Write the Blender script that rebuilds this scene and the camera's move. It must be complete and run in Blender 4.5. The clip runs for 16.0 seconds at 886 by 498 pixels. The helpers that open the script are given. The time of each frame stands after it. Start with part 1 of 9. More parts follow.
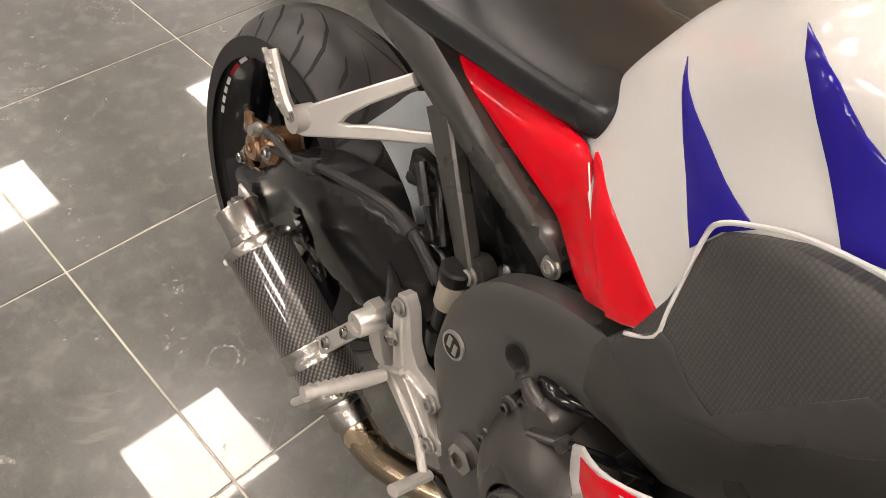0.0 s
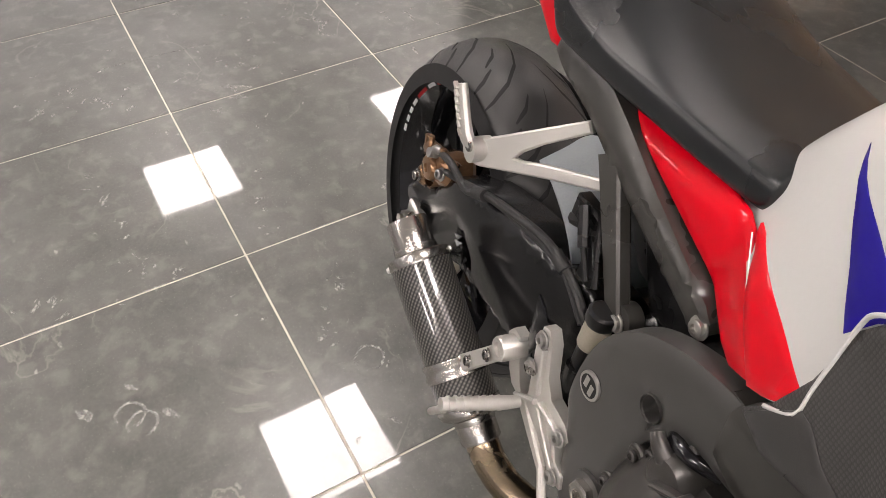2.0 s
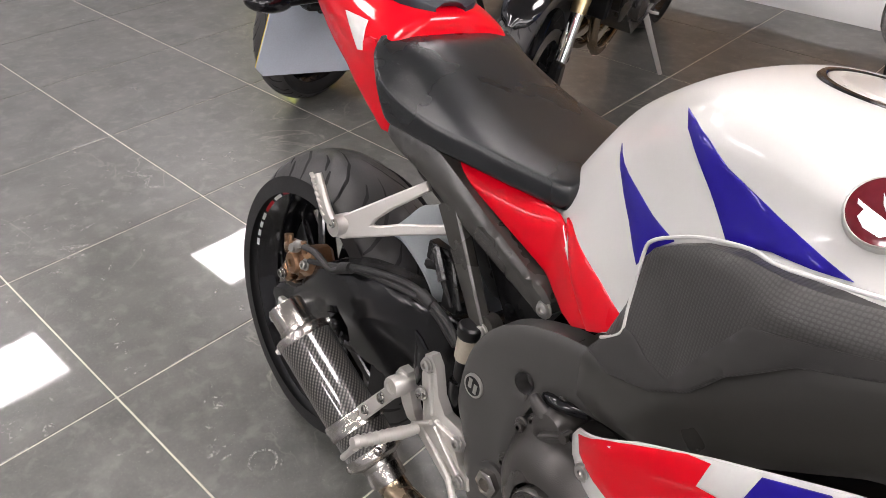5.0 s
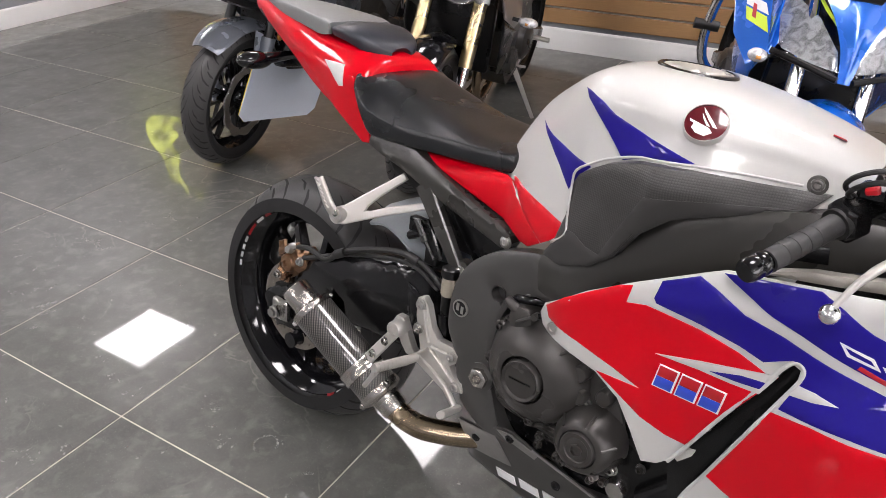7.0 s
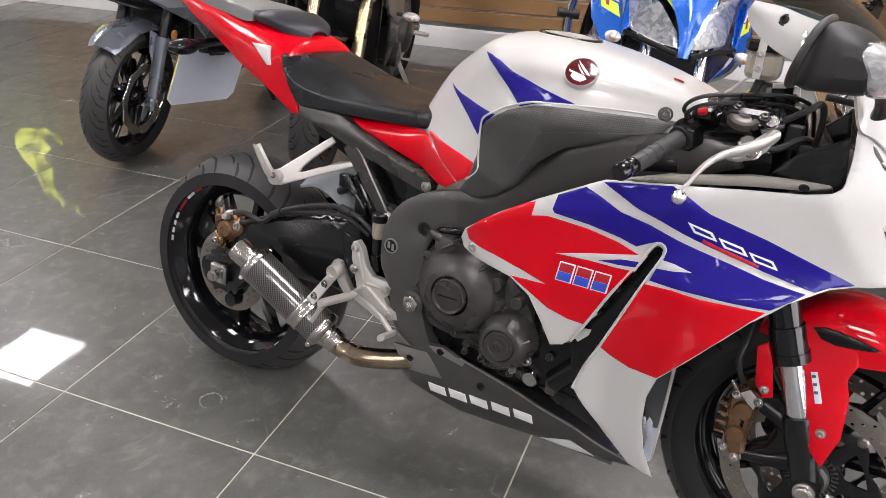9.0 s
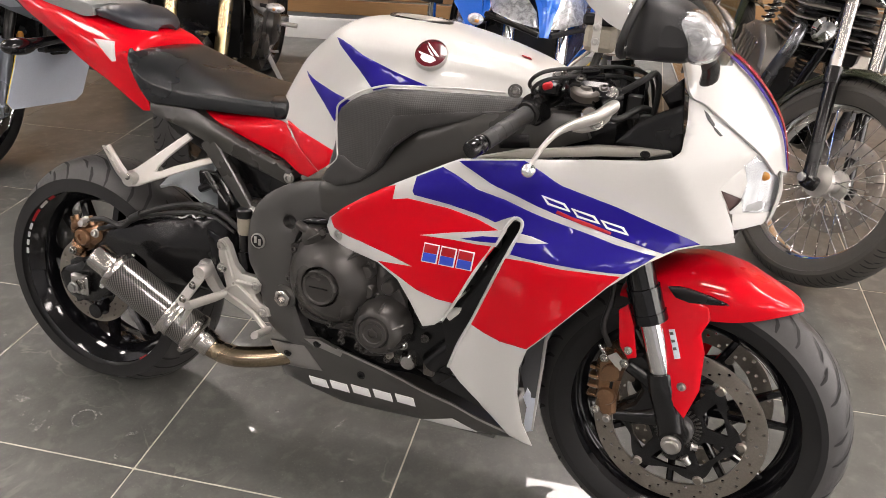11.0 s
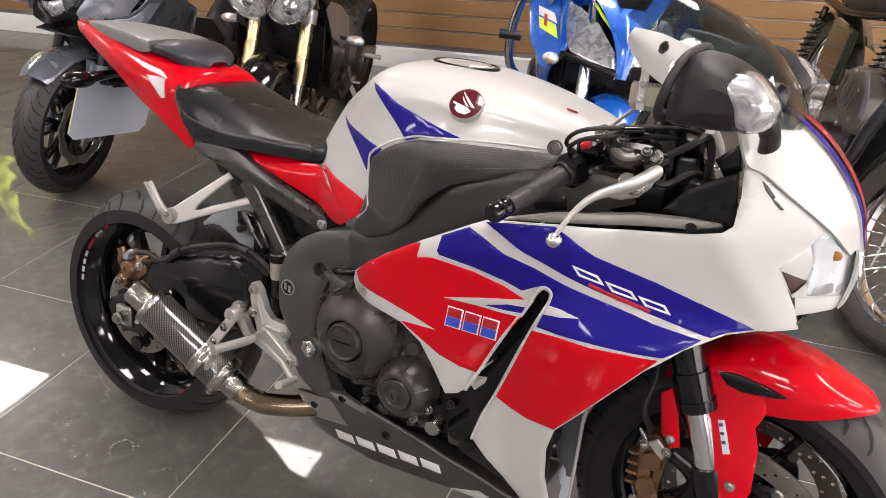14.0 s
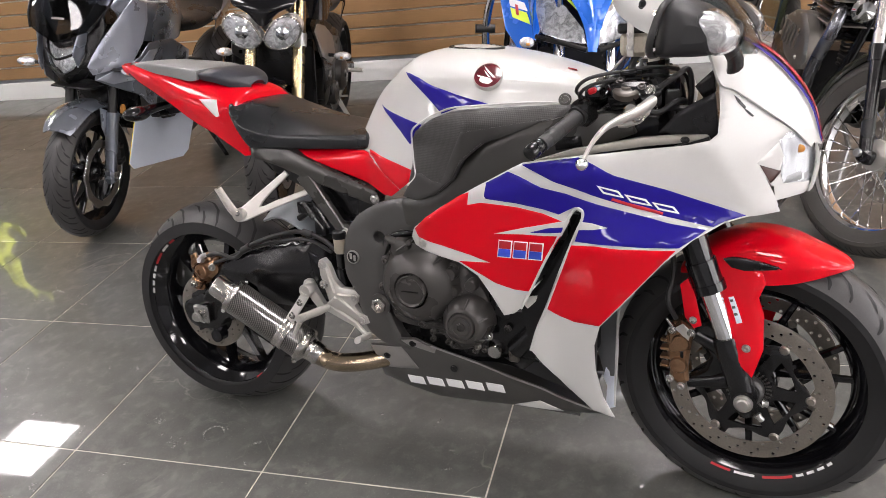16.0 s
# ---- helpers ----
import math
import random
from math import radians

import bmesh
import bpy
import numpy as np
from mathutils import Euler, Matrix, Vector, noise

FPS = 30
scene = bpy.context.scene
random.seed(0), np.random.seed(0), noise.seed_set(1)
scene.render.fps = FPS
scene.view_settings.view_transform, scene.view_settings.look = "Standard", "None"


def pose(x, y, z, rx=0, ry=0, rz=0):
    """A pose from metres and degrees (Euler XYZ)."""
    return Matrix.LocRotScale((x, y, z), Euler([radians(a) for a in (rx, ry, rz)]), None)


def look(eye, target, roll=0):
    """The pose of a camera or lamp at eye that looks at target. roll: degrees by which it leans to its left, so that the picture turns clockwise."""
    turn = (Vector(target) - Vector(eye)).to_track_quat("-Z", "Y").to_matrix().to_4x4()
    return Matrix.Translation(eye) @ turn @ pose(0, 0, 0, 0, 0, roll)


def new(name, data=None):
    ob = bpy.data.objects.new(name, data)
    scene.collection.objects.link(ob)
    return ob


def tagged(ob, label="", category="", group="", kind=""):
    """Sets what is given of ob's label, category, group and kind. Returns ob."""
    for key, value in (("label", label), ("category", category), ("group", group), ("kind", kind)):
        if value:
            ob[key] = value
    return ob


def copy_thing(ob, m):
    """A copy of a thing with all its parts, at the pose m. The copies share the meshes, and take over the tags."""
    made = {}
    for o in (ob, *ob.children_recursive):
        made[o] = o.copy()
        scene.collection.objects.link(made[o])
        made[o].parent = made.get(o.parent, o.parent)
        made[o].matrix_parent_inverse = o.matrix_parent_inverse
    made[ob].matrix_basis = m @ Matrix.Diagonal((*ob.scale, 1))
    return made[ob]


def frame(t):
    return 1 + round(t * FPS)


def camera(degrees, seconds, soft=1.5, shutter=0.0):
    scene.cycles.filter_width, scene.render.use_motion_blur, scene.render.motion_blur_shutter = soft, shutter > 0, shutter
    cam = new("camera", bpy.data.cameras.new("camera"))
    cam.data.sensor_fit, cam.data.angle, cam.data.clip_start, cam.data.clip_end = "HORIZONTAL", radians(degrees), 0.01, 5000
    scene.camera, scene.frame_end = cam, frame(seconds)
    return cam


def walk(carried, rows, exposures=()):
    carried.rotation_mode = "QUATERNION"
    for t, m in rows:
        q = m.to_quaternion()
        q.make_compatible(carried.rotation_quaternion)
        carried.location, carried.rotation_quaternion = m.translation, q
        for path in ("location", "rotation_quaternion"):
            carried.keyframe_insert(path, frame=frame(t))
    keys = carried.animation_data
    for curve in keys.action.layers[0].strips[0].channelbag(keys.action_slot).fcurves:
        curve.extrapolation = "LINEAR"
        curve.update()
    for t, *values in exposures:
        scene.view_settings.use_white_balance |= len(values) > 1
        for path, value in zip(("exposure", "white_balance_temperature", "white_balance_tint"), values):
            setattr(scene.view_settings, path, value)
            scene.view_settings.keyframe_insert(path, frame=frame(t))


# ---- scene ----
cam = camera(60.2, 16, soft=0.88)
PATH = [
    (0, (1.228, -0.176, 1.207), (0.291, 0.795, -0.268), 3.4),
    (0.5, (1.249, -0.2, 1.227), (0.173, 0.584, -0.265), 2.7),
    (1, (1.245, -0.199, 1.233), (0.093, 0.51, -0.241), 1.3),
    (1.5, (1.243, -0.199, 1.238), (0.059, 0.499, -0.215), 0.7),
    (2, (1.243, -0.197, 1.245), (0.037, 0.488, -0.196), 0.2),
    (2.5, (1.243, -0.207, 1.248), (0.023, 0.472, -0.184), -0.2),
    (3, (1.247, -0.207, 1.252), (0.019, 0.477, -0.171), -0.8),
    (3.5, (1.25, -0.199, 1.258), (0.025, 0.523, -0.149), -1.3),
    (4, (1.242, -0.201, 1.259), (0.026, 0.572, -0.128), -1.9),
    (4.5, (1.272, -0.25, 1.277), (0.088, 0.675, -0.043), -1.8),
    (4.7, (1.321, -0.293, 1.278), (0.16, 0.741, 0.02), -1.1),
    (6.8, (1.479, -0.762, 1.35), (0.529, 0.679, 0.34), -1.2),
    (7, (1.51, -0.797, 1.349), (0.574, 0.653, 0.339), -1.2),
    (7.5, (1.557, -0.875, 1.358), (0.672, 0.61, 0.352), -1.2),
    (8, (1.554, -0.956, 1.372), (0.74, 0.568, 0.364), -1.2),
    (8.5, (1.549, -1.064, 1.357), (0.807, 0.5, 0.356), -0.6),
    (9, (1.56, -1.092, 1.368), (0.9, 0.511, 0.37), -0.0),
    (9.5, (1.567, -1.086, 1.359), (0.978, 0.544, 0.362), 0.3),
    (10, (1.582, -1.077, 1.36), (1.056, 0.569, 0.354), 0.3),
    (10.2, (1.59, -1.076, 1.358), (1.09, 0.578, 0.35), 0.2),
    (12.3, (1.64, -1.063, 1.36), (1.305, 0.616, 0.326), 0.1),
    (12.5, (1.632, -1.053, 1.362), (1.276, 0.624, 0.333), 0.3),
    (13, (1.629, -1.015, 1.364), (1.185, 0.656, 0.358), 0.7),
    (13.5, (1.661, -0.954, 1.372), (1.107, 0.699, 0.393), 0.7),
    (14, (1.697, -0.93, 1.364), (1.044, 0.698, 0.403), -0.8),
    (14.5, (1.701, -0.972, 1.383), (0.999, 0.645, 0.439), -3.6),
    (15, (1.667, -1.071, 1.394), (0.965, 0.556, 0.466), -6.4),
    (15.5, (1.649, -1.173, 1.396), (0.989, 0.471, 0.469), -8.4),
    (16, (1.669, -1.262, 1.399), (1.065, 0.398, 0.462), -8.7),
]
EXPOSURES = [(0, 0.20, 7250, 18), (1, 0.22, 7000, 18), (4.5, 0.22, 6450, 18), (7, 0.03, 6300, 18), (10, 0.08, 6300, 18), (12.3, 0.05, 7450, 16), (13.2, 0.0, 7050, 18), (14.5, -0.02, 6450, 19), (16, 0.07, 6400, 18)]
walk(cam, [(t, look(eye, target, roll)) for t, eye, target, roll in PATH], EXPOSURES)

SUNLESS = bpy.data.worlds.new("overcast_daylight")
scene.world = SUNLESS
SUNLESS.use_nodes = True
_sky = SUNLESS.node_tree.nodes.new("ShaderNodeTexSky")
_sky.sky_type, _sky.sun_disc = "NISHITA", False
_sky.sun_elevation, _sky.sun_rotation = radians(38), radians(75)
_bg = SUNLESS.node_tree.nodes["Background"]
_bg.inputs[1].default_value = 0.12
SUNLESS.node_tree.links.new(_sky.outputs[0], _bg.inputs[0])

sun = new("sun", bpy.data.lights.new("sun", "SUN"))
sun.data.energy, sun.data.angle, sun.data.color = 2.0, radians(0.6), (1.0, 0.93, 0.82)
sun.matrix_world = look((9, 2.5, 7.5), (0, 0, 0))

PANEL_POWER = 26.0      # each ceiling panel, watts of an area lamp
CEILING = 2.42
PANELS_X = (-3.33, -0.86, 1.61, 4.08)
PANELS_Y = (-3.40, -1.55, 0.30, 2.15)
ROOM_X = (-4.12, 6.0)
ROOM_Y = (-4.6, 3.60)

# area lamp added as daylight from an unseen, assumed shop window
window_light = new("window_light", bpy.data.lights.new("window_light", "AREA"))
window_light.data.shape, window_light.data.size, window_light.data.size_y = "RECTANGLE", 6.2, 1.9
window_light.data.energy, window_light.data.color = 205.0, (1.0, 0.96, 0.91)
window_light.matrix_world = look((6.03, -0.2, 1.30), (3.0, -0.2, 0.50))

from mathutils.geometry import delaunay_2d_cdt

TAU = 2 * math.pi


# ---------- materials ----------
def principled(name):
    m = bpy.data.materials.new(name)
    m.use_nodes = True
    return m, m.node_tree, m.node_tree.nodes["Principled BSDF"]


def vary(nt, scale, detail=4.0, coords="Object", stretch=(1, 1, 1)):
    co = nt.nodes.new("ShaderNodeTexCoord")
    mp = nt.nodes.new("ShaderNodeMapping")
    mp.inputs["Scale"].default_value = stretch
    no = nt.nodes.new("ShaderNodeTexNoise")
    no.inputs["Scale"].default_value, no.inputs["Detail"].default_value = scale, detail
    nt.links.new(co.outputs[coords], mp.inputs[0])
    nt.links.new(mp.outputs[0], no.inputs["Vector"])
    return no.outputs["Fac"]


def ramp(nt, fac, lo, hi, a, b):
    r = nt.nodes.new("ShaderNodeMapRange")
    r.inputs["From Min"].default_value, r.inputs["From Max"].default_value = lo, hi
    r.inputs["To Min"].default_value, r.inputs["To Max"].default_value = a, b
    nt.links.new(fac, r.inputs["Value"])
    return r.outputs["Result"]


def mixcol(nt, fac, a, b):
    m = nt.nodes.new("ShaderNodeMix")
    m.data_type = "RGBA"
    if isinstance(fac, float):
        m.inputs[0].default_value = fac
    else:
        nt.links.new(fac, m.inputs[0])
    for i, c in ((6, a), (7, b)):
        if isinstance(c, tuple):
            m.inputs[i].default_value = (*c, 1)
        else:
            nt.links.new(c, m.inputs[i])
    return m.outputs[2]


def bump(nt, height, strength, distance, target):
    b = nt.nodes.new("ShaderNodeBump")
    b.inputs["Strength"].default_value, b.inputs["Distance"].default_value = strength, distance
    nt.links.new(height, b.inputs["Height"])
    nt.links.new(b.outputs[0], target.inputs["Normal"])


def surface(name, col, rough=0.4, metal=0.0, coat=0.0, spread=0.12, grain=300.0, relief=0.0, big=6.0, rough_spread=0.08,
            spec=0.5, stretch=(1, 1, 1)):
    """A worn everyday surface: colour and gloss vary at two scales, with optional fine relief."""
    m, nt, p = principled(name)
    fine, coarse = vary(nt, grain, 3, stretch=stretch), vary(nt, big, 4)
    dark = tuple(c * (1 - spread) for c in col)
    light = tuple(min(1.0, c * (1 + spread)) for c in col)
    both = nt.nodes.new("ShaderNodeMath")
    both.operation = "ADD"
    nt.links.new(ramp(nt, fine, 0.3, 0.7, 0, 0.5), both.inputs[0])
    nt.links.new(ramp(nt, coarse, 0.3, 0.7, 0, 0.5), both.inputs[1])
    nt.links.new(mixcol(nt, both.outputs[0], dark, light), p.inputs["Base Color"])
    nt.links.new(ramp(nt, coarse, 0.3, 0.7, max(0.02, rough - rough_spread), min(1.0, rough + rough_spread)), p.inputs["Roughness"])
    p.inputs["Metallic"].default_value = metal
    p.inputs["Coat Weight"].default_value, p.inputs["Coat Roughness"].default_value = coat, 0.04
    p.inputs["Specular IOR Level"].default_value = spec
    if relief:
        bump(nt, fine, relief, 0.0006, p)
    return m


def carbon(name):
    m, nt, p = principled(name)
    co = nt.nodes.new("ShaderNodeUVMap")
    waves = []
    for turn in (0.0, 90.0):
        mp = nt.nodes.new("ShaderNodeMapping")
        mp.inputs["Rotation"].default_value = (0, 0, radians(45 + turn))
        w = nt.nodes.new("ShaderNodeTexWave")
        w.inputs["Scale"].default_value = 62.0
        nt.links.new(co.outputs[0], mp.inputs[0])
        nt.links.new(mp.outputs[0], w.inputs["Vector"])
        waves.append(w.outputs["Fac"])
    mx = nt.nodes.new("ShaderNodeMath")
    mx.operation = "MULTIPLY"
    nt.links.new(waves[0], mx.inputs[0])
    nt.links.new(ramp(nt, waves[1], 0.0, 1.0, 0.42, 1.0), mx.inputs[1])
    nt.links.new(mixcol(nt, mx.outputs[0], (0.004, 0.004, 0.005), (0.15, 0.142, 0.13)), p.inputs["Base Color"])
    p.inputs["Roughness"].default_value = 0.32
    p.inputs["Metallic"].default_value = 0.25
    p.inputs["Coat Weight"].default_value, p.inputs["Coat Roughness"].default_value = 1.0, 0.05
    return m


def dimpled(name, col, size, rough):
    """Moulded plastic with small round dimples."""
    m, nt, p = principled(name)
    co = nt.nodes.new("ShaderNodeTexCoord")
    mp = nt.nodes.new("ShaderNodeMapping")
    mp.inputs["Scale"].default_value = (1, 0, 1)
    vo = nt.nodes.new("ShaderNodeTexVoronoi")
    vo.inputs["Scale"].default_value, vo.inputs["Randomness"].default_value = 1.0 / size, 0.12
    nt.links.new(co.outputs["Object"], mp.inputs[0])
    nt.links.new(mp.outputs[0], vo.inputs["Vector"])
    cell = ramp(nt, vo.outputs["Distance"], 0.25, 0.5, 1, 0)
    nt.links.new(mixcol(nt, cell, tuple(c * 0.78 for c in col), tuple(c * 1.1 for c in col)), p.inputs["Base Color"])
    p.inputs["Roughness"].default_value = rough
    p.inputs["Specular IOR Level"].default_value = 0.30
    bump(nt, cell, 0.28, 0.0007, p)
    return m


def clear(name, col, rough=0.03, alpha=0.25, ior=1.45):
    """Thin clear or tinted plastic: a glossy sheet that lets most light straight through."""
    m, nt, p = principled(name)
    out = nt.nodes["Material Output"]
    tr, gl, mix, fr = (nt.nodes.new("ShaderNode" + k) for k in ("BsdfTransparent", "BsdfGlossy", "MixShader", "LayerWeight"))
    tr.inputs[0].default_value = (*col, 1)
    gl.inputs["Roughness"].default_value = rough
    rim = nt.nodes.new("ShaderNodeMath")
    rim.operation, rim.inputs[1].default_value = "POWER", 4.0
    fr.inputs["Blend"].default_value = 0.5
    nt.links.new(fr.outputs["Facing"], rim.inputs[0])
    nt.links.new(ramp(nt, rim.outputs[0], 0.0, 1.0, 0.035, 0.85), mix.inputs[0])
    nt.links.new(tr.outputs[0], mix.inputs[1])
    nt.links.new(gl.outputs[0], mix.inputs[2])
    nt.links.new(mix.outputs[0], out.inputs[0])
    nt.nodes.remove(p)
    return m


def faceted(name, col, scale, rough=0.08):
    """Pressed reflector behind a lens: bright metal, cloudy, with soft facets."""
    m, nt, p = principled(name)
    co = nt.nodes.new("ShaderNodeTexCoord")
    vo = nt.nodes.new("ShaderNodeTexVoronoi")
    vo.inputs["Scale"].default_value = scale * 0.55
    vo.distance = "CHEBYCHEV"
    nt.links.new(co.outputs["Object"], vo.inputs["Vector"])
    cloud = nt.nodes.new("ShaderNodeTexNoise")
    cloud.inputs["Scale"].default_value, cloud.inputs["Detail"].default_value, cloud.inputs["Distortion"].default_value = scale * 0.7, 3.0, 1.2
    nt.links.new(co.outputs["Object"], cloud.inputs["Vector"])
    nt.links.new(mixcol(nt, ramp(nt, cloud.outputs["Fac"], 0.38, 0.60, 0, 1), tuple(c * 0.46 for c in col), col), p.inputs["Base Color"])
    p.inputs["Metallic"].default_value, p.inputs["Roughness"].default_value = 0.60, rough + 0.05
    bump(nt, vo.outputs["Distance"], 0.45, 0.003, p)
    return m


M = {}
M["white"] = surface("white_pearl_paint", (0.495, 0.495, 0.48), 0.36, coat=0.55, spread=0.015, spec=0.3, rough_spread=0.04)
M["red"] = surface("racing_red_paint", (0.57, 0.0004, 0.008), 0.34, coat=0.60, spread=0.03, spec=0.06)
M["blue"] = surface("deep_blue_paint", (0.012, 0.006, 0.195), 0.34, coat=0.42, spread=0.04, spec=0.08)
M["frame"] = surface("satin_charcoal_paint", (0.046, 0.0447, 0.0425), 0.36, metal=0.05, spec=0.55, spread=0.10, relief=0.15, grain=900)
M["black"] = surface("black_moulded_plastic", (0.0050, 0.0050, 0.0054), 0.27, spread=0.2, relief=0.1, grain=1200, spec=0.35)
M["gloss"] = surface("gloss_black_enamel", (0.004, 0.004, 0.005), 0.09, spread=0.1, rough_spread=0.03)
M["tyre"] = surface("tyre_rubber", (0.0135, 0.0135, 0.014), 0.55, spec=0.3, spread=0.25, relief=0.35, grain=700, big=9)
# classic twin's rubber, base colour raised to carry the window light on it
M["tyre_lit"] = surface("window_lit_tyre", (0.050, 0.047, 0.042), 0.55, spec=0.35, spread=0.25, relief=0.35, grain=600, big=9)
M["tread"] = surface("tyre_tread_rubber", (0.038, 0.037, 0.037), 0.42, spec=0.4, spread=0.22, relief=0.4, grain=900, big=14)
M["groove"] = surface("tyre_groove_rubber", (0.008, 0.008, 0.008), 0.8, spread=0.2)
M["vinyl"] = surface("seat_vinyl", (0.0085, 0.0098, 0.0112), 0.29, spec=0.55, spread=0.12, relief=0.28, grain=1500, big=5, rough_spread=0.05)
M["knee"] = dimpled("dimpled_side_rubber", (0.050, 0.0487, 0.0472), 0.0034, 0.41)
M["knee_plain"] = surface("smooth_side_rubber", (0.040, 0.039, 0.038), 0.40, spec=0.32, spread=0.10, relief=0.2, grain=900)
M["carbon"] = carbon("carbon_weave")
M["steel"] = surface("brushed_steel", (0.43, 0.41, 0.385), 0.26, metal=1.0, spread=0.05, rough_spread=0.03, grain=160, stretch=(1, 1, 12))
M["pipe"] = surface("heat_tinted_steel", (0.31, 0.245, 0.17), 0.24, metal=1.0, spread=0.22, big=14)
M["alloy"] = surface("bead_blasted_alloy", (0.50, 0.485, 0.455), 0.40, metal=0.62, spread=0.08, relief=0.25, grain=1200)
M["polished"] = surface("polished_alloy", (0.74, 0.72, 0.68), 0.34, metal=0.55, spread=0.06, grain=300)
M["copper"] = surface("bronze_anodised_caliper", (0.26, 0.15, 0.085), 0.30, metal=0.8, spread=0.2, grain=200)
M["disc"] = surface("brake_disc_steel", (0.27, 0.245, 0.215), 0.36, metal=0.9, spread=0.18, grain=260)
M["chrome"] = surface("chrome_plate", (0.80, 0.80, 0.80), 0.07, metal=1.0, spread=0.04)
M["bolt"] = surface("zinc_bolt", (0.45, 0.44, 0.42), 0.30, metal=1.0, spread=0.12)
M["engine"] = surface("cast_engine_magnesium", (0.053, 0.050, 0.047), 0.31, metal=0.4, spec=0.4, spread=0.2, relief=0.35, grain=800)
M["belly"] = surface("metallic_graphite_paint", (0.072, 0.070, 0.067), 0.36, metal=0.5, spread=0.12, coat=0.3)
M["silver"] = surface("silver_graphite_paint", (0.30, 0.29, 0.28), 0.34, metal=0.7, spread=0.08, coat=0.3)
M["hose"] = surface("rubber_hose", (0.012, 0.012, 0.012), 0.5, spread=0.2, relief=0.4, grain=1500)
M["screen"] = clear("smoked_screen", (0.60, 0.64, 0.64), 0.02)
M["lens"] = clear("clear_lens", (0.93, 0.94, 0.95), 0.03, ior=1.5)
M["reflector"] = faceted("pressed_reflector", (0.95, 0.95, 0.95), 55, 0.12)
M["amber"] = surface("amber_bulb", (0.42, 0.18, 0.04), 0.2, coat=0.5)
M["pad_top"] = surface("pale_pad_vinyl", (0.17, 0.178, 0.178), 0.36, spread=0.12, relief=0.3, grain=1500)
# dark hump vinyl, its bluish sheen mixed into the base colour
M["pad_front"] = surface("blue_sheen_pad_vinyl", (0.018, 0.021, 0.028), 0.34, spread=0.12, relief=0.3, grain=1500)
M["bowl"] = surface("white_reflector_bowl", (0.86, 0.86, 0.86), 0.22, metal=0.35, spread=0.12, grain=70, relief=0.5, big=30)
M["intake"] = surface("brown_black_intake", (0.045, 0.018, 0.015), 0.3, spread=0.2)
M["arm"] = surface("satin_black_cast", (0.0065, 0.0065, 0.007), 0.20, spec=0.4, spread=0.2, relief=0.08, grain=600, big=8)
M["trim"] = surface("grey_cockpit_trim", (0.24, 0.225, 0.20), 0.5, spread=0.1, relief=0.15, grain=900)
M["rail"] = surface("satin_grey_rail_paint", (0.036, 0.0345, 0.031), 0.30, metal=0.15, spec=0.70, spread=0.10, relief=0.1, grain=900)
M["grip"] = surface("worn_grip_rubber", (0.030, 0.030, 0.030), 0.6, spread=0.2, relief=0.5, grain=1200)
M["trim_dark"] = surface("brown_grey_cast", (0.060, 0.052, 0.045), 0.4, metal=0.3, spread=0.15, relief=0.2, grain=700)
M["mirror"] = surface("mirror_glass", (0.85, 0.86, 0.87), 0.02, metal=1.0, spread=0.0, rough_spread=0.0)
M["marks_w"] = surface("white_mark", (0.78, 0.78, 0.78), 0.4, spread=0.03)
M["marks_r"] = surface("red_mark", (0.42, 0.008, 0.015), 0.4, spread=0.05)
M["marks_b"] = surface("blue_mark", (0.03, 0.07, 0.50), 0.35, spread=0.05)
M["wing"] = surface("dark_red_emblem", (0.085, 0.004, 0.009), 0.2, coat=0.6, spread=0.2, grain=120)
M["fluid"] = surface("amber_fluid_plastic", (0.30, 0.27, 0.215), 0.35, spread=0.1)
M["hugger"] = surface("grey_inner_guard", (0.30, 0.33, 0.35), 0.45, spread=0.08, relief=0.1)
M["guide"] = surface("grey_guide_plastic", (0.12, 0.125, 0.13), 0.42, spread=0.10, relief=0.1)
M["plate_back"] = surface("plate_backing", (0.55, 0.60, 0.68), 0.45, spread=0.08, big=10)
M["yellow"] = surface("yellow_acrylic", (0.80, 0.58, 0.02), 0.35, spread=0.05)
M["gold"] = surface("gold_fork_tube", (0.62, 0.50, 0.28), 0.24, metal=1.0, spread=0.08)
M["smoke"] = clear("dark_smoked_screen", (0.34, 0.35, 0.37), 0.03)
# header chrome: the dark surroundings it mirrors are put into the base colour
M["dark_chrome"] = surface("dark_reflecting_chrome", (0.17, 0.175, 0.19), 0.24, metal=0.9, spread=0.3)
M["shell"] = surface("matt_black_shell", (0.009, 0.009, 0.010), 0.48, spec=0.4, spread=0.15, relief=0.3, grain=1400)
M["crimson"] = surface("crimson_stripe", (0.27, 0.001, 0.014), 0.26, coat=0.5, spread=0.04, spec=0.15)
M["greybike"] = surface("gunmetal_paint", (0.19, 0.21, 0.245), 0.28, metal=0.6, coat=0.8, spread=0.08)
M["silverbike"] = surface("pale_silver_paint", (0.42, 0.45, 0.52), 0.28, metal=0.5, coat=0.8, spread=0.06)
M["skyblue"] = surface("metallic_blue_paint", (0.006, 0.12, 0.58), 0.26, metal=0.25, coat=1.0, spread=0.1)
M["lime"] = surface("lime_mark", (0.62, 0.80, 0.04), 0.35, spread=0.05)
M["green"] = surface("dark_green_paint", (0.03, 0.035, 0.02), 0.2, coat=1.0, spread=0.15)
M["castgrey"] = surface("cast_alloy_engine", (0.22, 0.205, 0.185), 0.42, metal=0.8, spread=0.15, relief=0.3, grain=500)


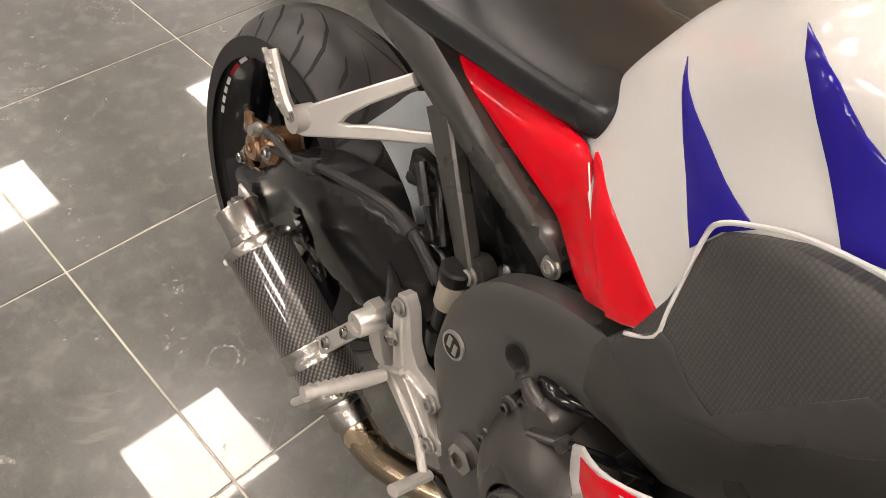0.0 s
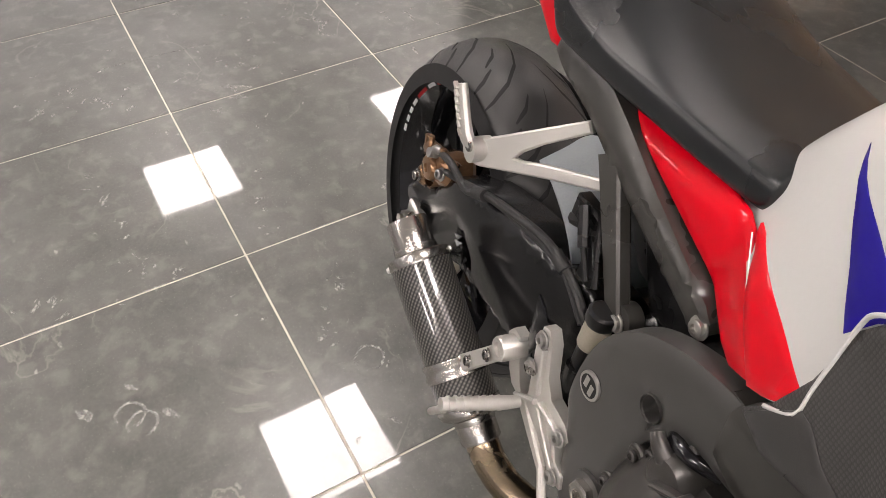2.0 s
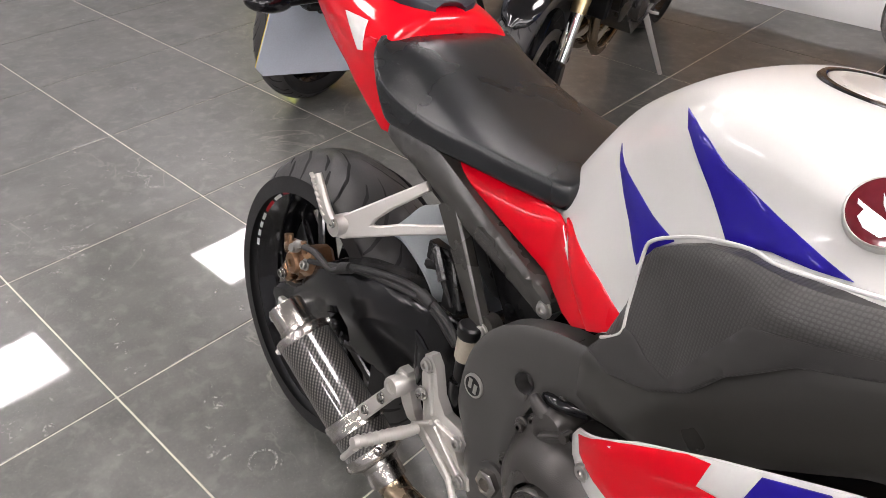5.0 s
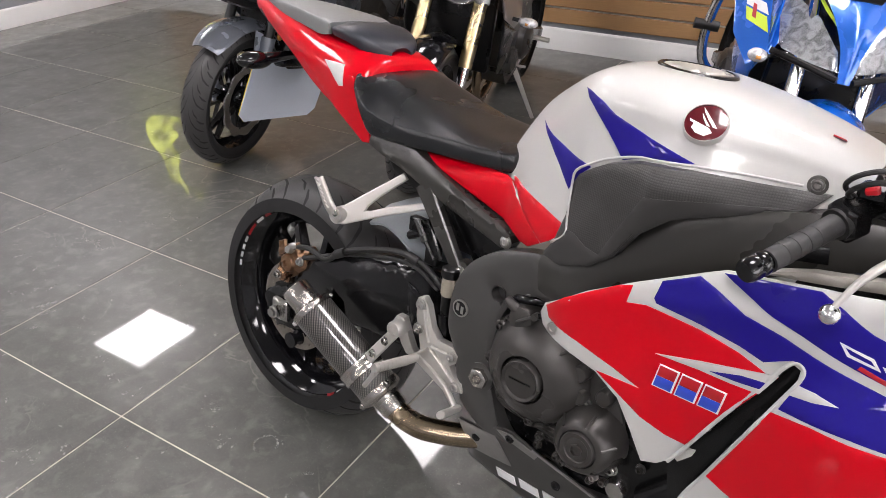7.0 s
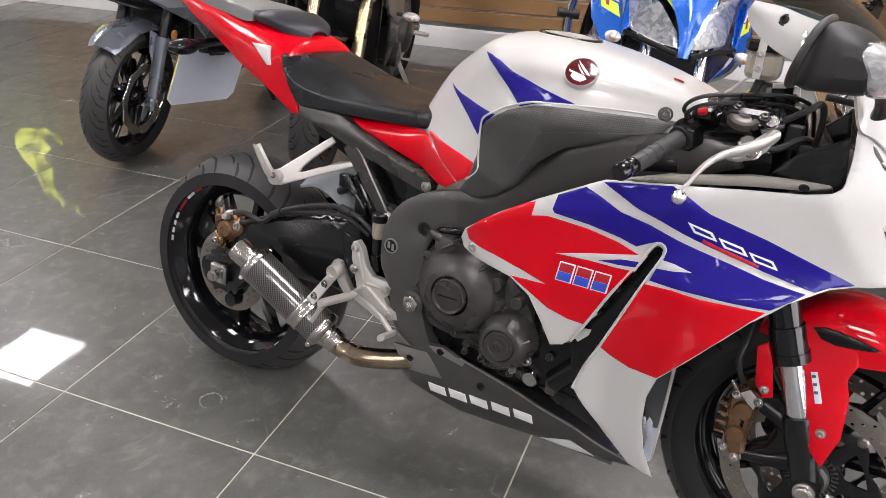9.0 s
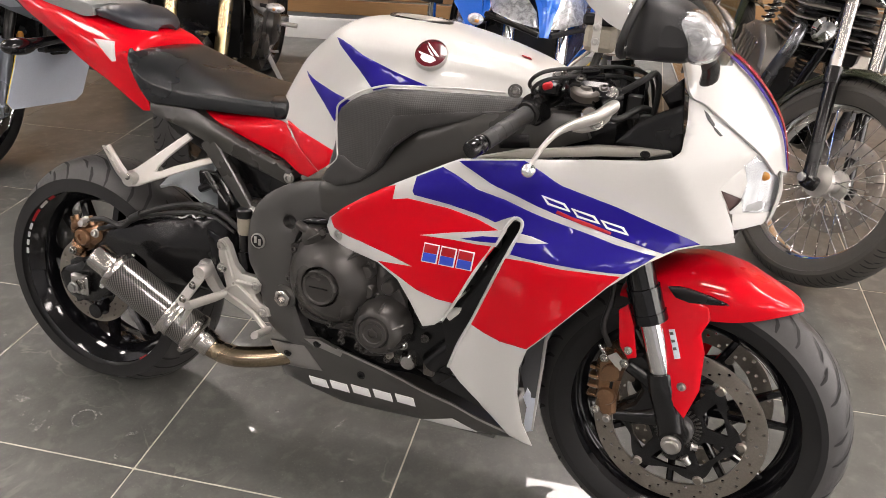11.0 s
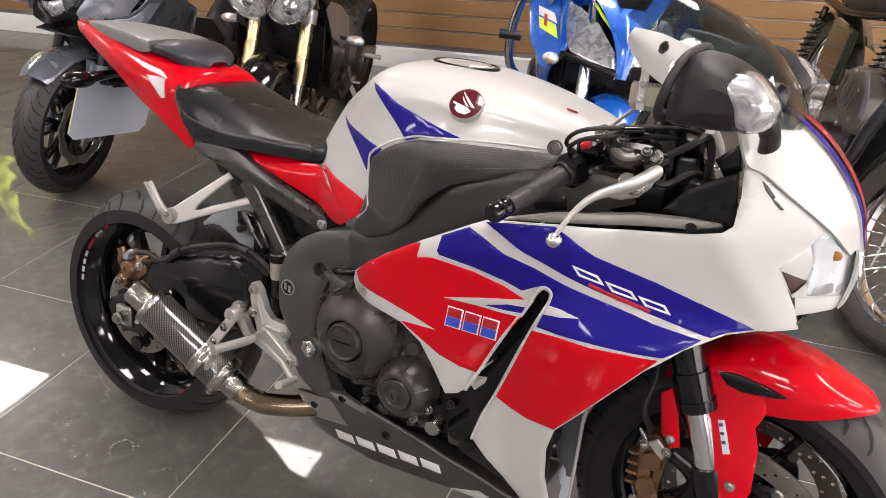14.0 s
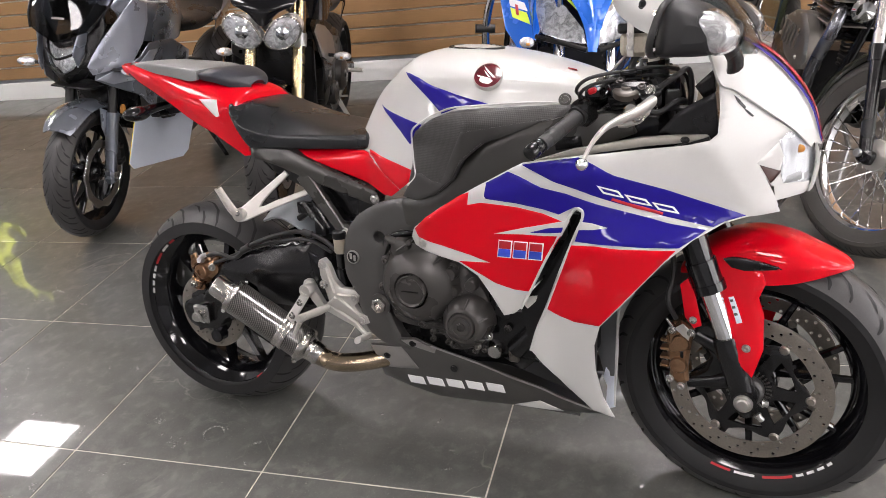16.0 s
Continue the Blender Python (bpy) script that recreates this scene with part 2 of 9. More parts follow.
# ---------- geometry ----------
class Geo:
    """Vertices and faces that grow piece by piece."""

    def __init__(self):
        self.v, self.f, self.uv = [], [], []

    def add(self, v, f):
        o = len(self.v)
        self.v += [tuple(p) for p in v]
        self.f += [tuple(i + o for i in q) for q in f]
        return self

    def join(self, g):
        return self.add(g.v, g.f)

    def move(self, m):
        self.v = [tuple(m @ Vector(p)) for p in self.v]
        return self

    def mirrored(self):
        g = Geo()
        g.v = [(x, -y, z) for x, y, z in self.v]
        g.f = [tuple(reversed(q)) for q in self.f]
        return g

    def copy(self):
        g = Geo()
        g.v, g.f = list(self.v), list(self.f)
        return g


def group_of(*gs):
    g = Geo()
    for k in gs:
        g.join(k)
    return g


def part(name, geo, material, parent=None, label="", kind="", sharp=38, m=None):
    """One mesh object out of a Geo, or out of (Geo, material) pairs, under a thing or a part."""
    pairs = geo if isinstance(geo, list) else [(geo, material)]
    whole, index = Geo(), []
    for k, (g, mt) in enumerate(pairs):
        whole.join(g)
        index += [k] * len(g.f)
    me = bpy.data.meshes.new(name)
    me.from_pydata(whole.v, [], whole.f)
    for _, mt in pairs:
        me.materials.append(M[mt])
    me.polygons.foreach_set("material_index", index)
    bm = bmesh.new()
    bm.from_mesh(me)
    bmesh.ops.recalc_face_normals(bm, faces=bm.faces)
    bm.to_mesh(me)
    bm.free()
    me.polygons.foreach_set("use_smooth", [True] * len(me.polygons))
    me.set_sharp_from_angle(angle=radians(sharp))
    ob = new(name, me)
    if parent is not None:
        ob.parent = parent
    if m is not None:
        ob.matrix_basis = m
    return tagged(ob, label, "", "", kind)


def curve(pts, n=6, closed=False):
    """Points along a Catmull-Rom curve through pts."""
    P = [Vector(p) for p in pts]
    k = len(P)
    out = []
    for i in range(k if closed else k - 1):
        a, b = P[i], P[(i + 1) % k]
        p0 = P[i - 1] if (i > 0 or closed) else a * 2 - b
        p3 = P[(i + 2) % k] if (i + 2 < k or closed) else b * 2 - a
        for j in range(n):
            t = j / n
            out.append(0.5 * (2 * a + (b - p0) * t + (2 * p0 - 5 * a + 4 * b - p3) * t * t + (3 * a - p0 - 3 * b + p3) * t ** 3))
    if not closed:
        out.append(P[-1].copy())
    return out


def lathe(prof, n=48, closed=False):
    """Turn a profile of (radius, y) round the y axis."""
    g = Geo()
    k = len(prof)
    v = [(r * math.sin(TAU * i / n), y, r * math.cos(TAU * i / n)) for i in range(n) for r, y in prof]
    f = []
    for i in range(n):
        for j in range(k if closed else k - 1):
            a, b = i * k + j, i * k + (j + 1) % k
            c, d = ((i + 1) % n) * k + (j + 1) % k, ((i + 1) % n) * k + j
            f.append((a, b, c, d))
    return g.add(v, f)


def tube(pts, r, n=10, smooth=4, flat=1.0):
    """A round (or flattened) bar along a curve; r is one radius or one for each point."""
    rs = list(r) if isinstance(r, (list, tuple)) else [r] * len(pts)
    P = curve(pts, smooth) if smooth > 1 else [Vector(p) for p in pts]
    R = []
    for i in range(len(P)):
        s = i / max(1, len(P) - 1) * (len(rs) - 1)
        k = min(int(s), len(rs) - 2) if len(rs) > 1 else 0
        R.append(rs[k] + (rs[min(k + 1, len(rs) - 1)] - rs[k]) * (s - k))
    g, side = Geo(), None
    v = []
    for i, p in enumerate(P):
        t = (P[min(i + 1, len(P) - 1)] - P[max(i - 1, 0)]).normalized()
        if side is None:
            side = t.orthogonal().normalized() if abs(t.y) > 0.8 else t.cross(Vector((0, 1, 0))).normalized()
        side = (side - t * side.dot(t)).normalized()
        up = t.cross(side)
        v += [p + R[i] * (side * math.cos(TAU * j / n) + up * (flat * math.sin(TAU * j / n))) for j in range(n)]
    f = [(i * n + j, i * n + (j + 1) % n, (i + 1) * n + (j + 1) % n, (i + 1) * n + j) for i in range(len(P) - 1) for j in range(n)]
    f += [tuple(range(n))[::-1], tuple((len(P) - 1) * n + j for j in range(n))]
    return g.add(v, f)


def shrink(out, d):
    """A closed outline moved inwards by d."""
    k = len(out)
    area = sum(out[i][0] * out[(i + 1) % k][1] - out[(i + 1) % k][0] * out[i][1] for i in range(k))
    s = 1 if area > 0 else -1
    res = []
    for i in range(k):
        a, b, c = Vector(out[i - 1]), Vector(out[i]), Vector(out[(i + 1) % k])
        e, h = (b - a).normalized(), (c - b).normalized()
        nrm = Vector((-(e.y + h.y), e.x + h.x)) * s
        if nrm.length < 1e-6:
            nrm = Vector((-e.y, e.x)) * s
        nrm.normalize()
        cosa = max(0.45, nrm.dot(Vector((-e.y, e.x)) * s))
        q = b + nrm * (d / cosa)
        res.append((q.x, q.y))
    return res


def rounded(w, h, r, n=4, cx=0.0, cz=0.0):
    """Outline of a rectangle with round corners."""
    o = []
    for k, (sx, sz) in enumerate(((1, 1), (-1, 1), (-1, -1), (1, -1))):
        for j in range(n + 1):
            a = math.pi / 2 * (k + j / n)
            o.append((cx + sx * (w / 2 - r) + r * math.cos(a), cz + sz * (h / 2 - r) + r * math.sin(a)))
    return o


def ring2d(r, n=24, cx=0.0, cz=0.0):
    return [(cx + r * math.cos(TAU * i / n), cz + r * math.sin(TAU * i / n)) for i in range(n)]


def plate(out, y0, y1, ch=0.002):
    """A slab with the outline (x, z) from y0 to y1 with chamfered rims."""
    if y0 > y1:
        y0, y1 = y1, y0
    ins = shrink(out, ch)
    rings = [[(x, y0, z) for x, z in ins], [(x, y0 + ch, z) for x, z in out], [(x, y1 - ch, z) for x, z in out], [(x, y1, z) for x, z in ins]]
    k = len(out)
    v = [p for r in rings for p in r]
    f = [(r * k + i, r * k + (i + 1) % k, (r + 1) * k + (i + 1) % k, (r + 1) * k + i) for r in range(3) for i in range(k)]
    f += [tuple(range(k))[::-1], tuple(3 * k + i for i in range(k))]
    return Geo().add(v, f)


def block(c, s, r=0.004):
    """A box with rounded rims, centre c and size s."""
    ch = min(r, min(s) * 0.3)
    return plate(rounded(s[0], s[2], ch, 2, c[0], c[2]), c[1] - s[1] / 2, c[1] + s[1] / 2, ch * 0.8)


def along(g, a, b, up=(0, 0, 1)):
    """Move a shape built along +x from 0 so that it starts at a and points to b."""
    a, b = Vector(a), Vector(b)
    x = (b - a).normalized()
    u = Vector(up)
    y = u.cross(x)
    y = y.normalized() if y.length > 1e-5 else Vector((0, 1, 0))
    z = x.cross(y)
    m = Matrix((x, y, z)).transposed().to_4x4()
    m.translation = a
    return g.move(m)


def bar(a, b, w0, w1, t0, t1=None, ch=0.003, up=(0, 0, 1)):
    """A tapered flat bar from a to b: w along the up side, t across."""
    t1 = t0 if t1 is None else t1
    L = (Vector(b) - Vector(a)).length
    v, f = [], []
    for x, w, t in ((0, w0, t0), (L, w1, t1)):
        c = min(ch, w * 0.35, t * 0.35)
        w, t = w / 2, t / 2
        v += [(x, -t + c, -w), (x, t - c, -w), (x, t, -w + c), (x, t, w - c), (x, t - c, w), (x, -t + c, w), (x, -t, w - c), (x, -t, -w + c)]
    f = [(i, (i + 1) % 8, 8 + (i + 1) % 8, 8 + i) for i in range(8)] + [tuple(range(8))[::-1], tuple(range(8, 16))]
    return along(Geo().add(v, f), a, b, up)


def fill(out, step, holes=(), rim=0.0):
    """Triangles inside an outline with inner points on a grid: 2D points, faces, and which points lie on the border."""
    loops, pts, edges = [out, *holes], [], []
    for lp in loops:
        dense = []
        for i, p in enumerate(lp):
            q = lp[(i + 1) % len(lp)]
            k = max(1, int(math.hypot(q[0] - p[0], q[1] - p[1]) / step))
            dense += [(p[0] + (q[0] - p[0]) * j / k, p[1] + (q[1] - p[1]) * j / k) for j in range(k)]
        o = len(pts)
        pts += dense
        edges += [(o + i, o + (i + 1) % len(dense)) for i in range(len(dense))]
        if lp is out:
            border = dense
    def inside(px, pz, lp):
        hit = False
        for (ax, az), (bx, bz) in zip(lp, lp[1:] + lp[:1]):
            if (az > pz) != (bz > pz) and px < (bx - ax) * (pz - az) / (bz - az) + ax:
                hit = not hit
        return hit

    extra = shrink(border, rim) if rim else []
    x0, x1 = min(p[0] for p in out), max(p[0] for p in out)
    z0, z1 = min(p[1] for p in out), max(p[1] for p in out)
    gap = step * 0.5
    x = x0 + step / 2
    row = 0
    while x < x1:
        z = z0 + step * (0.25 if row % 2 else 0.6)
        while z < z1:
            near = min((x - p[0]) ** 2 + (z - p[1]) ** 2 for p in border)
            if near > gap * gap:
                extra.append((x, z))
            z += step
        x += step * 0.87
        row += 1
    if holes:
        extra = [p for p in extra if not any(inside(p[0], p[1], h) for h in holes)]
    res = delaunay_2d_cdt([Vector(p) for p in pts + extra], edges, [], 1, 1e-6)
    faces = res[2]
    if holes:
        boxes = [(min(p[0] for p in h), max(p[0] for p in h), min(p[1] for p in h), max(p[1] for p in h), h) for h in holes]
        kept = []
        for q in faces:
            cx, cz = sum(res[0][i].x for i in q) / len(q), sum(res[0][i].y for i in q) / len(q)
            if not any(a < cx < b and c < cz < d and inside(cx, cz, h) for a, b, c, d, h in boxes):
                kept.append(q)
        faces = kept
    used = sorted({i for q in faces for i in q})
    back = {i: k for k, i in enumerate(used)}
    return [res[0][i] for i in used], [tuple(back[i] for i in q) for q in faces]


def sheet(out, fun, thick=0.004, step=0.025, holes=(), rim=0.0025):
    """A curved panel: outline (x, z), depth y = fun(x, z), with a rolled rim, thickened inwards (towards +y)."""
    v2, f2 = fill(out, step, holes, rim * 1.4)
    count = {}
    for q in f2:
        for i in range(len(q)):
            e = (q[i], q[(i + 1) % len(q)])
            count[tuple(sorted(e))] = count.get(tuple(sorted(e)), 0) + 1
    edge = {i for e, c in count.items() if c == 1 for i in e}
    s = 1 if thick >= 0 else -1
    front = [(p.x, fun(p.x, p.y) + (s * rim * 0.7 if i in edge else 0.0), p.y) for i, p in enumerate(v2)]
    back = [(p.x, fun(p.x, p.y) + thick + (s * rim * 0.5 if i in edge else 0.0), p.y) for i, p in enumerate(v2)]
    k = len(v2)
    f = [tuple(q) for q in f2] + [tuple(i + k for i in reversed(q)) for q in f2]
    for q in f2:
        for i in range(len(q)):
            a, b = q[i], q[(i + 1) % len(q)]
            if count[tuple(sorted((a, b)))] == 1:
                f.append((b, a, a + k, b + k))
    return Geo().add(front + back, f)


def decal(out, fun, lift=0.0012, step=0.02):
    """A thin film on a panel."""
    return sheet(out, lambda x, z: fun(x, z) - lift, lift * 0.6, step, (), 0.0003)


def skin(rows, n=6, m=6, thick=0.0, closed=False):
    """A smooth surface through rows of 3D points; thick makes it a shell."""
    cols = [curve(r, n) for r in rows]
    k = len(cols[0])
    lines = [curve([c[i] for c in cols], m, closed) for i in range(k)]
    h = len(lines[0])
    v = [lines[i][j] for i in range(k) for j in range(h)]
    f = []
    for i in range(k - 1):
        for j in range(h if closed else h - 1):
            f.append((i * h + j, i * h + (j + 1) % h, (i + 1) * h + (j + 1) % h, (i + 1) * h + j))
    g = Geo().add(v, f)
    if closed:
        g.add([v[j] for j in range(h)], [tuple(range(h))])
        g.add([v[(k - 1) * h + j] for j in range(h)], [tuple(range(h))[::-1]])
        return g
    if thick:
        me = bpy.data.meshes.new("tmp")
        me.from_pydata([tuple(p) for p in v], [], f)
        me.update()
        nr = [x.vector.copy() for x in me.vertex_normals]
        bpy.data.meshes.remove(me)
        o = len(v)
        g.v += [tuple(p - q * thick) for p, q in zip(v, nr)]
        g.f += [tuple(i + o for i in reversed(q)) for q in f]
        rim = [i * h for i in range(k)] + [(k - 1) * h + j for j in range(1, h)] + [i * h + h - 1 for i in range(k - 2, -1, -1)] + list(range(h - 2, 0, -1))
        for a, b in zip(rim, rim[1:] + rim[:1]):
            g.f.append((a, b, b + o, a + o))
    return g


def ball(c, r, n=16):
    rx, ry, rz = (r, r, r) if isinstance(r, float) else r
    prof = [(max(1e-4, math.sin(math.pi * j / 10)), -math.cos(math.pi * j / 10)) for j in range(11)]
    return lathe(prof, n).move(Matrix.LocRotScale(c, None, (rx, ry, rz)))


def bolt(c, r=0.008, axis=(0, -1, 0), h=0.005):
    """A socket-head bolt: round head with a hollow, facing along axis."""
    prof = [(r * 1.35, 0), (r * 1.35, -h * 0.25), (r, -h * 0.3), (r, -h), (r * 0.85, -h * 1.15), (r * 0.5, -h * 1.15), (r * 0.5, -h * 0.5), (1e-4, -h * 0.45)]
    q = Vector((0, -1, 0)).rotation_difference(Vector(axis)).to_matrix().to_4x4()
    q.translation = c
    return lathe(prof, 12).move(q)


def thing(name, label, category, m=None, group=""):
    ob = new(name)
    ob.empty_display_size = 0.1
    if m is not None:
        ob.matrix_basis = m
    return tagged(ob, label, category, group)

# ---------- room ----------
TILE = 0.61


def tile_material(name):
    """Polished charcoal porcelain: cloudy veins, grey wear haze, pale scuffs and smears in the polish."""
    m, nt, p = principled(name)
    info = nt.nodes.new("ShaderNodeObjectInfo")
    geo = nt.nodes.new("ShaderNodeNewGeometry")
    shift = nt.nodes.new("ShaderNodeVectorMath")
    shift.operation = "ADD"
    nt.links.new(geo.outputs["Position"], shift.inputs[0])
    nt.links.new(info.outputs["Random"], shift.inputs[1])

    def noise_at(scale, detail, warp=0.0, src=shift.outputs[0]):
        n = nt.nodes.new("ShaderNodeTexNoise")
        n.inputs["Scale"].default_value, n.inputs["Detail"].default_value = scale, detail
        n.inputs["Distortion"].default_value = warp
        nt.links.new(src, n.inputs["Vector"])
        return n.outputs["Fac"]

    cloud = noise_at(6.0, 9, 0.0)
    base = mixcol(nt, ramp(nt, cloud, 0.35, 0.68, 0, 1), (0.068, 0.071, 0.065), (0.106, 0.107, 0.100))
    vein = noise_at(2.6, 9, 0.9)
    line = nt.nodes.new("ShaderNodeMath")
    line.operation = "ABSOLUTE"
    nt.links.new(ramp(nt, vein, 0.0, 1.0, -0.5, 0.5), line.inputs[0])
    thin = nt.nodes.new("ShaderNodeMath")
    thin.operation = "MULTIPLY"
    nt.links.new(ramp(nt, line.outputs[0], 0.0, 0.010, 0.48, 0.0), thin.inputs[0])
    nt.links.new(ramp(nt, noise_at(2.2, 3), 0.52, 0.66, 0.0, 1.0), thin.inputs[1])
    base = mixcol(nt, thin.outputs[0], base, (0.32, 0.305, 0.27))
    grain = noise_at(160, 3)
    base = mixcol(nt, ramp(nt, grain, 0.3, 0.75, 0.0, 0.3), base, (0.14, 0.138, 0.128))
    mid = noise_at(24.0, 9, 0.3)
    base = mixcol(nt, ramp(nt, mid, 0.52, 0.70, 0.0, 0.36), base, (0.190, 0.187, 0.172))
    low = noise_at(14.0, 9, 0.0)
    base = mixcol(nt, ramp(nt, low, 0.50, 0.70, 0.0, 0.26), base, (0.036, 0.040, 0.035))
    speck = noise_at(420, 2)
    base = mixcol(nt, ramp(nt, speck, 0.68, 0.75, 0.0, 0.6), base, (0.36, 0.35, 0.32))
    # pale scuffs, lying about in their own clusters
    vo = nt.nodes.new("ShaderNodeTexVoronoi")
    vo.inputs["Scale"].default_value = 9.0
    warped = nt.nodes.new("ShaderNodeVectorMath")
    warped.operation = "MULTIPLY"
    warped.inputs[1].default_value = (1.0, 2.6, 1.0)
    nt.links.new(geo.outputs["Position"], warped.inputs[0])
    nt.links.new(warped.outputs[0], vo.inputs["Vector"])
    spot = ramp(nt, vo.outputs["Distance"], 0.05, 0.12, 1, 0)
    where = ramp(nt, noise_at(1.3, 3, 0.0, geo.outputs["Position"]), 0.52, 0.62, 0, 1)
    scuff = nt.nodes.new("ShaderNodeMath")
    scuff.operation = "MULTIPLY"
    nt.links.new(spot, scuff.inputs[0])
    nt.links.new(where, scuff.inputs[1])
    rag = nt.nodes.new("ShaderNodeMath")
    rag.operation = "MULTIPLY"
    nt.links.new(scuff.outputs[0], rag.inputs[0])
    nt.links.new(ramp(nt, noise_at(45, 5, 1.0), 0.50, 0.60, 0, 0.6), rag.inputs[1])
    base = mixcol(nt, rag.outputs[0], base, (0.42, 0.41, 0.38))
    nt.links.new(base, p.inputs["Base Color"])
    smear = noise_at(9.0, 6, 0.2)
    nt.links.new(ramp(nt, smear, 0.35, 0.75, 0.30, 0.42), p.inputs["Roughness"])
    p.inputs["Specular IOR Level"].default_value = 0.40
    p.inputs["Coat Weight"].default_value = 0.66
    nt.links.new(ramp(nt, smear, 0.35, 0.75, 0.010, 0.055), p.inputs["Coat Roughness"])
    return m


M["tile"] = tile_material("polished_charcoal_tile")
M["grout"] = surface("pale_grout", (0.50, 0.47, 0.40), 0.85, spread=0.18, grain=400, relief=0.3)
M["plaster"] = surface("painted_plaster", (0.34, 0.35, 0.37), 0.7, spread=0.05, relief=0.2, grain=200)
M["skirting"] = surface("white_gloss_skirting", (0.74, 0.74, 0.73), 0.35, spread=0.04)
M["slat"] = surface("beech_laminate", (0.33, 0.19, 0.085), 0.42, spread=0.16, grain=30, stretch=(0.25, 1, 9), big=3)
M["insert"] = surface("aluminium_insert", (0.62, 0.60, 0.56), 0.35, metal=0.8, spread=0.06)
M["ceiling"] = surface("mineral_ceiling", (0.52, 0.52, 0.51), 0.85, spread=0.06, grain=150, relief=0.4)
M["glow"], _nt, _p = principled("lit_diffuser")
_p.inputs["Base Color"].default_value = (0.9, 0.9, 0.9, 1)
_p.inputs["Emission Color"].default_value = (1.0, 0.965, 0.91, 1)
_p.inputs["Emission Strength"].default_value = PANEL_POWER
M["tarmac"] = surface("tarmac", (0.06, 0.06, 0.06), 0.9, spread=0.2, grain=80, relief=0.5)
M["frame_grey"] = surface("grey_window_frame", (0.12, 0.12, 0.125), 0.4, spread=0.06)
M["pane"] = clear("window_glass", (0.95, 0.97, 0.97), 0.01)

x0, x1 = ROOM_X
y0, y1 = ROOM_Y
floor = part("floor", block(((x0 + x1) / 2, (y0 + y1) / 2, -0.0518), (x1 - x0 + 0.4, y1 - y0 + 0.4, 0.10), 0.004), "grout", None,
             "polished charcoal porcelain floor with pale grout joints and scuffs", "structure")
part("ground", block((0, 0, -0.2), (400, 400, 0.1), 0.01), "tarmac", None, "dark tarmac forecourt outside the showroom", "structure")

back = part("wall_north", block(((x0 + x1) / 2, y1 + 0.12, CEILING / 2), (x1 - x0 + 0.4, 0.2, CEILING), 0.004), "plaster", None,
            "wall behind wood-effect slat panels", "structure")
for i in range(22):
    z = 0.155 + i * 0.10
    if z + 0.1 > CEILING:
        break
    g = plate(rounded(x1 - x0 - 0.002, 0.089, 0.004, 2, (x0 + x1) / 2, z + 0.048), y1, y1 + 0.02, 0.003)
    part("slat", g, "slat", back)
    part("insert", block(((x0 + x1) / 2, y1 + 0.012, z + 0.097), (x1 - x0 - 0.002, 0.012, 0.009), 0.002), "insert", back)


def skirting(length):
    prof = [(0, 0), (0.022, 0), (0.022, 0.085), (0.016, 0.095), (0.016, 0.118), (0.010, 0.128), (0.004, 0.133), (0, 0.133)]
    k = len(prof)
    v = [(x, -d, z) for x in (0, length) for d, z in prof]
    f = [(i, (i + 1) % k, k + (i + 1) % k, k + i) for i in range(k)] + [tuple(range(k)), tuple(range(k, 2 * k))[::-1]]
    return Geo().add(v, f)


part("baseboard_north", skirting(x1 - x0), "skirting", None, "white gloss moulded skirting board", "structure", m=pose(x0, y1 - 0.002, 0.0))
part("baseboard_west", skirting(y1 - y0 - 0.03), "skirting", None, "white gloss moulded skirting board", "structure", m=pose(x0 + 0.002, y0, 0, 0, 0, 90))
part("wall_west", block((x0 - 0.1, (y0 + y1) / 2, CEILING / 2), (0.2, y1 - y0, CEILING), 0.004), "plaster", None, "plain pale painted showroom wall", "structure")
part("wall_south", block(((x0 + x1) / 2, y0 - 0.1, CEILING / 2), (x1 - x0 + 0.4, 0.2, CEILING), 0.004), "plaster", None, "plain pale painted showroom wall", "structure")
# street side, out of view, with an assumed wide shop window
WIN_Y, WIN_Z = (-3.4, 3.0), (0.25, 2.25)
east = group_of(block((x1 + 0.1, (y0 + WIN_Y[0]) / 2, CEILING / 2), (0.2, WIN_Y[0] - y0, CEILING), 0.004),
                block((x1 + 0.1, (y1 + WIN_Y[1]) / 2, CEILING / 2), (0.2, y1 - WIN_Y[1], CEILING), 0.004),
                block((x1 + 0.1, (WIN_Y[0] + WIN_Y[1]) / 2, WIN_Z[0] / 2), (0.2, WIN_Y[1] - WIN_Y[0] - 0.004, WIN_Z[0]), 0.004),
                block((x1 + 0.1, (WIN_Y[0] + WIN_Y[1]) / 2, (WIN_Z[1] + CEILING) / 2), (0.2, WIN_Y[1] - WIN_Y[0] - 0.004, CEILING - WIN_Z[1]), 0.004))
part("wall_east", east, "plaster", None, "street wall with a wide shop window", "structure")
win = part("window_1", group_of(*[block((x1 + 0.1, y, (WIN_Z[0] + WIN_Z[1]) / 2), (0.07, 0.06, WIN_Z[1] - WIN_Z[0]), 0.004) for y in (WIN_Y[0] + 0.03, -1.27, 0.87, WIN_Y[1] - 0.03)],
                                *[block((x1 + 0.1, (WIN_Y[0] + WIN_Y[1]) / 2, z), (0.06, WIN_Y[1] - WIN_Y[0] - 0.1, 0.06), 0.004) for z in (WIN_Z[0] + 0.03, WIN_Z[1] - 0.03)]),
           "frame_grey", None, "wide grey-framed shop window", "structure")
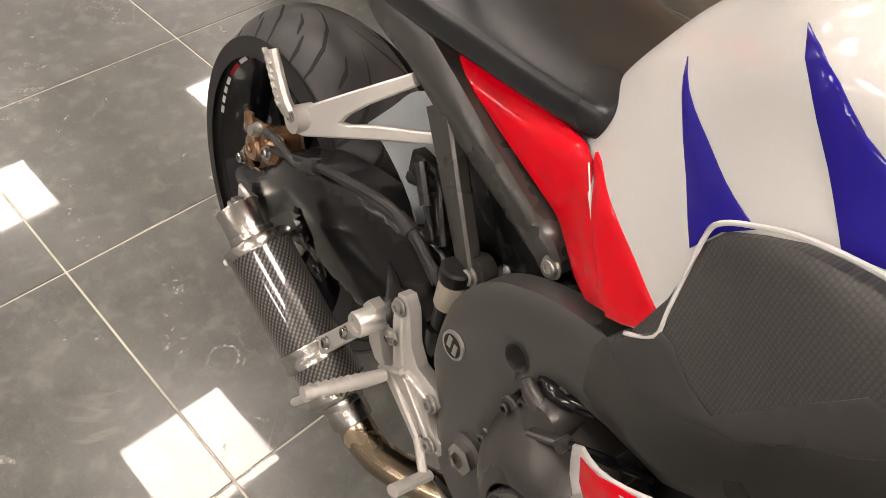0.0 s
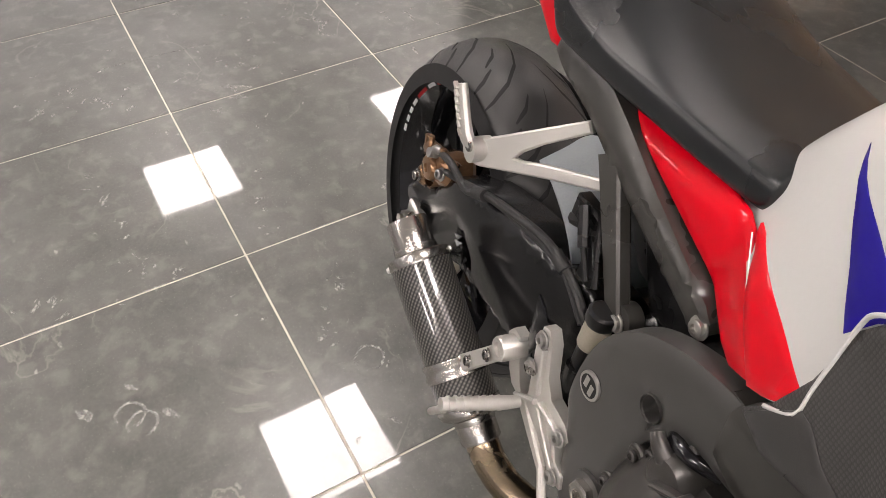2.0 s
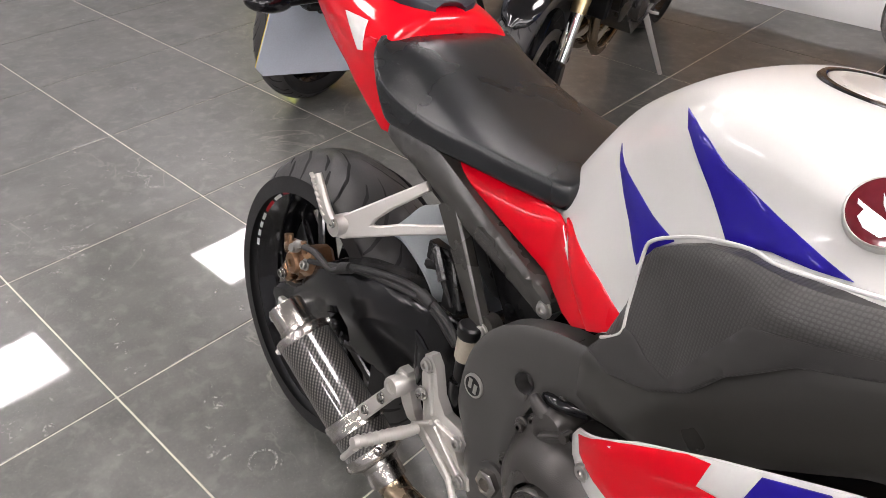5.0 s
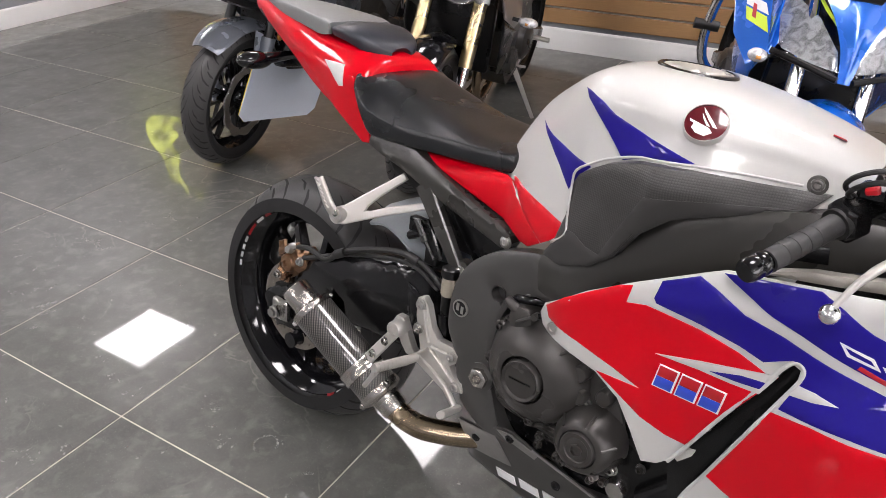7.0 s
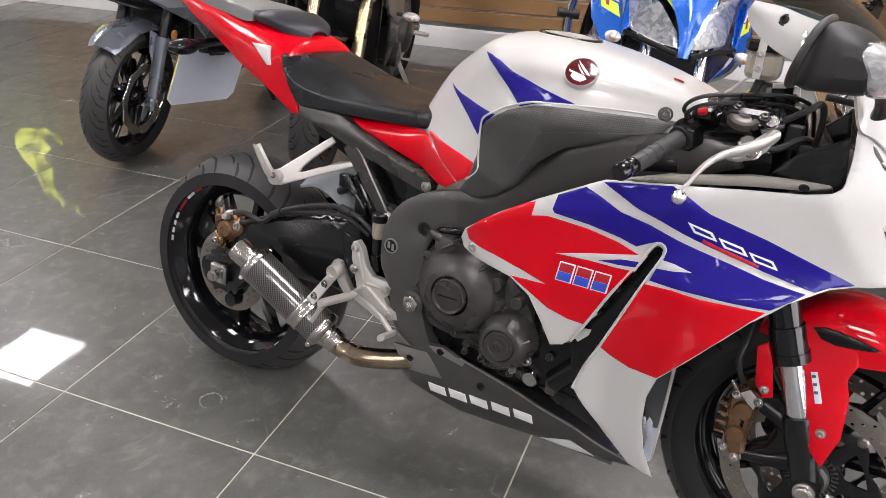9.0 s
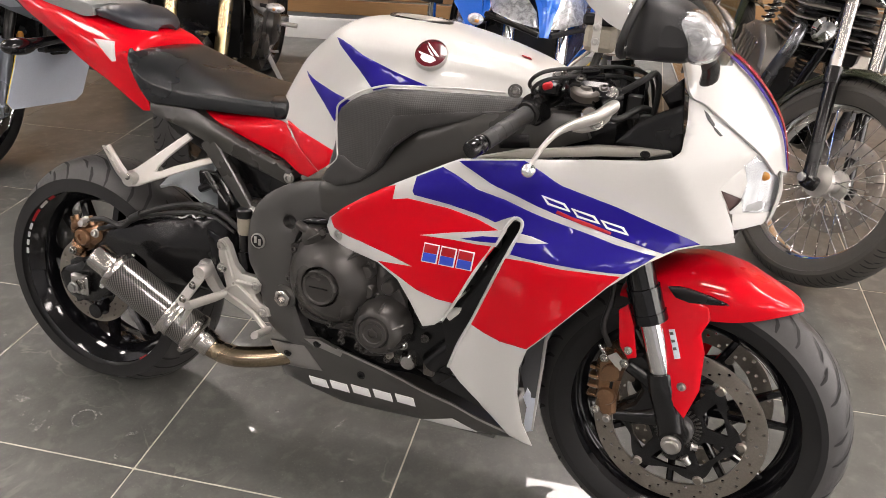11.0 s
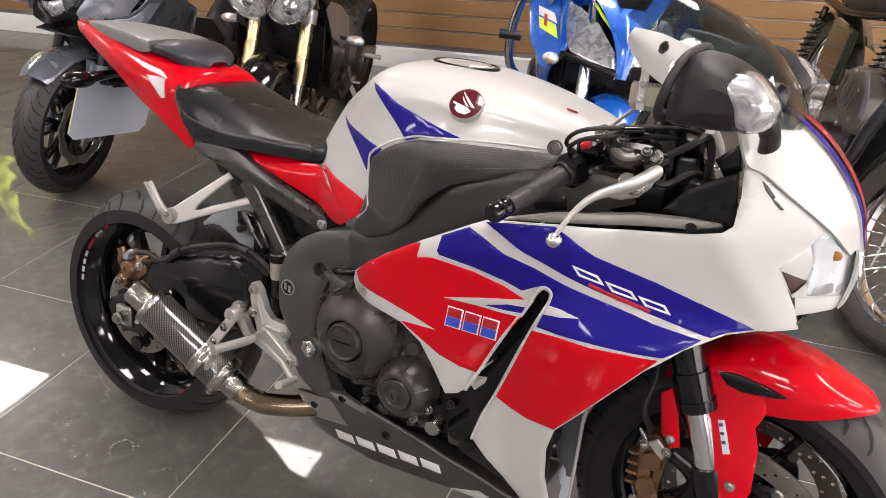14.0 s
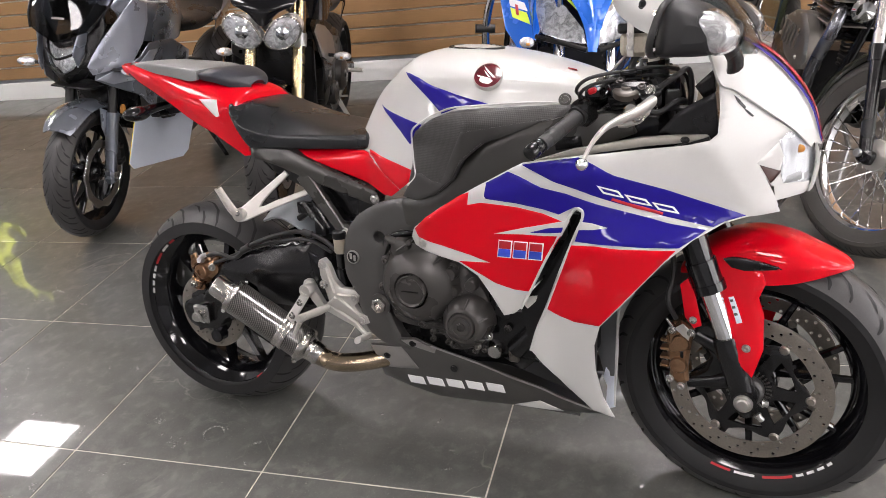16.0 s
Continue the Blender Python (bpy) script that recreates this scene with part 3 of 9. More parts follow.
for a, b in ((WIN_Y[0] + 0.06, -1.30), (-1.24, 0.84), (0.90, WIN_Y[1] - 0.06)):
    pn = part("pane", block((x1 + 0.1, (a + b) / 2, (WIN_Z[0] + WIN_Z[1]) / 2), (0.008, b - a, WIN_Z[1] - WIN_Z[0] - 0.1), 0.002), "pane", win)
    pn.visible_shadow = False
part("ceiling", block(((x0 + x1) / 2, (y0 + y1) / 2, CEILING + 0.06), (x1 - x0 + 0.4, y1 - y0 + 0.4, 0.1), 0.004), "ceiling", None,
     "white suspended ceiling of mineral tiles", "structure")


def ceiling_light(x, y):
    t = thing("ceiling_light", "square white lit ceiling panel in a thin frame", "ceiling light", pose(x, y, CEILING), "ceiling panels")
    part("frame", group_of(*[block((sx * 0.293, sy * 0.293, -0.004), (0.596 if sy else 0.012, 0.596 if sx else 0.012, 0.012), 0.002)
                             for sx, sy in ((1, 0), (-1, 0), (0, 1), (0, -1))]), "skirting", t)
    part("diffuser", block((0, 0, -0.001), (0.572, 0.572, 0.006), 0.002), "glow", t)
    return t


_first = None
for px in PANELS_X:
    for py in PANELS_Y:
        if _first is None:
            _first = ceiling_light(px, py)
        else:
            copy_thing(_first, pose(px, py, CEILING))


def wall_sign():
    """An unseen irregular lime glow on the corner wall, shaped for its floor reflection."""
    t = thing("wall_sign", "unseen glowing lime panel in the corner, added for its reflection in the floor", "sign", pose(x0 + 0.02, 0, 0))
    out = [(3.12, 1.04), (3.14, 1.00), (3.23, 0.98), (3.33, 1.02), (3.43, 1.05), (3.49, 1.10), (3.57, 1.17), (3.575, 1.27), (3.53, 1.23), (3.46, 1.13), (3.40, 1.16), (3.45, 1.25), (3.38, 1.28), (3.35, 1.33), (3.41, 1.42), (3.37, 1.57), (3.39, 1.68), (3.48, 1.81), (3.575, 1.86), (3.56, 1.96), (3.50, 1.88), (3.44, 1.79), (3.40, 1.85), (3.36, 1.71), (3.26, 1.64), (3.24, 1.52), (3.22, 1.38), (3.15, 1.25), (3.12, 1.15)]
    out = [(p.x, p.y) for p in curve([(a, b, 0) for a, b in out], 3, True)]
    part("backing", plate(out, -0.016, 0.0, 0.003).move(pose(0, 0, 0, 0, 0, 90)), "frame_grey", t)
    part("lit_face", plate(shrink(out, 0.004), -0.022, -0.0165, 0.002).move(pose(0, 0, 0, 0, 0, 90)), "limeglow", t)


# uneven emission gives the ragged lime reflection on the tiles
M["limeglow"], _nt, _p = principled("lime_reflection_glow")
_p.inputs["Base Color"].default_value = (0.5, 0.6, 0.05, 1)
_p.inputs["Emission Color"].default_value = (0.72, 0.80, 0.10, 1)
_nt.links.new(ramp(_nt, vary(_nt, 9.0, 5), 0.36, 0.58, 0.6, 5.0), _p.inputs["Emission Strength"])
wall_sign()

# ---------- wheels, shared by all the motorcycles ----------
def tyre_geo(R, W, r_rim, n=72):
    """Carcass and tread of a tyre round the y axis."""
    prof_side, prof_tread = [], []
    for k in range(13):
        a = radians(-62 + k * 124 / 12)
        prof_tread.append((R - W * 0.60 * (1 - math.cos(a)), W / 2 * math.sin(a) / math.sin(radians(62)) * 0.985))
    edge = prof_tread[-1]
    side = [edge, (edge[0] - 0.012, W * 0.502), (r_rim + 0.030, W * 0.485), (r_rim + 0.012, W * 0.44), (r_rim - 0.002, W * 0.40), (r_rim - 0.010, W * 0.36)]
    left = lathe(side, n)
    right = lathe([(r, -y) for r, y in side], n)
    return group_of(left, right), lathe(prof_tread, n)


def tread_grooves(R, W, count=22, width=0.0032):
    """Curved cuts across the tread, in mirrored pairs, with a thin middle line of longer cuts."""
    g = Geo()

    def on(a, s, lift=0.0005):
        ang = radians(62) * s
        r = R - W * 0.60 * (1 - math.cos(ang)) + lift
        y = W / 2 * math.sin(ang) / math.sin(radians(62)) * 0.985
        return Vector((r * math.sin(a), y, r * math.cos(a)))

    for k in range(count):
        a0 = TAU * k / count
        for sgn in (1, -1):
            off = 0 if sgn > 0 else TAU / count / 2
            for path in ([(0.00, 0.04), (0.10, 0.09), (0.24, 0.22), (0.36, 0.45), (0.42, 0.72), (0.43, 0.86)], [(0.20, 0.52), (0.25, 0.70), (0.27, 0.90)], [(0.02, 0.28), (0.10, 0.38), (0.16, 0.56)]):
                pts = [(a0 + off + da * (14 / count), sgn * s) for da, s in path]
                fine = []
                for (p, q), (u, v) in zip(pts, pts[1:]):
                    fine += [(p + (u - p) * j / 4, q + (v - q) * j / 4) for j in range(4)]
                fine.append(pts[-1])
                v, f = [], []
                for i, (a, s) in enumerate(fine):
                    w = width * (0.35 + 0.65 * math.sin(math.pi * min(1, (i + 0.6) / len(fine)))) / R
                    v += [on(a - w, s), on(a + w, s)]
                f = [(2 * i, 2 * i + 1, 2 * i + 3, 2 * i + 2) for i in range(len(fine) - 1)]
                g.add(v, f)
    return g


def rim_geo(r, w, lip=0.012):
    """Barrel and lips of a cast rim round the y axis."""
    h = w / 2
    prof = [(r + 0.004, -h), (r + 0.006, -h + 0.004), (r - lip, -h + 0.012), (r - lip - 0.012, -h + 0.03), (r - lip - 0.020, 0), (r - lip - 0.012, h - 0.03),
            (r - lip, h - 0.012), (r + 0.006, h - 0.004), (r + 0.004, h), (r - 0.004, h), (r - lip - 0.006, h - 0.012), (r - lip - 0.022, h - 0.03), (r - lip - 0.030, 0),
            (r - lip - 0.022, -h + 0.03), (r - lip - 0.006, -h + 0.012), (r - 0.004, -h)]
    return lathe(prof, 72, True)


def rim_marks(r, y, spans, w=0.008):
    """Arc-shaped stickers on the rim's lip; spans of degrees, clockwise from the top."""
    g = Geo()
    for a, b in spans:
        k = max(2, int(abs(b - a) / 3) + 1)
        v = []
        for i in range(k + 1):
            t = radians(a + (b - a) * i / k)
            for q, dy in ((r - w / 2, 0.0018), (r + w / 2, -0.0006)):
                v.append((q * math.sin(t), y + dy, q * math.cos(t)))
        g.add(v, [(2 * i, 2 * i + 1, 2 * i + 3, 2 * i + 2) for i in range(k)])
    return g


def spokes(n, r0, r1, y0, y1, w0, w1, t, twist=0.0, start=0.0, fork=0.0):
    g = Geo()
    for k in range(n):
        a = TAU * k / n + start
        for d in ((-fork, fork) if fork else (0.0,)):
            b = a + twist + d
            g.join(bar((r0 * math.sin(a), y0, r0 * math.cos(a)), (r1 * math.sin(b), y1, r1 * math.cos(b)), w0, w1, t, t * 0.8, 0.003, (0, 1, 0)))
    return g


def drilled_ring(r0, r1, y, thick, rows, hole=0.0035, n=60, wave=0.0):
    """A brake disc with rows of (radius, count, offset) holes."""
    out = [((r1 + wave * math.cos(10 * TAU * i / 120)) * math.sin(TAU * i / 120), (r1 + wave * math.cos(10 * TAU * i / 120)) * math.cos(TAU * i / 120)) for i in range(120)]
    holes = [[(r0 * math.sin(-TAU * i / n), r0 * math.cos(TAU * i / n)) for i in range(n)]]
    for r, c, o in rows:
        for k in range(c):
            a = TAU * (k + o) / c
            holes.append(ring2d(hole, 8, r * math.sin(a), r * math.cos(a)))
    return sheet(out, lambda x, z: y, thick, 0.03, holes, 0.0004)


# ---------- the red, white and blue sports motorcycle ----------
BIKE = pose(0.385, 0.308, 0.0, 0, 0, -8) @ pose(0, 0, 0, -11.5)
bike = thing("motorcycle", "red, white and blue sports motorcycle leaning on its side stand", "motorcycle", BIKE)


def both(name, g, mat, parent=bike, label=""):
    """The same part on the right and, mirrored, on the left."""
    return part(name, g, mat, parent, label), part(name, g.mirrored(), mat, parent, label)


# rear wheel
RX, RZ = 0.008, 0.303
AT_REAR = pose(RX, 0, RZ)
rear_wheel = part("rear_wheel", rim_geo(0.231, 0.152).move(AT_REAR), "gloss", bike, "gloss black cast rear wheel with thin spokes")
part("hub", lathe([(0.018, -0.07), (0.040, -0.06), (0.050, -0.03), (0.050, 0.04), (0.040, 0.06), (0.018, 0.07)], 32).move(AT_REAR), "gloss", rear_wheel)
for k in range(6):
    for f in (-0.22, 0.22):
        part("spoke", spokes(1, 0.045, 0.203, -0.02, -0.006, 0.040, 0.022, 0.026, 0.10 + f, 0.25 + TAU * k / 6).move(AT_REAR), "gloss", rear_wheel)
_s, _t = tyre_geo(0.302, 0.19, 0.231)
part("tyre", [(_s.move(AT_REAR), "tyre"), (_t.move(AT_REAR), "tread"), (tread_grooves(0.302, 0.19, 14, 0.0052).move(AT_REAR), "groove")], None, rear_wheel, "wide black sport tyre")
for spans, mt in (([(-84, -80), (-78, -74), (-72, -68), (-66, -61), (-46, -38), (134, 140)], "marks_w"), ([(-59, -48), (-36, -30), (124, 132), (142, 149)], "marks_r")):
    for sp in spans:
        part("rim_sticker", rim_marks(0.2285, -0.0778, [sp], 0.0062).move(AT_REAR), mt, rear_wheel)
part("brake_disc", drilled_ring(0.070, 0.110, -0.088, 0.005, [(0.080, 14, 0), (0.090, 14, 0.33), (0.100, 14, 0.66)], 0.0036).move(AT_REAR), "disc", rear_wheel, "drilled steel rear brake disc")
for k in range(5):
    part("carrier_arm", spokes(1, 0.03, 0.078, -0.086, -0.086, 0.022, 0.014, 0.006, 0.0, TAU * k / 5).move(AT_REAR), "gloss", rear_wheel)

# swingarm, axle and adjuster
_arm = [(-0.055, 0.335), (0.02, 0.372), (0.09, 0.455), (0.17, 0.505), (0.27, 0.535), (0.38, 0.552), (0.47, 0.556), (0.53, 0.52), (0.56, 0.44), (0.55, 0.385), (0.46, 0.372), (0.30, 0.372), (0.18, 0.345), (0.06, 0.272), (-0.02, 0.262), (-0.055, 0.285)]
_arm = [(p.x, p.y) for p in curve([(x, z, 0) for x, z in _arm], 3, True)]


def arm_depth(x, z):
    u = max(0.0, min(1.0, (x - 0.02) / 0.5))
    body = 0.030 * math.sin(u * math.pi) * math.exp(-((z - 0.45 - 0.06 * (x - 0.25)) / 0.085) ** 2)
    rib = 0.003 * math.exp(-((z - 0.47 - 0.10 * (x - 0.25)) / 0.018) ** 2) * math.sin(u * math.pi)
    scoop = 0.008 * math.exp(-((x - 0.36) / 0.05) ** 2 - ((z - 0.43) / 0.035) ** 2)
    return -0.128 - body - 0.3 * rib + scoop + 0.02 * max(0.0, (x - 0.36) / 0.2)


swing = part("swingarm", sheet(_arm, arm_depth, 0.055, 0.014, [ring2d(0.027, 24, 0.205, 0.405)], 0.012), "arm", bike, "black cast swingarm")
part("swingarm", sheet(_arm, arm_depth, 0.055, 0.04, (), 0.012).mirrored(), "arm", bike, "black cast swingarm")
part("cross_brace", group_of(tube([(0.46, -0.12, 0.50), (0.46, 0.12, 0.50)], 0.045, 14, 1), tube([(0.30, -0.11, 0.50), (0.38, 0.0, 0.52), (0.30, 0.11, 0.50)], 0.03, 12)), "black", swing)
part("axle_block", group_of(block((RX + 0.012, -0.140, RZ + 0.012), (0.052, 0.016, 0.050), 0.005)), "bolt", swing, "steel axle adjuster block")
part("axle_nut", group_of(lathe([(0.020, 0), (0.020, -0.004), (0.016, -0.005), (0.016, -0.018), (0.011, -0.020), (0.011, -0.026), (0.0001, -0.026)], 6).move(pose(RX + 0.012, -0.146, RZ + 0.012)),
                          lathe([(0.021, 0), (0.021, -0.003), (0.012, -0.003)], 24).move(pose(RX + 0.012, -0.146, RZ + 0.012))), "bolt", swing)
part("stand_bobbin", lathe([(0.006, 0), (0.018, -0.002), (0.018, -0.006), (0.010, -0.008), (0.010, -0.022), (0.018, -0.024), (0.018, -0.030), (0.0001, -0.031)], 20).move(pose(0.075, -0.128, 0.262)), "gloss", swing)
part("brake_hanger", sheet([(-0.03, 0.36), (0.03, 0.395), (0.11, 0.44), (0.10, 0.40), (0.05, 0.34), (0.02, 0.27), (-0.02, 0.25), (-0.035, 0.30)], lambda x, z: -0.120, 0.012, 0.03), "black", swing)

# rear brake caliper and hose
cal = part("rear_caliper", group_of(block((0.055, -0.118, 0.445), (0.085, 0.060, 0.050), 0.012).move(Matrix.Translation((0.055, 0, 0.445)) @ pose(0, 0, 0, 0, -28) @ Matrix.Translation((-0.055, 0, -0.445))),
                                    lathe([(0.024, -0.030), (0.026, -0.026), (0.026, 0.03), (0.0001, 0.03)], 20).move(pose(0.043, -0.118, 0.432)),
                                    tube([(0.02, -0.13, 0.46), (0.10, -0.13, 0.475)], 0.010, 8, 1), block((0.015, -0.120, 0.405), (0.040, 0.040, 0.045), 0.01)),
           "copper", bike, "bronze rear brake caliper")
part("piston_boss", group_of(lathe([(0.021, 0.012), (0.021, -0.006), (0.018, -0.010), (0.008, -0.011), (0.007, -0.007), (0.0001, -0.007)], 22).move(pose(0.050, -0.147, 0.446)), ball((0.020, -0.140, 0.408), (0.018, 0.014, 0.020)), tube([(0.018, -0.142, 0.452), (0.030, -0.148, 0.474), (0.062, -0.148, 0.486)], [0.008, 0.010, 0.009], 10, 4)), "copper", cal)
part("bolt", bolt((0.020, -0.152, 0.408), 0.008, (0, -1, 0), 0.008), "bolt", cal)
part("bolt", bolt((0.090, -0.150, 0.462), 0.008, (0, -1, 0.2), 0.008), "bolt", cal)
part("banjo", group_of(tube([(0.060, -0.150, 0.480), (0.060, -0.164, 0.484)], 0.0085, 6, 1), tube([(0.060, -0.154, 0.481), (0.066, -0.154, 0.492), (0.082, -0.154, 0.498)], [0.010, 0.008, 0.006], 10, 3)), "bolt", cal, "steel hose union")
for c in ((0.045, -0.155, 0.478), (0.030, -0.152, 0.470), (0.085, -0.152, 0.482)):
    part("bleed_nipple", tube([c, (c[0] - 0.004, c[1], c[2] + 0.022)], 0.0055, 6, 1), "copper", cal)
part("brake_hose", group_of(tube([(0.06, -0.150, 0.487), (0.12, -0.155, 0.505), (0.17, -0.150, 0.495), (0.22, -0.155, 0.53), (0.30, -0.160, 0.565), (0.38, -0.155, 0.585), (0.44, -0.150, 0.575), (0.485, -0.145, 0.545)], 0.0060, 9, 5),
                            tube([(0.10, -0.15, 0.475), (0.14, -0.148, 0.49), (0.20, -0.145, 0.515), (0.29, -0.145, 0.545), (0.40, -0.14, 0.562), (0.47, -0.14, 0.535)], 0.005, 8, 5),
                            tube([(0.205, -0.156, 0.520), (0.235, -0.158, 0.537)], 0.0095, 10, 1), tube([(0.40, -0.155, 0.586), (0.425, -0.153, 0.580)], 0.009, 10, 1)), "hose", bike, "black rubber rear brake hose")

# inner mudguard
part("rear_mudguard", skin([[(0.21 + 0.02 * abs(s), 0.085 * s, 0.60 - 0.02 * abs(s)), (0.30, 0.11 * s, 0.640 - 0.04 * abs(s)), (0.37, 0.115 * s, 0.62 - 0.05 * abs(s)), (0.415, 0.11 * s, 0.55 - 0.05 * abs(s)), (0.43, 0.10 * s, 0.45)] for s in (-1, -0.5, 0, 0.5, 1)], 4, 4, 0.006),
     "hugger", bike, "pale grey inner mudguard")
part("clutch_bolt", bolt((0.375, -0.128, 0.555), 0.006), "bolt", bike)
part("seat_tray", sheet([(0.20, 0.785), (0.30, 0.79), (0.44, 0.72), (0.50, 0.60), (0.46, 0.60), (0.36, 0.68), (0.27, 0.72)], lambda x, z: -0.085, 0.17, 0.03, (), 0.006), "black", bike, "black under-seat tray")

# exhaust
MA, MB = Vector((0.182, -0.238, 0.453)), Vector((0.444, -0.191, 0.274))


def on_can(prof, n=48):
    """Turn (radius, distance along the silencer) round its axis."""
    g = lathe(prof, n).move(pose(0, 0, 0, 0, 0, -90))
    return along(g, MA, MB, (0, 1, 0))


exhaust = part("silencer", on_can([(0.0400, 0.048), (0.0425, 0.052), (0.0430, 0.062), (0.0430, 0.258), (0.0422, 0.264), (0.0400, 0.268)]), "carbon", bike, "carbon fibre silencer can")
_me = exhaust.data
_uv = _me.uv_layers.new(name="wrap")
_ax = (MB - MA).normalized()
_sd = _ax.cross(Vector((0, 1, 0))).normalized()
_up = _ax.cross(_sd)
for lp in _me.loops:
    q = _me.vertices[lp.vertex_index].co - MA
    ang = math.atan2(q.dot(_up), q.dot(_sd))
    _uv.data[lp.index].uv = (ang * 0.043, q.dot(_ax))
for pl in _me.polygons:      # close the seam of the wrap
    us = [_uv.data[i].uv for i in pl.loop_indices]
    if max(u.x for u in us) - min(u.x for u in us) > 0.15:
        for u in us:
            if u.x < 0:
                u.x += TAU * 0.043
part("tip_sleeve", on_can([(0.0262, 0.09), (0.0262, -0.004), (0.0280, -0.006), (0.0296, -0.003), (0.0296, 0.034), (0.0312, 0.036), (0.0312, 0.042), (0.0302, 0.046)]), "steel", exhaust, "brushed steel tip")
part("end_ring", on_can([(0.0295, 0.042), (0.0400, 0.044), (0.0440, 0.046), (0.0448, 0.048), (0.0448, 0.058), (0.0440, 0.060), (0.0410, 0.060)]), "steel", exhaust)
for k in range(4):
    a = radians(35 + 90 * k)
    c = MA + _ax * 0.053 + (_sd * math.cos(a) + _up * math.sin(a)) * 0.0452
    part("rivet", bolt(c, 0.0040, c - MA - _ax * 0.053, 0.004), "bolt", exhaust)
part("front_ring", on_can([(0.0410, 0.258), (0.0445, 0.260), (0.0450, 0.262), (0.0450, 0.272), (0.0430, 0.276), (0.0310, 0.282), (0.0290, 0.290), (0.0265, 0.292)]), "steel", exhaust)
part("joint_sleeve", on_can([(0.0262, 0.288), (0.0285, 0.290), (0.0285, 0.314), (0.0265, 0.317), (0.0230, 0.317)]), "steel", exhaust)
for k in range(3):
    a = radians(20 + 120 * k)
    c = MA + _ax * 0.268 + (_sd * math.cos(a) + _up * math.sin(a)) * 0.047
    part("spring_lug", block(tuple(c), (0.012, 0.010, 0.012), 0.003), "steel", exhaust)
part("mount_strap", on_can([(0.0432, 0.196), (0.0460, 0.197), (0.0464, 0.203), (0.0448, 0.206), (0.0448, 0.214), (0.0464, 0.217), (0.0460, 0.223), (0.0432, 0.224)]), "steel", exhaust, "steel mounting strap")
part("link_pipe", tube([tuple(MA + _ax * 0.300), tuple(MA + _ax * 0.325), (0.476, -0.188, 0.265), (0.512, -0.178, 0.262), (0.572, -0.148, 0.266), (0.64, -0.112, 0.280), (0.74, -0.10, 0.30)], 0.0235, 20, 6), "pipe", exhaust, "heat-tinted steel link pipe")

# rider's foot control
rearset = part("footrest_bracket", sheet([(0.456, 0.526), (0.468, 0.531), (0.481, 0.518), (0.496, 0.478), (0.514, 0.460), (0.548, 0.459), (0.563, 0.447), (0.557, 0.428), (0.546, 0.420), (0.558, 0.402), (0.578, 0.395),
                                          (0.583, 0.378), (0.563, 0.372), (0.522, 0.390), (0.498, 0.398), (0.478, 0.398), (0.455, 0.415), (0.440, 0.440), (0.425, 0.470), (0.408, 0.470), (0.400, 0.455), (0.418, 0.428), (0.440, 0.400), (0.470, 0.398), (0.474, 0.425), (0.464, 0.462), (0.456, 0.490)],
                                         lambda x, z: -0.182, 0.016, 0.02, (), 0.003), "alloy", bike, "bare alloy footrest bracket")
for c in ((0.468, -0.184, 0.517), (0.467, -0.184, 0.467), (0.552, -0.184, 0.442), (0.568, -0.184, 0.386)):
    part("bolt", bolt(c, 0.0085, (0, -1, 0), 0.006), "bolt", rearset)
for p, q in (((0.476, 0.510), (0.494, 0.448)), ((0.504, 0.444), (0.546, 0.443)), ((0.504, 0.436), (0.562, 0.394)), ((0.496, 0.436), (0.458, 0.404))):
    part("bracket_rib", bar((p[0], -0.184, p[1]), (q[0], -0.184, q[1]), 0.010, 0.007, 0.007, 0.005, 0.002, (0, 1, 0)), "alloy", rearset)
peg = part("footpeg", tube([(0.474, -0.190, 0.410), (0.471, -0.215, 0.411), (0.459, -0.290, 0.417)], [0.010, 0.0115, 0.0100], 12, 4, 0.8), "alloy", rearset, "knurled alloy footpeg")
for k in range(8):
    y = -0.214 - k * 0.0092
    part("knurl", tube([(0.471 - k * 0.0015, y, 0.411 + k * 0.0007), (0.4705 - k * 0.0015, y - 0.003, 0.411 + k * 0.0007)], 0.0116, 12, 1, 0.85), "alloy", peg)
part("feeler", tube([(0.459, -0.284, 0.408), (0.450, -0.284, 0.392), (0.433, -0.282, 0.365)], [0.007, 0.005, 0.005], 10, 3), "alloy", peg)
part("heel_guard", sheet([(0.424, 0.545), (0.440, 0.540), (0.456, 0.530), (0.454, 0.488), (0.445, 0.462), (0.434, 0.480)], lambda x, z: -0.178, 0.003, 0.02), "gloss", rearset, "gloss black heel guard")
part("silencer_mount", bar((0.372, -0.218, 0.366), (0.416, -0.192, 0.438), 0.024, 0.022, 0.006, 0.006, 0.002, (0.87, 0, -0.45)), "alloy", rearset, "alloy silencer hanger")
for c in ((0.384, -0.213, 0.386), (0.403, -0.202, 0.418)):
    part("bolt", bolt(c, 0.007, (-0.2, -0.97, 0.1), 0.005), "bolt", rearset)
part("mount_collar", lathe([(0.0001, -0.012), (0.009, -0.012), (0.0095, -0.016), (0.015, -0.016), (0.0165, -0.013), (0.0165, 0.02)], 24).move(pose(0.421, -0.188, 0.450)), "alloy", rearset)
pedal = part("brake_pedal", group_of(bar((0.470, -0.178, 0.405), (0.548, -0.184, 0.374), 0.022, 0.014, 0.010), bar((0.548, -0.184, 0.374), (0.588, -0.198, 0.352), 0.014, 0.012, 0.010)), "alloy", rearset, "alloy brake pedal")
part("pedal_tip", tube([(0.585, -0.190, 0.352), (0.586, -0.242, 0.361)], [0.010, 0.011], 10, 2, 0.7), "alloy", pedal)
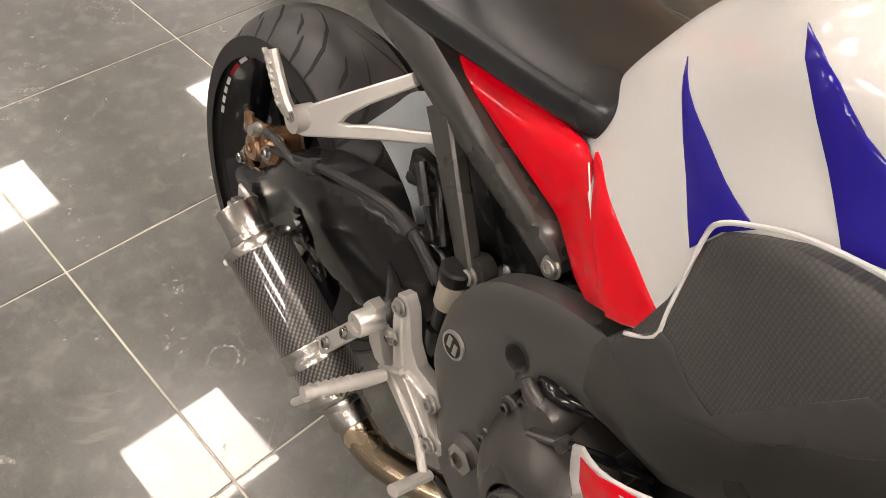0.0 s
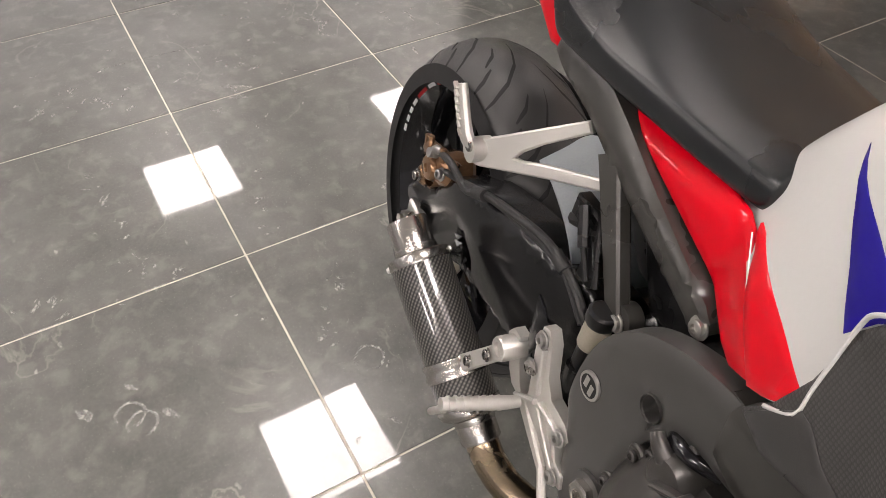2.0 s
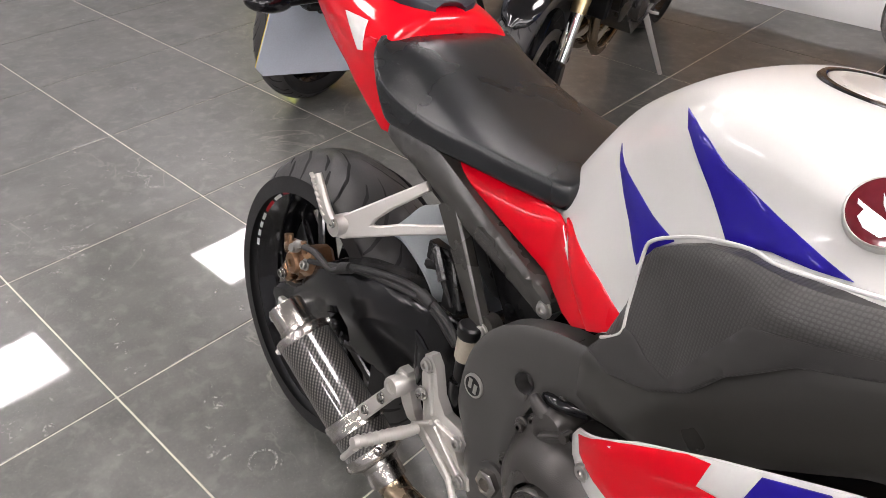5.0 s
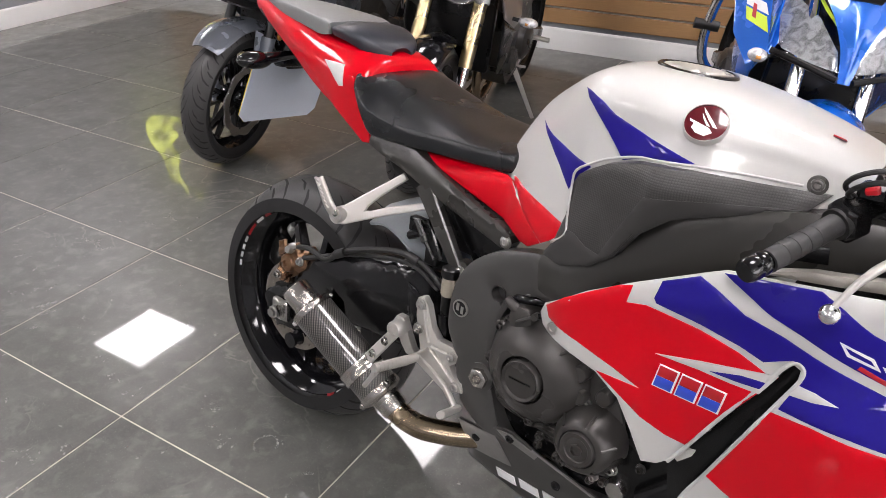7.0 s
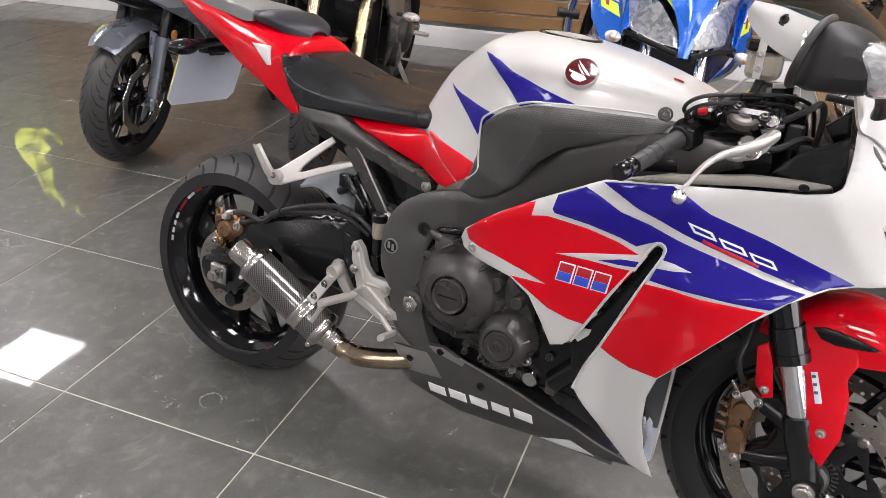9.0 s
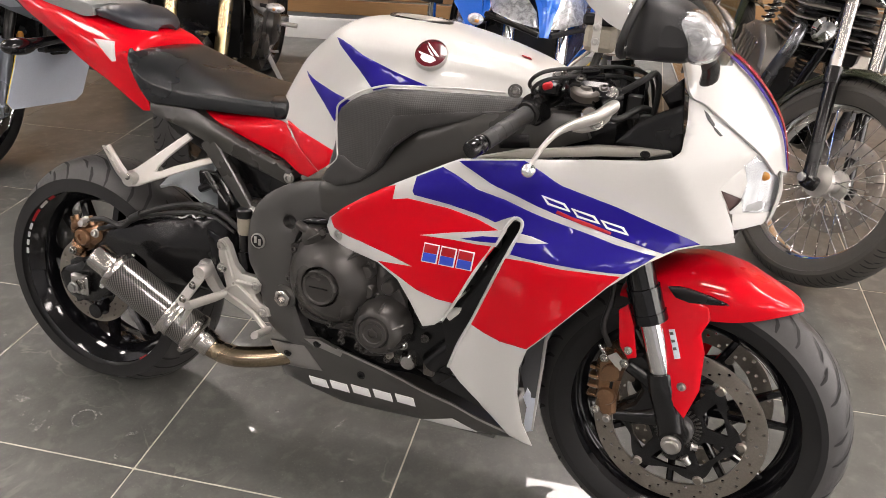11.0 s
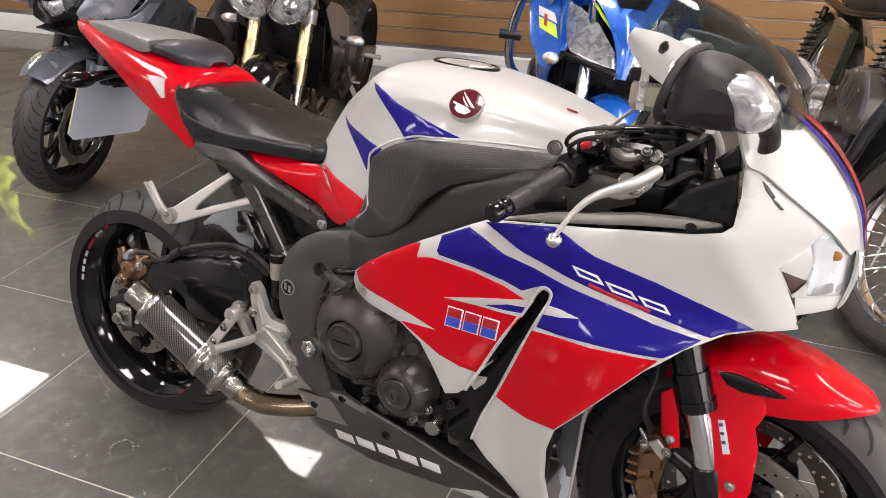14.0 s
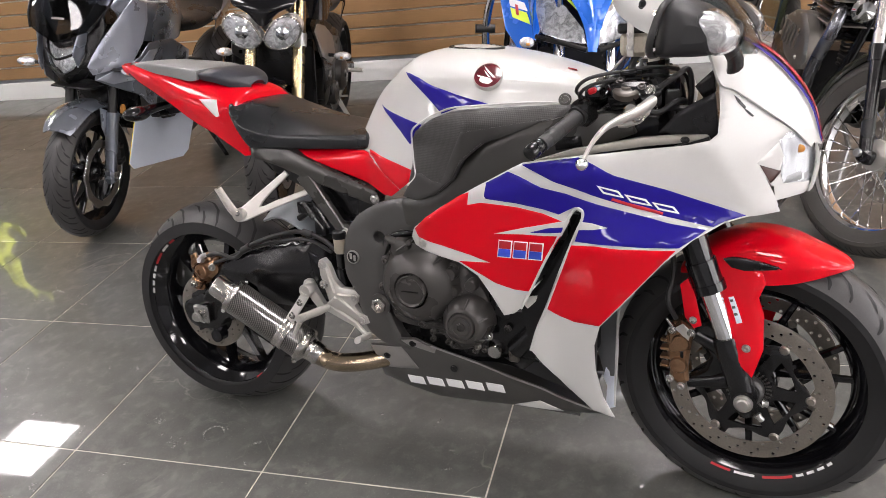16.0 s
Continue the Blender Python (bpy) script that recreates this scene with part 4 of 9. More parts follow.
part("master_cylinder", group_of(tube([(0.500, -0.150, 0.50), (0.505, -0.150, 0.43)], 0.014, 10, 1), tube([(0.498, -0.150, 0.57), (0.500, -0.150, 0.48)], 0.010, 10, 1)), "black", bike)
resv = part("fluid_reservoir", lathe([(0.0001, -0.020), (0.014, -0.019), (0.0155, -0.016), (0.016, 0.02)], 20).move(pose(0.504, -0.152, 0.560, 90)), "fluid", bike, "small brake fluid pot with black cap")
part("cap", lathe([(0.0168, 0.018), (0.0182, 0.021), (0.0182, 0.034), (0.015, 0.037), (0.0001, 0.037)], 20).move(pose(0.504, -0.152, 0.560, 90)), "black", resv)
part("linkage", group_of(tube([(0.42, -0.13, 0.66), (0.455, -0.145, 0.625), (0.475, -0.150, 0.60)], 0.004, 6), tube([(0.37, -0.12, 0.61), (0.42, -0.13, 0.63), (0.46, -0.14, 0.60)], 0.009, 8), block((0.40, -0.125, 0.64), (0.05, 0.02, 0.03), 0.004), block((0.44, -0.13, 0.60), (0.03, 0.02, 0.05), 0.004)), "black", bike)
part("brake_switch", group_of(tube([(0.40, -0.14, 0.655), (0.432, -0.148, 0.622)], 0.007, 8, 1), tube([(0.432, -0.148, 0.622), (0.458, -0.15, 0.595)], 0.0035, 6, 1)), "black", bike)

# passenger peg
_a, _b, _c = Vector((0.256, -0.203, 0.630)), Vector((0.352, -0.126, 0.724)), Vector((0.402, -0.113, 0.680))
_e1 = (_b - _a).normalized()
_n = _e1.cross(_c - _a).normalized()
_e2 = _n.cross(_e1)
IN_HANGER = Matrix(((_e1.x, -_n.x, _e2.x, _a.x), (_e1.y, -_n.y, _e2.y, _a.y), (_e1.z, -_n.z, _e2.z, _a.z), (0, 0, 0, 1)))
hanger = part("passenger_peg_hanger", group_of(plate([(-0.016, -0.004), (-0.006, -0.015), (0.030, -0.013), (0.155, -0.009), (0.155, 0.006), (0.090, 0.008), (0.062, 0.012), (0.052, 0.0165), (0.060, 0.0215), (0.090, 0.0305), (0.168, 0.062), (0.162, 0.074), (0.100, 0.051), (0.040, 0.031), (0.0, 0.018), (-0.014, 0.008)], -0.0055, 0.0055, 0.0022).move(IN_HANGER),
                                               tube([(0.257, -0.188, 0.634), (0.257, -0.216, 0.634)], 0.016, 16, 1)), "alloy", bike, "bare alloy passenger peg hanger")
ppeg = part("passenger_peg", tube([(0.256, -0.207, 0.632), (0.244, -0.218, 0.650), (0.214, -0.222, 0.700)], [0.011, 0.012, 0.010], 10, 4, 0.7), "alloy", hanger, "folded alloy passenger peg")
for k in range(7):
    c = Vector((0.244, -0.226, 0.652)).lerp(Vector((0.216, -0.230, 0.699)), k / 6)
    part("peg_tooth", block(tuple(c), (0.010, 0.006, 0.004), 0.001).move(Matrix.Translation(c) @ pose(0, 0, 0, 0, 30) @ Matrix.Translation(-c)), "alloy", ppeg)
part("bolt", bolt((0.258, -0.214, 0.640), 0.007), "bolt", hanger)

# subframe
subf = part("subframe", sheet([(0.258, 0.786), (0.310, 0.788), (0.372, 0.783), (0.425, 0.762), (0.483, 0.738), (0.596, 0.699), (0.610, 0.690), (0.613, 0.676), (0.604, 0.664), (0.592, 0.661), (0.500, 0.688), (0.415, 0.714), (0.330, 0.745), (0.257, 0.768)],
                              lambda x, z: -0.138 - 0.006 * math.exp(-((z - (0.757 - 0.27 * max(0.0, x - 0.36))) / 0.012) ** 2), 0.030, 0.012, (), 0.005), "rail", bike, "satin charcoal seat rail")
part("seat_rail_strut", group_of(bar((0.400, -0.128, 0.725), (0.512, -0.138, 0.588), 0.042, 0.026, 0.018), tube([(0.517, -0.122, 0.594), (0.517, -0.142, 0.594)], 0.018, 20, 1)), "rail", subf)
part("inner_panel", sheet([(0.26, 0.77), (0.36, 0.74), (0.47, 0.70), (0.60, 0.665), (0.57, 0.61), (0.52, 0.60), (0.44, 0.70), (0.38, 0.69), (0.30, 0.72)], lambda x, z: -0.108, 0.02, 0.03), "black", subf)
part("bolt", bolt((0.517, -0.144, 0.591), 0.009, (0, -1, 0), 0.006), "bolt", subf)
part("bolt", bolt((0.603, -0.140, 0.677), 0.009, (0, -1, 0), 0.006), "bolt", subf)

# tail
def side_of(sections):
    """From half sections (x, (y, z)...) the depth of the right flank as a function of x and z."""
    half = [curve([(x, y, z) for y, z in h], 10) for x, *h in sections]
    dense = [list(col) for col in zip(*[curve([c[i] for c in half], 8) for i in range(len(half[0]))])]

    def at(x, z):
        k = 0
        while k < len(dense) - 2 and dense[k + 1][0].x < x:
            k += 1
        a, b = dense[k], dense[k + 1]
        u = max(0.0, min(1.0, (x - a[0].x) / max(1e-6, b[0].x - a[0].x)))
        line = [p.lerp(q, u) for p, q in zip(a, b)]
        for p, q in zip(line, line[1:]):
            if q.z <= z <= p.z:
                return -(p.y + (q.y - p.y) * (p.z - z) / max(1e-6, p.z - q.z))
        return -line[-1].y if z < line[-1].z else -line[0].y
    return at


def both_halves(sections):
    return [[(x, -y, z) for y, z in reversed(h)] + [(x, y, z) for y, z in h[1:]] for x, *h in sections]


_tail = []
for x, zc, w, d in ((-0.262, 0.985, 0.012, 0.012), (-0.22, 0.988, 0.040, 0.028), (-0.14, 0.985, 0.070, 0.050), (-0.04, 0.970, 0.098, 0.074), (0.06, 0.952, 0.120, 0.104), (0.15, 0.936, 0.131, 0.126), (0.186, 0.926, 0.132, 0.128), (0.202, 0.919, 0.131, 0.126), (0.211, 0.909, 0.127, 0.112), (0.214, 0.894, 0.120, 0.050)):
    _tail.append((x, (0.0, zc), (w * 0.5, zc - 0.004), (w * 0.86, zc - d * 0.22), (w, zc - d * 0.55), (w * 0.93, zc - d)))
tail_side = side_of(_tail)
tail = part("tail_cowl", skin(both_halves(_tail), 4, 5, 0.004), "red", bike, "glossy red tail cowl")
part("tail_flank", sheet([(0.150, 0.868), (0.180, 0.884), (0.193, 0.884), (0.222, 0.842), (0.244, 0.805), (0.252, 0.766), (0.232, 0.764), (0.175, 0.798), (0.09, 0.850), (0.005, 0.900), (-0.04, 0.924), (-0.03, 0.926), (0.06, 0.896)], lambda x, z: -(0.1315 if x > 0.15 else 0.1315 - 0.133 * (0.15 - x) - 0.45 * max(0.0, 0.06 - x) ** 1.5), 0.004, 0.012), "red", tail)
part("white_flash", decal([(0.104, 0.902), (0.132, 0.902), (0.158, 0.901), (0.166, 0.880), (0.171, 0.862), (0.160, 0.860), (0.132, 0.882)], tail_side, 0.003, 0.01), "white", tail)
part("bolt", bolt((0.177, 0.003, 0.932), 0.008, (0.1, -0.2, 0.95), 0.004), "bolt", tail)
part("tail_underside", skin([[(-0.20, 0.05 * s, 0.950 + 0.008 * abs(s)), (-0.05, 0.085 * s, 0.895), (0.08, 0.11 * s, 0.84), (0.20, 0.12 * s, 0.78)] for s in (-1, -0.4, 0.4, 1)], 4, 3, 0.01), "black", tail)
_pad = [(x, (0.0, zt), (w * 0.6, zt - 0.001), (w * 0.92, zt - 0.003), (w, zt - 0.008), (w * 0.99, zb)) for x, w, zt, zb in ((-0.208, 0.020, 0.985, 0.978), (-0.17, 0.046, 0.991, 0.975), (-0.10, 0.070, 0.992, 0.966), (0.0, 0.088, 0.984, 0.952), (0.05, 0.094, 0.978, 0.944), (0.076, 0.092, 0.972, 0.946))]
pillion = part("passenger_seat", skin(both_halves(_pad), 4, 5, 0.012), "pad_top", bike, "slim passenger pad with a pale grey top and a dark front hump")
_hump = [(x, (0.0, zt), (w * 0.55, zt - 0.002), (w * 0.88, zt - 0.008), (w, (zt + zb) / 2), (w * 0.96, zb)) for x, w, zt, zb in ((0.070, 0.080, 0.968, 0.952), (0.090, 0.091, 0.973, 0.946), (0.125, 0.091, 0.973, 0.940), (0.160, 0.080, 0.962, 0.928), (0.185, 0.058, 0.949, 0.922), (0.198, 0.030, 0.936, 0.919))]
part("front_hump", skin(both_halves(_hump), 4, 5, 0.012), "pad_front", pillion, "dark padded hump with a bluish sheen in its colour")

# rider's seat
_seat = []
for u, w, zt, zc, zb in ((0.200, 0.127, 0.894, 0.886, 0.872), (0.206, 0.138, 0.896, 0.876, 0.858), (0.222, 0.146, 0.897, 0.862, 0.838), (0.242, 0.150, 0.895, 0.846, 0.812), (0.264, 0.150, 0.890, 0.835, 0.789), (0.30, 0.149, 0.878, 0.826, 0.787), (0.36, 0.145, 0.858, 0.818, 0.787), (0.43, 0.137, 0.842, 0.817, 0.787),
                         (0.50, 0.129, 0.832, 0.815, 0.787), (0.556, 0.121, 0.830, 0.814, 0.787), (0.592, 0.115, 0.829, 0.814, 0.787), (0.608, 0.109, 0.826, 0.811, 0.788), (0.615, 0.100, 0.816, 0.804, 0.792)):
    x = u if u < 0.36 else 0.36 + (u - 0.36) * 0.86
    _seat.append((x, (0.0, zt - 0.004), (w * 0.5, zt - 0.002 - 0.1 * (zt - zc)), (w * 0.80, zc + (zt - zc) * 0.52), (w * 0.955, zc + 0.005), (w * 0.985, zc + 0.001), (w * 1.0, zc - 0.006), (w * 0.99, zb + 0.006), (w * 0.955, zb)))
seat = part("rider_seat", skin(both_halves(_seat), 4, 5, 0.006), "vinyl", bike, "black textured rider seat with a sculpted edge")

# number plate and rear indicators
PLATE = [(0.1145, 0.085), (-0.1145, 0.085), (-0.1145, -0.066), (-0.096, -0.085), (0.096, -0.085), (0.1145, -0.066)]
platem = part("number_plate", plate(PLATE, -0.0015, 0.0015, 0.0006).move(pose(-0.160, 0.0, 0.785, 0, 0, -90) @ pose(0, 0, 0, -22)), "plate_back", bike, "number plate seen from its plain grey back")
part("plate_face", plate(PLATE, -0.004, -0.0018, 0.0006).move(pose(-0.160, 0.0, 0.785, 0, 0, -90) @ pose(0, 0, 0, -22)), "yellow", platem)
part("plate_hanger", group_of(bar((-0.10, 0, 0.90), (-0.140, 0, 0.845), 0.04, 0.03, 0.08, 0.05), block((-0.13, 0, 0.855), (0.05, 0.12, 0.02), 0.006)), "black", bike)
for s in (-1, 1):
    ind = part("rear_indicator", tube([(-0.075, s * 0.03, 0.880), (-0.082, s * 0.085, 0.875), (-0.095, s * 0.125, 0.868)], [0.010, 0.013, 0.016], 12, 4, 0.8), "gloss", bike, "black stalk rear indicator")
    part("pod", ball((-0.098, s * 0.140, 0.866), (0.026, 0.044, 0.020)), "gloss", ind)

# tank
TANK = [
    (0.520, (0.0, 0.780), (0.030, 0.779), (0.050, 0.777), (0.062, 0.775), (0.070, 0.772)),
    (0.534, (0.0, 0.832), (0.030, 0.828), (0.052, 0.813), (0.070, 0.796), (0.084, 0.772)),
    (0.554, (0.0, 0.870), (0.034, 0.864), (0.062, 0.840), (0.082, 0.808), (0.101, 0.770)),
    (0.585, (0.0, 0.915), (0.042, 0.907), (0.079, 0.869), (0.099, 0.827), (0.121, 0.766)),
    (0.631, (0.0, 0.953), (0.062, 0.943), (0.105, 0.897), (0.126, 0.848), (0.151, 0.752)),
    (0.687, (0.000, 0.988), (0.096, 0.977), (0.136, 0.940), (0.150, 0.874), (0.175, 0.718)),
    (0.740, (0.000, 1.004), (0.110, 0.996), (0.162, 0.964), (0.172, 0.895), (0.188, 0.750)),
    (0.820, (0.000, 1.005), (0.110, 0.999), (0.170, 0.970), (0.180, 0.912), (0.198, 0.830)),
    (0.900, (0.000, 0.994), (0.105, 0.989), (0.170, 0.960), (0.182, 0.925), (0.206, 0.860)),
    (0.980, (0.000, 0.977), (0.092, 0.973), (0.148, 0.950), (0.162, 0.920), (0.186, 0.868)),
    (1.060, (0.000, 0.954), (0.076, 0.951), (0.114, 0.934), (0.126, 0.912), (0.142, 0.872)),
    (1.110, (0.000, 0.936), (0.062, 0.933), (0.090, 0.920), (0.099, 0.902), (0.110, 0.870)),
]


tank_side = side_of(TANK)
tank = part("fuel_tank", skin(both_halves(TANK), 8, 6, 0.003), "white", bike, "pearl white fuel tank with blue flashes")
for out in ([(0.616, 0.889), (0.660, 0.878), (0.708, 0.868), (0.757, 0.858), (0.738, 0.840), (0.724, 0.814), (0.690, 0.842), (0.652, 0.869)],
            [(0.704, 0.964), (0.726, 0.962), (0.750, 0.955), (0.780, 0.940), (0.840, 0.921), (0.912, 0.904), (0.880, 0.899), (0.845, 0.895), (0.806, 0.882), (0.772, 0.914), (0.742, 0.940), (0.722, 0.953)]):
    part("blue_flash", decal(out, tank_side, 0.0016, 0.012), "blue", tank)
ON_TOP = pose(0.815, 0, 1.0035, 0, 3.5) @ pose(0, 0, 0, 90)
cap = part("filler_cap", lathe([(0.0001, 0.004), (0.036, 0.004), (0.040, 0.003), (0.042, 0.001), (0.052, 0.002), (0.055, 0.000), (0.056, -0.006)], 40).move(ON_TOP), "alloy", tank, "alloy fuel filler cap")
part("cap_ring", lathe([(0.054, 0.0015), (0.056, 0.003), (0.061, 0.0025), (0.063, 0.000), (0.063, -0.006)], 40).move(ON_TOP), "black", cap)
for k in range(6):
    part("bolt", bolt((0.815 + 0.047 * math.cos(TAU * k / 6), 0.047 * math.sin(TAU * k / 6), 1.0045), 0.0035, (0, 0, 1), 0.002), "bolt", cap)
_ec = Vector((0.907, tank_side(0.907, 0.957), 0.957))
_en = Vector((0.10, -0.72, 0.62)).normalized()


def on_emblem(g):
    """Lay a shape built round the y axis, facing -y, on the tank at the emblem's place."""
    ax = (Vector((1, 0, 0)) - _en * _en.x).normalized()
    q = Matrix((ax, -_en, ax.cross(-_en))).transposed().to_4x4()
    q.translation = _ec
    return g.move(q)


emblem = part("round_emblem", on_emblem(lathe([(0.0001, -0.0045), (0.014, -0.0042), (0.024, -0.0032), (0.0285, -0.0015), (0.0285, 0.008)], 36)), "wing", tank, "domed dark red round emblem with a white shape")
part("emblem_rim", on_emblem(lathe([(0.028, -0.0015), (0.0290, -0.0025), (0.0302, -0.001), (0.0302, 0.008)], 36)), "alloy", emblem)
for shape in ([(-0.022, -0.001), (-0.016, -0.003), (-0.011, -0.0045), (0.008, -0.009), (0.014, -0.014), (0.006, -0.0215), (-0.007, -0.020), (-0.015, -0.014), (-0.014, -0.007), (-0.020, -0.005)],
              [(-0.012, 0.0215), (-0.004, 0.014), (0.008, 0.003), (0.018, -0.006), (0.012, -0.0062), (0.002, 0.003), (-0.007, 0.013)],
              [(-0.010, 0.0115), (0.000, 0.001), (0.008, -0.0065), (0.003, -0.006), (-0.005, 0.003)]):
    part("emblem_shape", on_emblem(sheet(shape, lambda x, z: -0.0056 + 4.0 * (x * x + z * z), 0.001, 0.006, (), 0.0003)), "marks_w", emblem)
part("bolt", group_of(bolt((1.055, tank_side(1.055, 0.905) - 0.004, 0.905), 0.0065, (0.2, -0.9, 0.35), 0.004)), "engine", tank)
part("bolt_collar", lathe([(0.009, 0), (0.013, 0), (0.013, -0.003), (0.009, -0.004)], 20).move(pose(1.055, tank_side(1.055, 0.905) - 0.002, 0.905, -20, 0, 12)), "rail", tank)
part("small_badge", block((1.050, -0.060, 0.958), (0.018, 0.010, 0.002), 0.0005).move(Matrix.Translation((1.05, -0.06, 0.958)) @ pose(0, 0, 0, -18, 12) @ Matrix.Translation((-1.05, 0.06, -0.958))), "marks_r", tank)


def side_cover(x, z):
    return -(0.119 + 0.41 * max(0.0, x - 0.58) + 0.05 * max(0.0, 0.77 - z) + 0.006 * math.sin(math.pi * max(0.0, min(1.0, (z - 0.685 + 0.15 * (x - 0.60)) / 0.11))) - 34.0 * max(0.0, z - 0.758) ** 2 * max(0.0, min(1.0, (0.590 - x) / 0.16)))


def knee_depth(x, z):
    w = 0.186 + 0.2 * (x - 0.734) if x < 0.875 else 0.2142 - 0.36 * (x - 0.875)
    d = x - 0.855 - (z - 0.80) * 0.45
    d = math.sqrt(d * d + 0.00002)
    ridge = 0.021 * max(0.0, 1 - d / 0.11)
    fold = 0.010 * max(0.0, 1 - abs(z - 0.868) / 0.03) * max(0.0, min(1.0, (x - 0.86) / 0.05))
    own = w + ridge + fold - 0.16 * max(0.0, 0.84 - z) - 0.35 * max(0.0, z - 0.875)
    return -max(own, -tank_side(x, z) + 0.005)


_knee = [(0.731, 0.775), (0.733, 0.828), (0.742, 0.844), (0.765, 0.860), (0.79, 0.874), (0.835, 0.889), (0.875, 0.895), (0.968, 0.897), (1.075, 0.896), (1.055, 0.872), (0.97, 0.848), (0.905, 0.826), (0.862, 0.790), (0.832, 0.745), (0.79, 0.712), (0.738, 0.694), (0.700, 0.700), (0.718, 0.728)]
part("knee_cover", sheet(_knee, knee_depth, 0.020, 0.011, (), 0.004), "knee", tank, "black dimpled knee cover")
_edge = [(0.716, 0.726), (0.731, 0.738), (0.7405, 0.752), (0.737, 0.775), (0.732, 0.830), (0.738, 0.850), (0.763, 0.867), (0.79, 0.881), (0.835, 0.896), (0.875, 0.902), (0.968, 0.904), (1.04, 0.902)]
part("knee_edge_lip", tube([(x, (min(side_cover(x, z), knee_depth(x, z)) if x < 0.745 else knee_depth(x, z) + 0.003) + 0.0002, z) for x, z in _edge], 0.0020, 8, 4), "white", tank)
part("knee_facet", sheet([(0.706, 0.703), (0.738, 0.697), (0.790, 0.715), (0.830, 0.748), (0.860, 0.793), (0.905, 0.829), (0.970, 0.851), (1.050, 0.874), (0.960, 0.864), (0.868, 0.852), (0.836, 0.797), (0.804, 0.738), (0.780, 0.742), (0.756, 0.756), (0.742, 0.756), (0.724, 0.732)], lambda x, z: knee_depth(x, z) - 0.0015, 0.004, 0.012, (), 0.001), "knee_plain", tank, "smooth dark lower edge of the knee cover")
part("knee_cover", sheet(_knee, knee_depth, 0.020, 0.03, (), 0.004).mirrored(), "knee", tank, "black dimpled knee cover")

# red side cover under the seat
part("side_cover", sheet([(0.368, 0.780), (0.496, 0.786), (0.570, 0.785), (0.589, 0.780), (0.634, 0.742), (0.688, 0.711), (0.655, 0.690), (0.630, 0.690), (0.565, 0.716), (0.464, 0.748)], side_cover, 0.004, 0.010), "red", bike, "glossy red side cover")
part("red_corner", sheet([(0.588, 0.789), (0.660, 0.773), (0.739, 0.757), (0.729, 0.742), (0.708, 0.724), (0.690, 0.713), (0.637, 0.744), (0.592, 0.781)], lambda x, z: min(side_cover(x, z), tank_side(x, z) - 0.002), 0.004, 0.012), "red", tank)
part("cover_seam", tube([(x, side_cover(x, z) - 0.002, z) for x, z in ((0.590, 0.781), (0.635, 0.744), (0.689, 0.712))], 0.0007, 6, 4), "white", bike)

# ---------- frame and engine ----------
def spar_depth(x, z):
    return -(0.194 - 0.10 * max(0.0, x - 0.90) - 0.17 * max(0.0, 0.80 - x))


mainframe = part("frame", sheet([(0.680, 0.690), (0.748, 0.702), (0.790, 0.722), (0.840, 0.775), (0.900, 0.825), (0.980, 0.858), (1.080, 0.880), (1.180, 0.885), (1.200, 0.845), (1.100, 0.805), (0.980, 0.755), (0.880, 0.690), (0.800, 0.640), (0.740, 0.626), (0.690, 0.622)],
                                spar_depth, 0.05, 0.02, (), 0.008), "rail", bike, "satin charcoal alloy frame spar")
part("spar_label", sheet([(1.045, 0.835), (1.098, 0.842), (1.102, 0.820), (1.050, 0.812)], lambda x, z: spar_depth(x, z) - 0.002, 0.002, 0.02, (), 0.001), "black", mainframe)
_cover = [(0.530, 0.560), (0.540, 0.600), (0.560, 0.632), (0.590, 0.657), (0.640, 0.680), (0.700, 0.692), (0.760, 0.685), (0.800, 0.660), (0.780, 0.640), (0.740, 0.622), (0.700, 0.616), (0.666, 0.602), (0.645, 0.573), (0.635, 0.533), (0.632, 0.487), (0.634, 0.437), (0.646, 0.395), (0.662, 0.355), (0.690, 0.322), (0.650, 0.318), (0.605, 0.335), (0.575, 0.360), (0.562, 0.400), (0.556, 0.430), (0.545, 0.465), (0.530, 0.500)]
_cover = [(p.x, p.y) for p in curve([(x, z, 0) for x, z in _cover], 3, True)]
guard = part("frame_protector", sheet(_cover, lambda x, z: -0.174 - 0.008 * math.exp(-((z - 0.52) / 0.12) ** 2), 0.03, 0.022, [ring2d(0.014, 16, 0.628, 0.598)], 0.006), "frame", mainframe, "charcoal frame protector plate")
part("cover_bore", lathe([(0.0145, 0.0), (0.0135, 0.020), (0.0001, 0.022)], 20).move(pose(0.628, -0.178, 0.598)), "frame", guard)
part("round_badge", [(lathe([(0.0001, -0.003), (0.014, -0.003), (0.0165, -0.001), (0.0165, 0.004)], 24).move(pose(0.557, -0.182, 0.545)), "black"),
                     (lathe([(0.0135, -0.0034), (0.0165, -0.0030), (0.0168, 0.0)], 24, False).move(pose(0.557, -0.182, 0.545)), "bolt"),
                     (group_of(block((0.552, -0.1855, 0.547), (0.006, 0.0012, 0.014), 0.0004), block((0.562, -0.1855, 0.543), (0.006, 0.0012, 0.014), 0.0004)), "bolt")], None, guard, "oval chrome-edged black badge")
part("pivot_washer", lathe([(0.027, 0.004), (0.027, -0.003), (0.0001, -0.0035)], 28).move(pose(0.620, -0.182, 0.433)), "frame", mainframe)
pivot = part("pivot_nut", group_of(
                                   lathe([(0.019, 0), (0.019, -0.010), (0.016, -0.012), (0.010, -0.012), (0.010, -0.002), (0.0001, -0.002)], 6).move(pose(0.620, -0.184, 0.433, 0, 15))), "steel", mainframe, "large steel pivot nut")
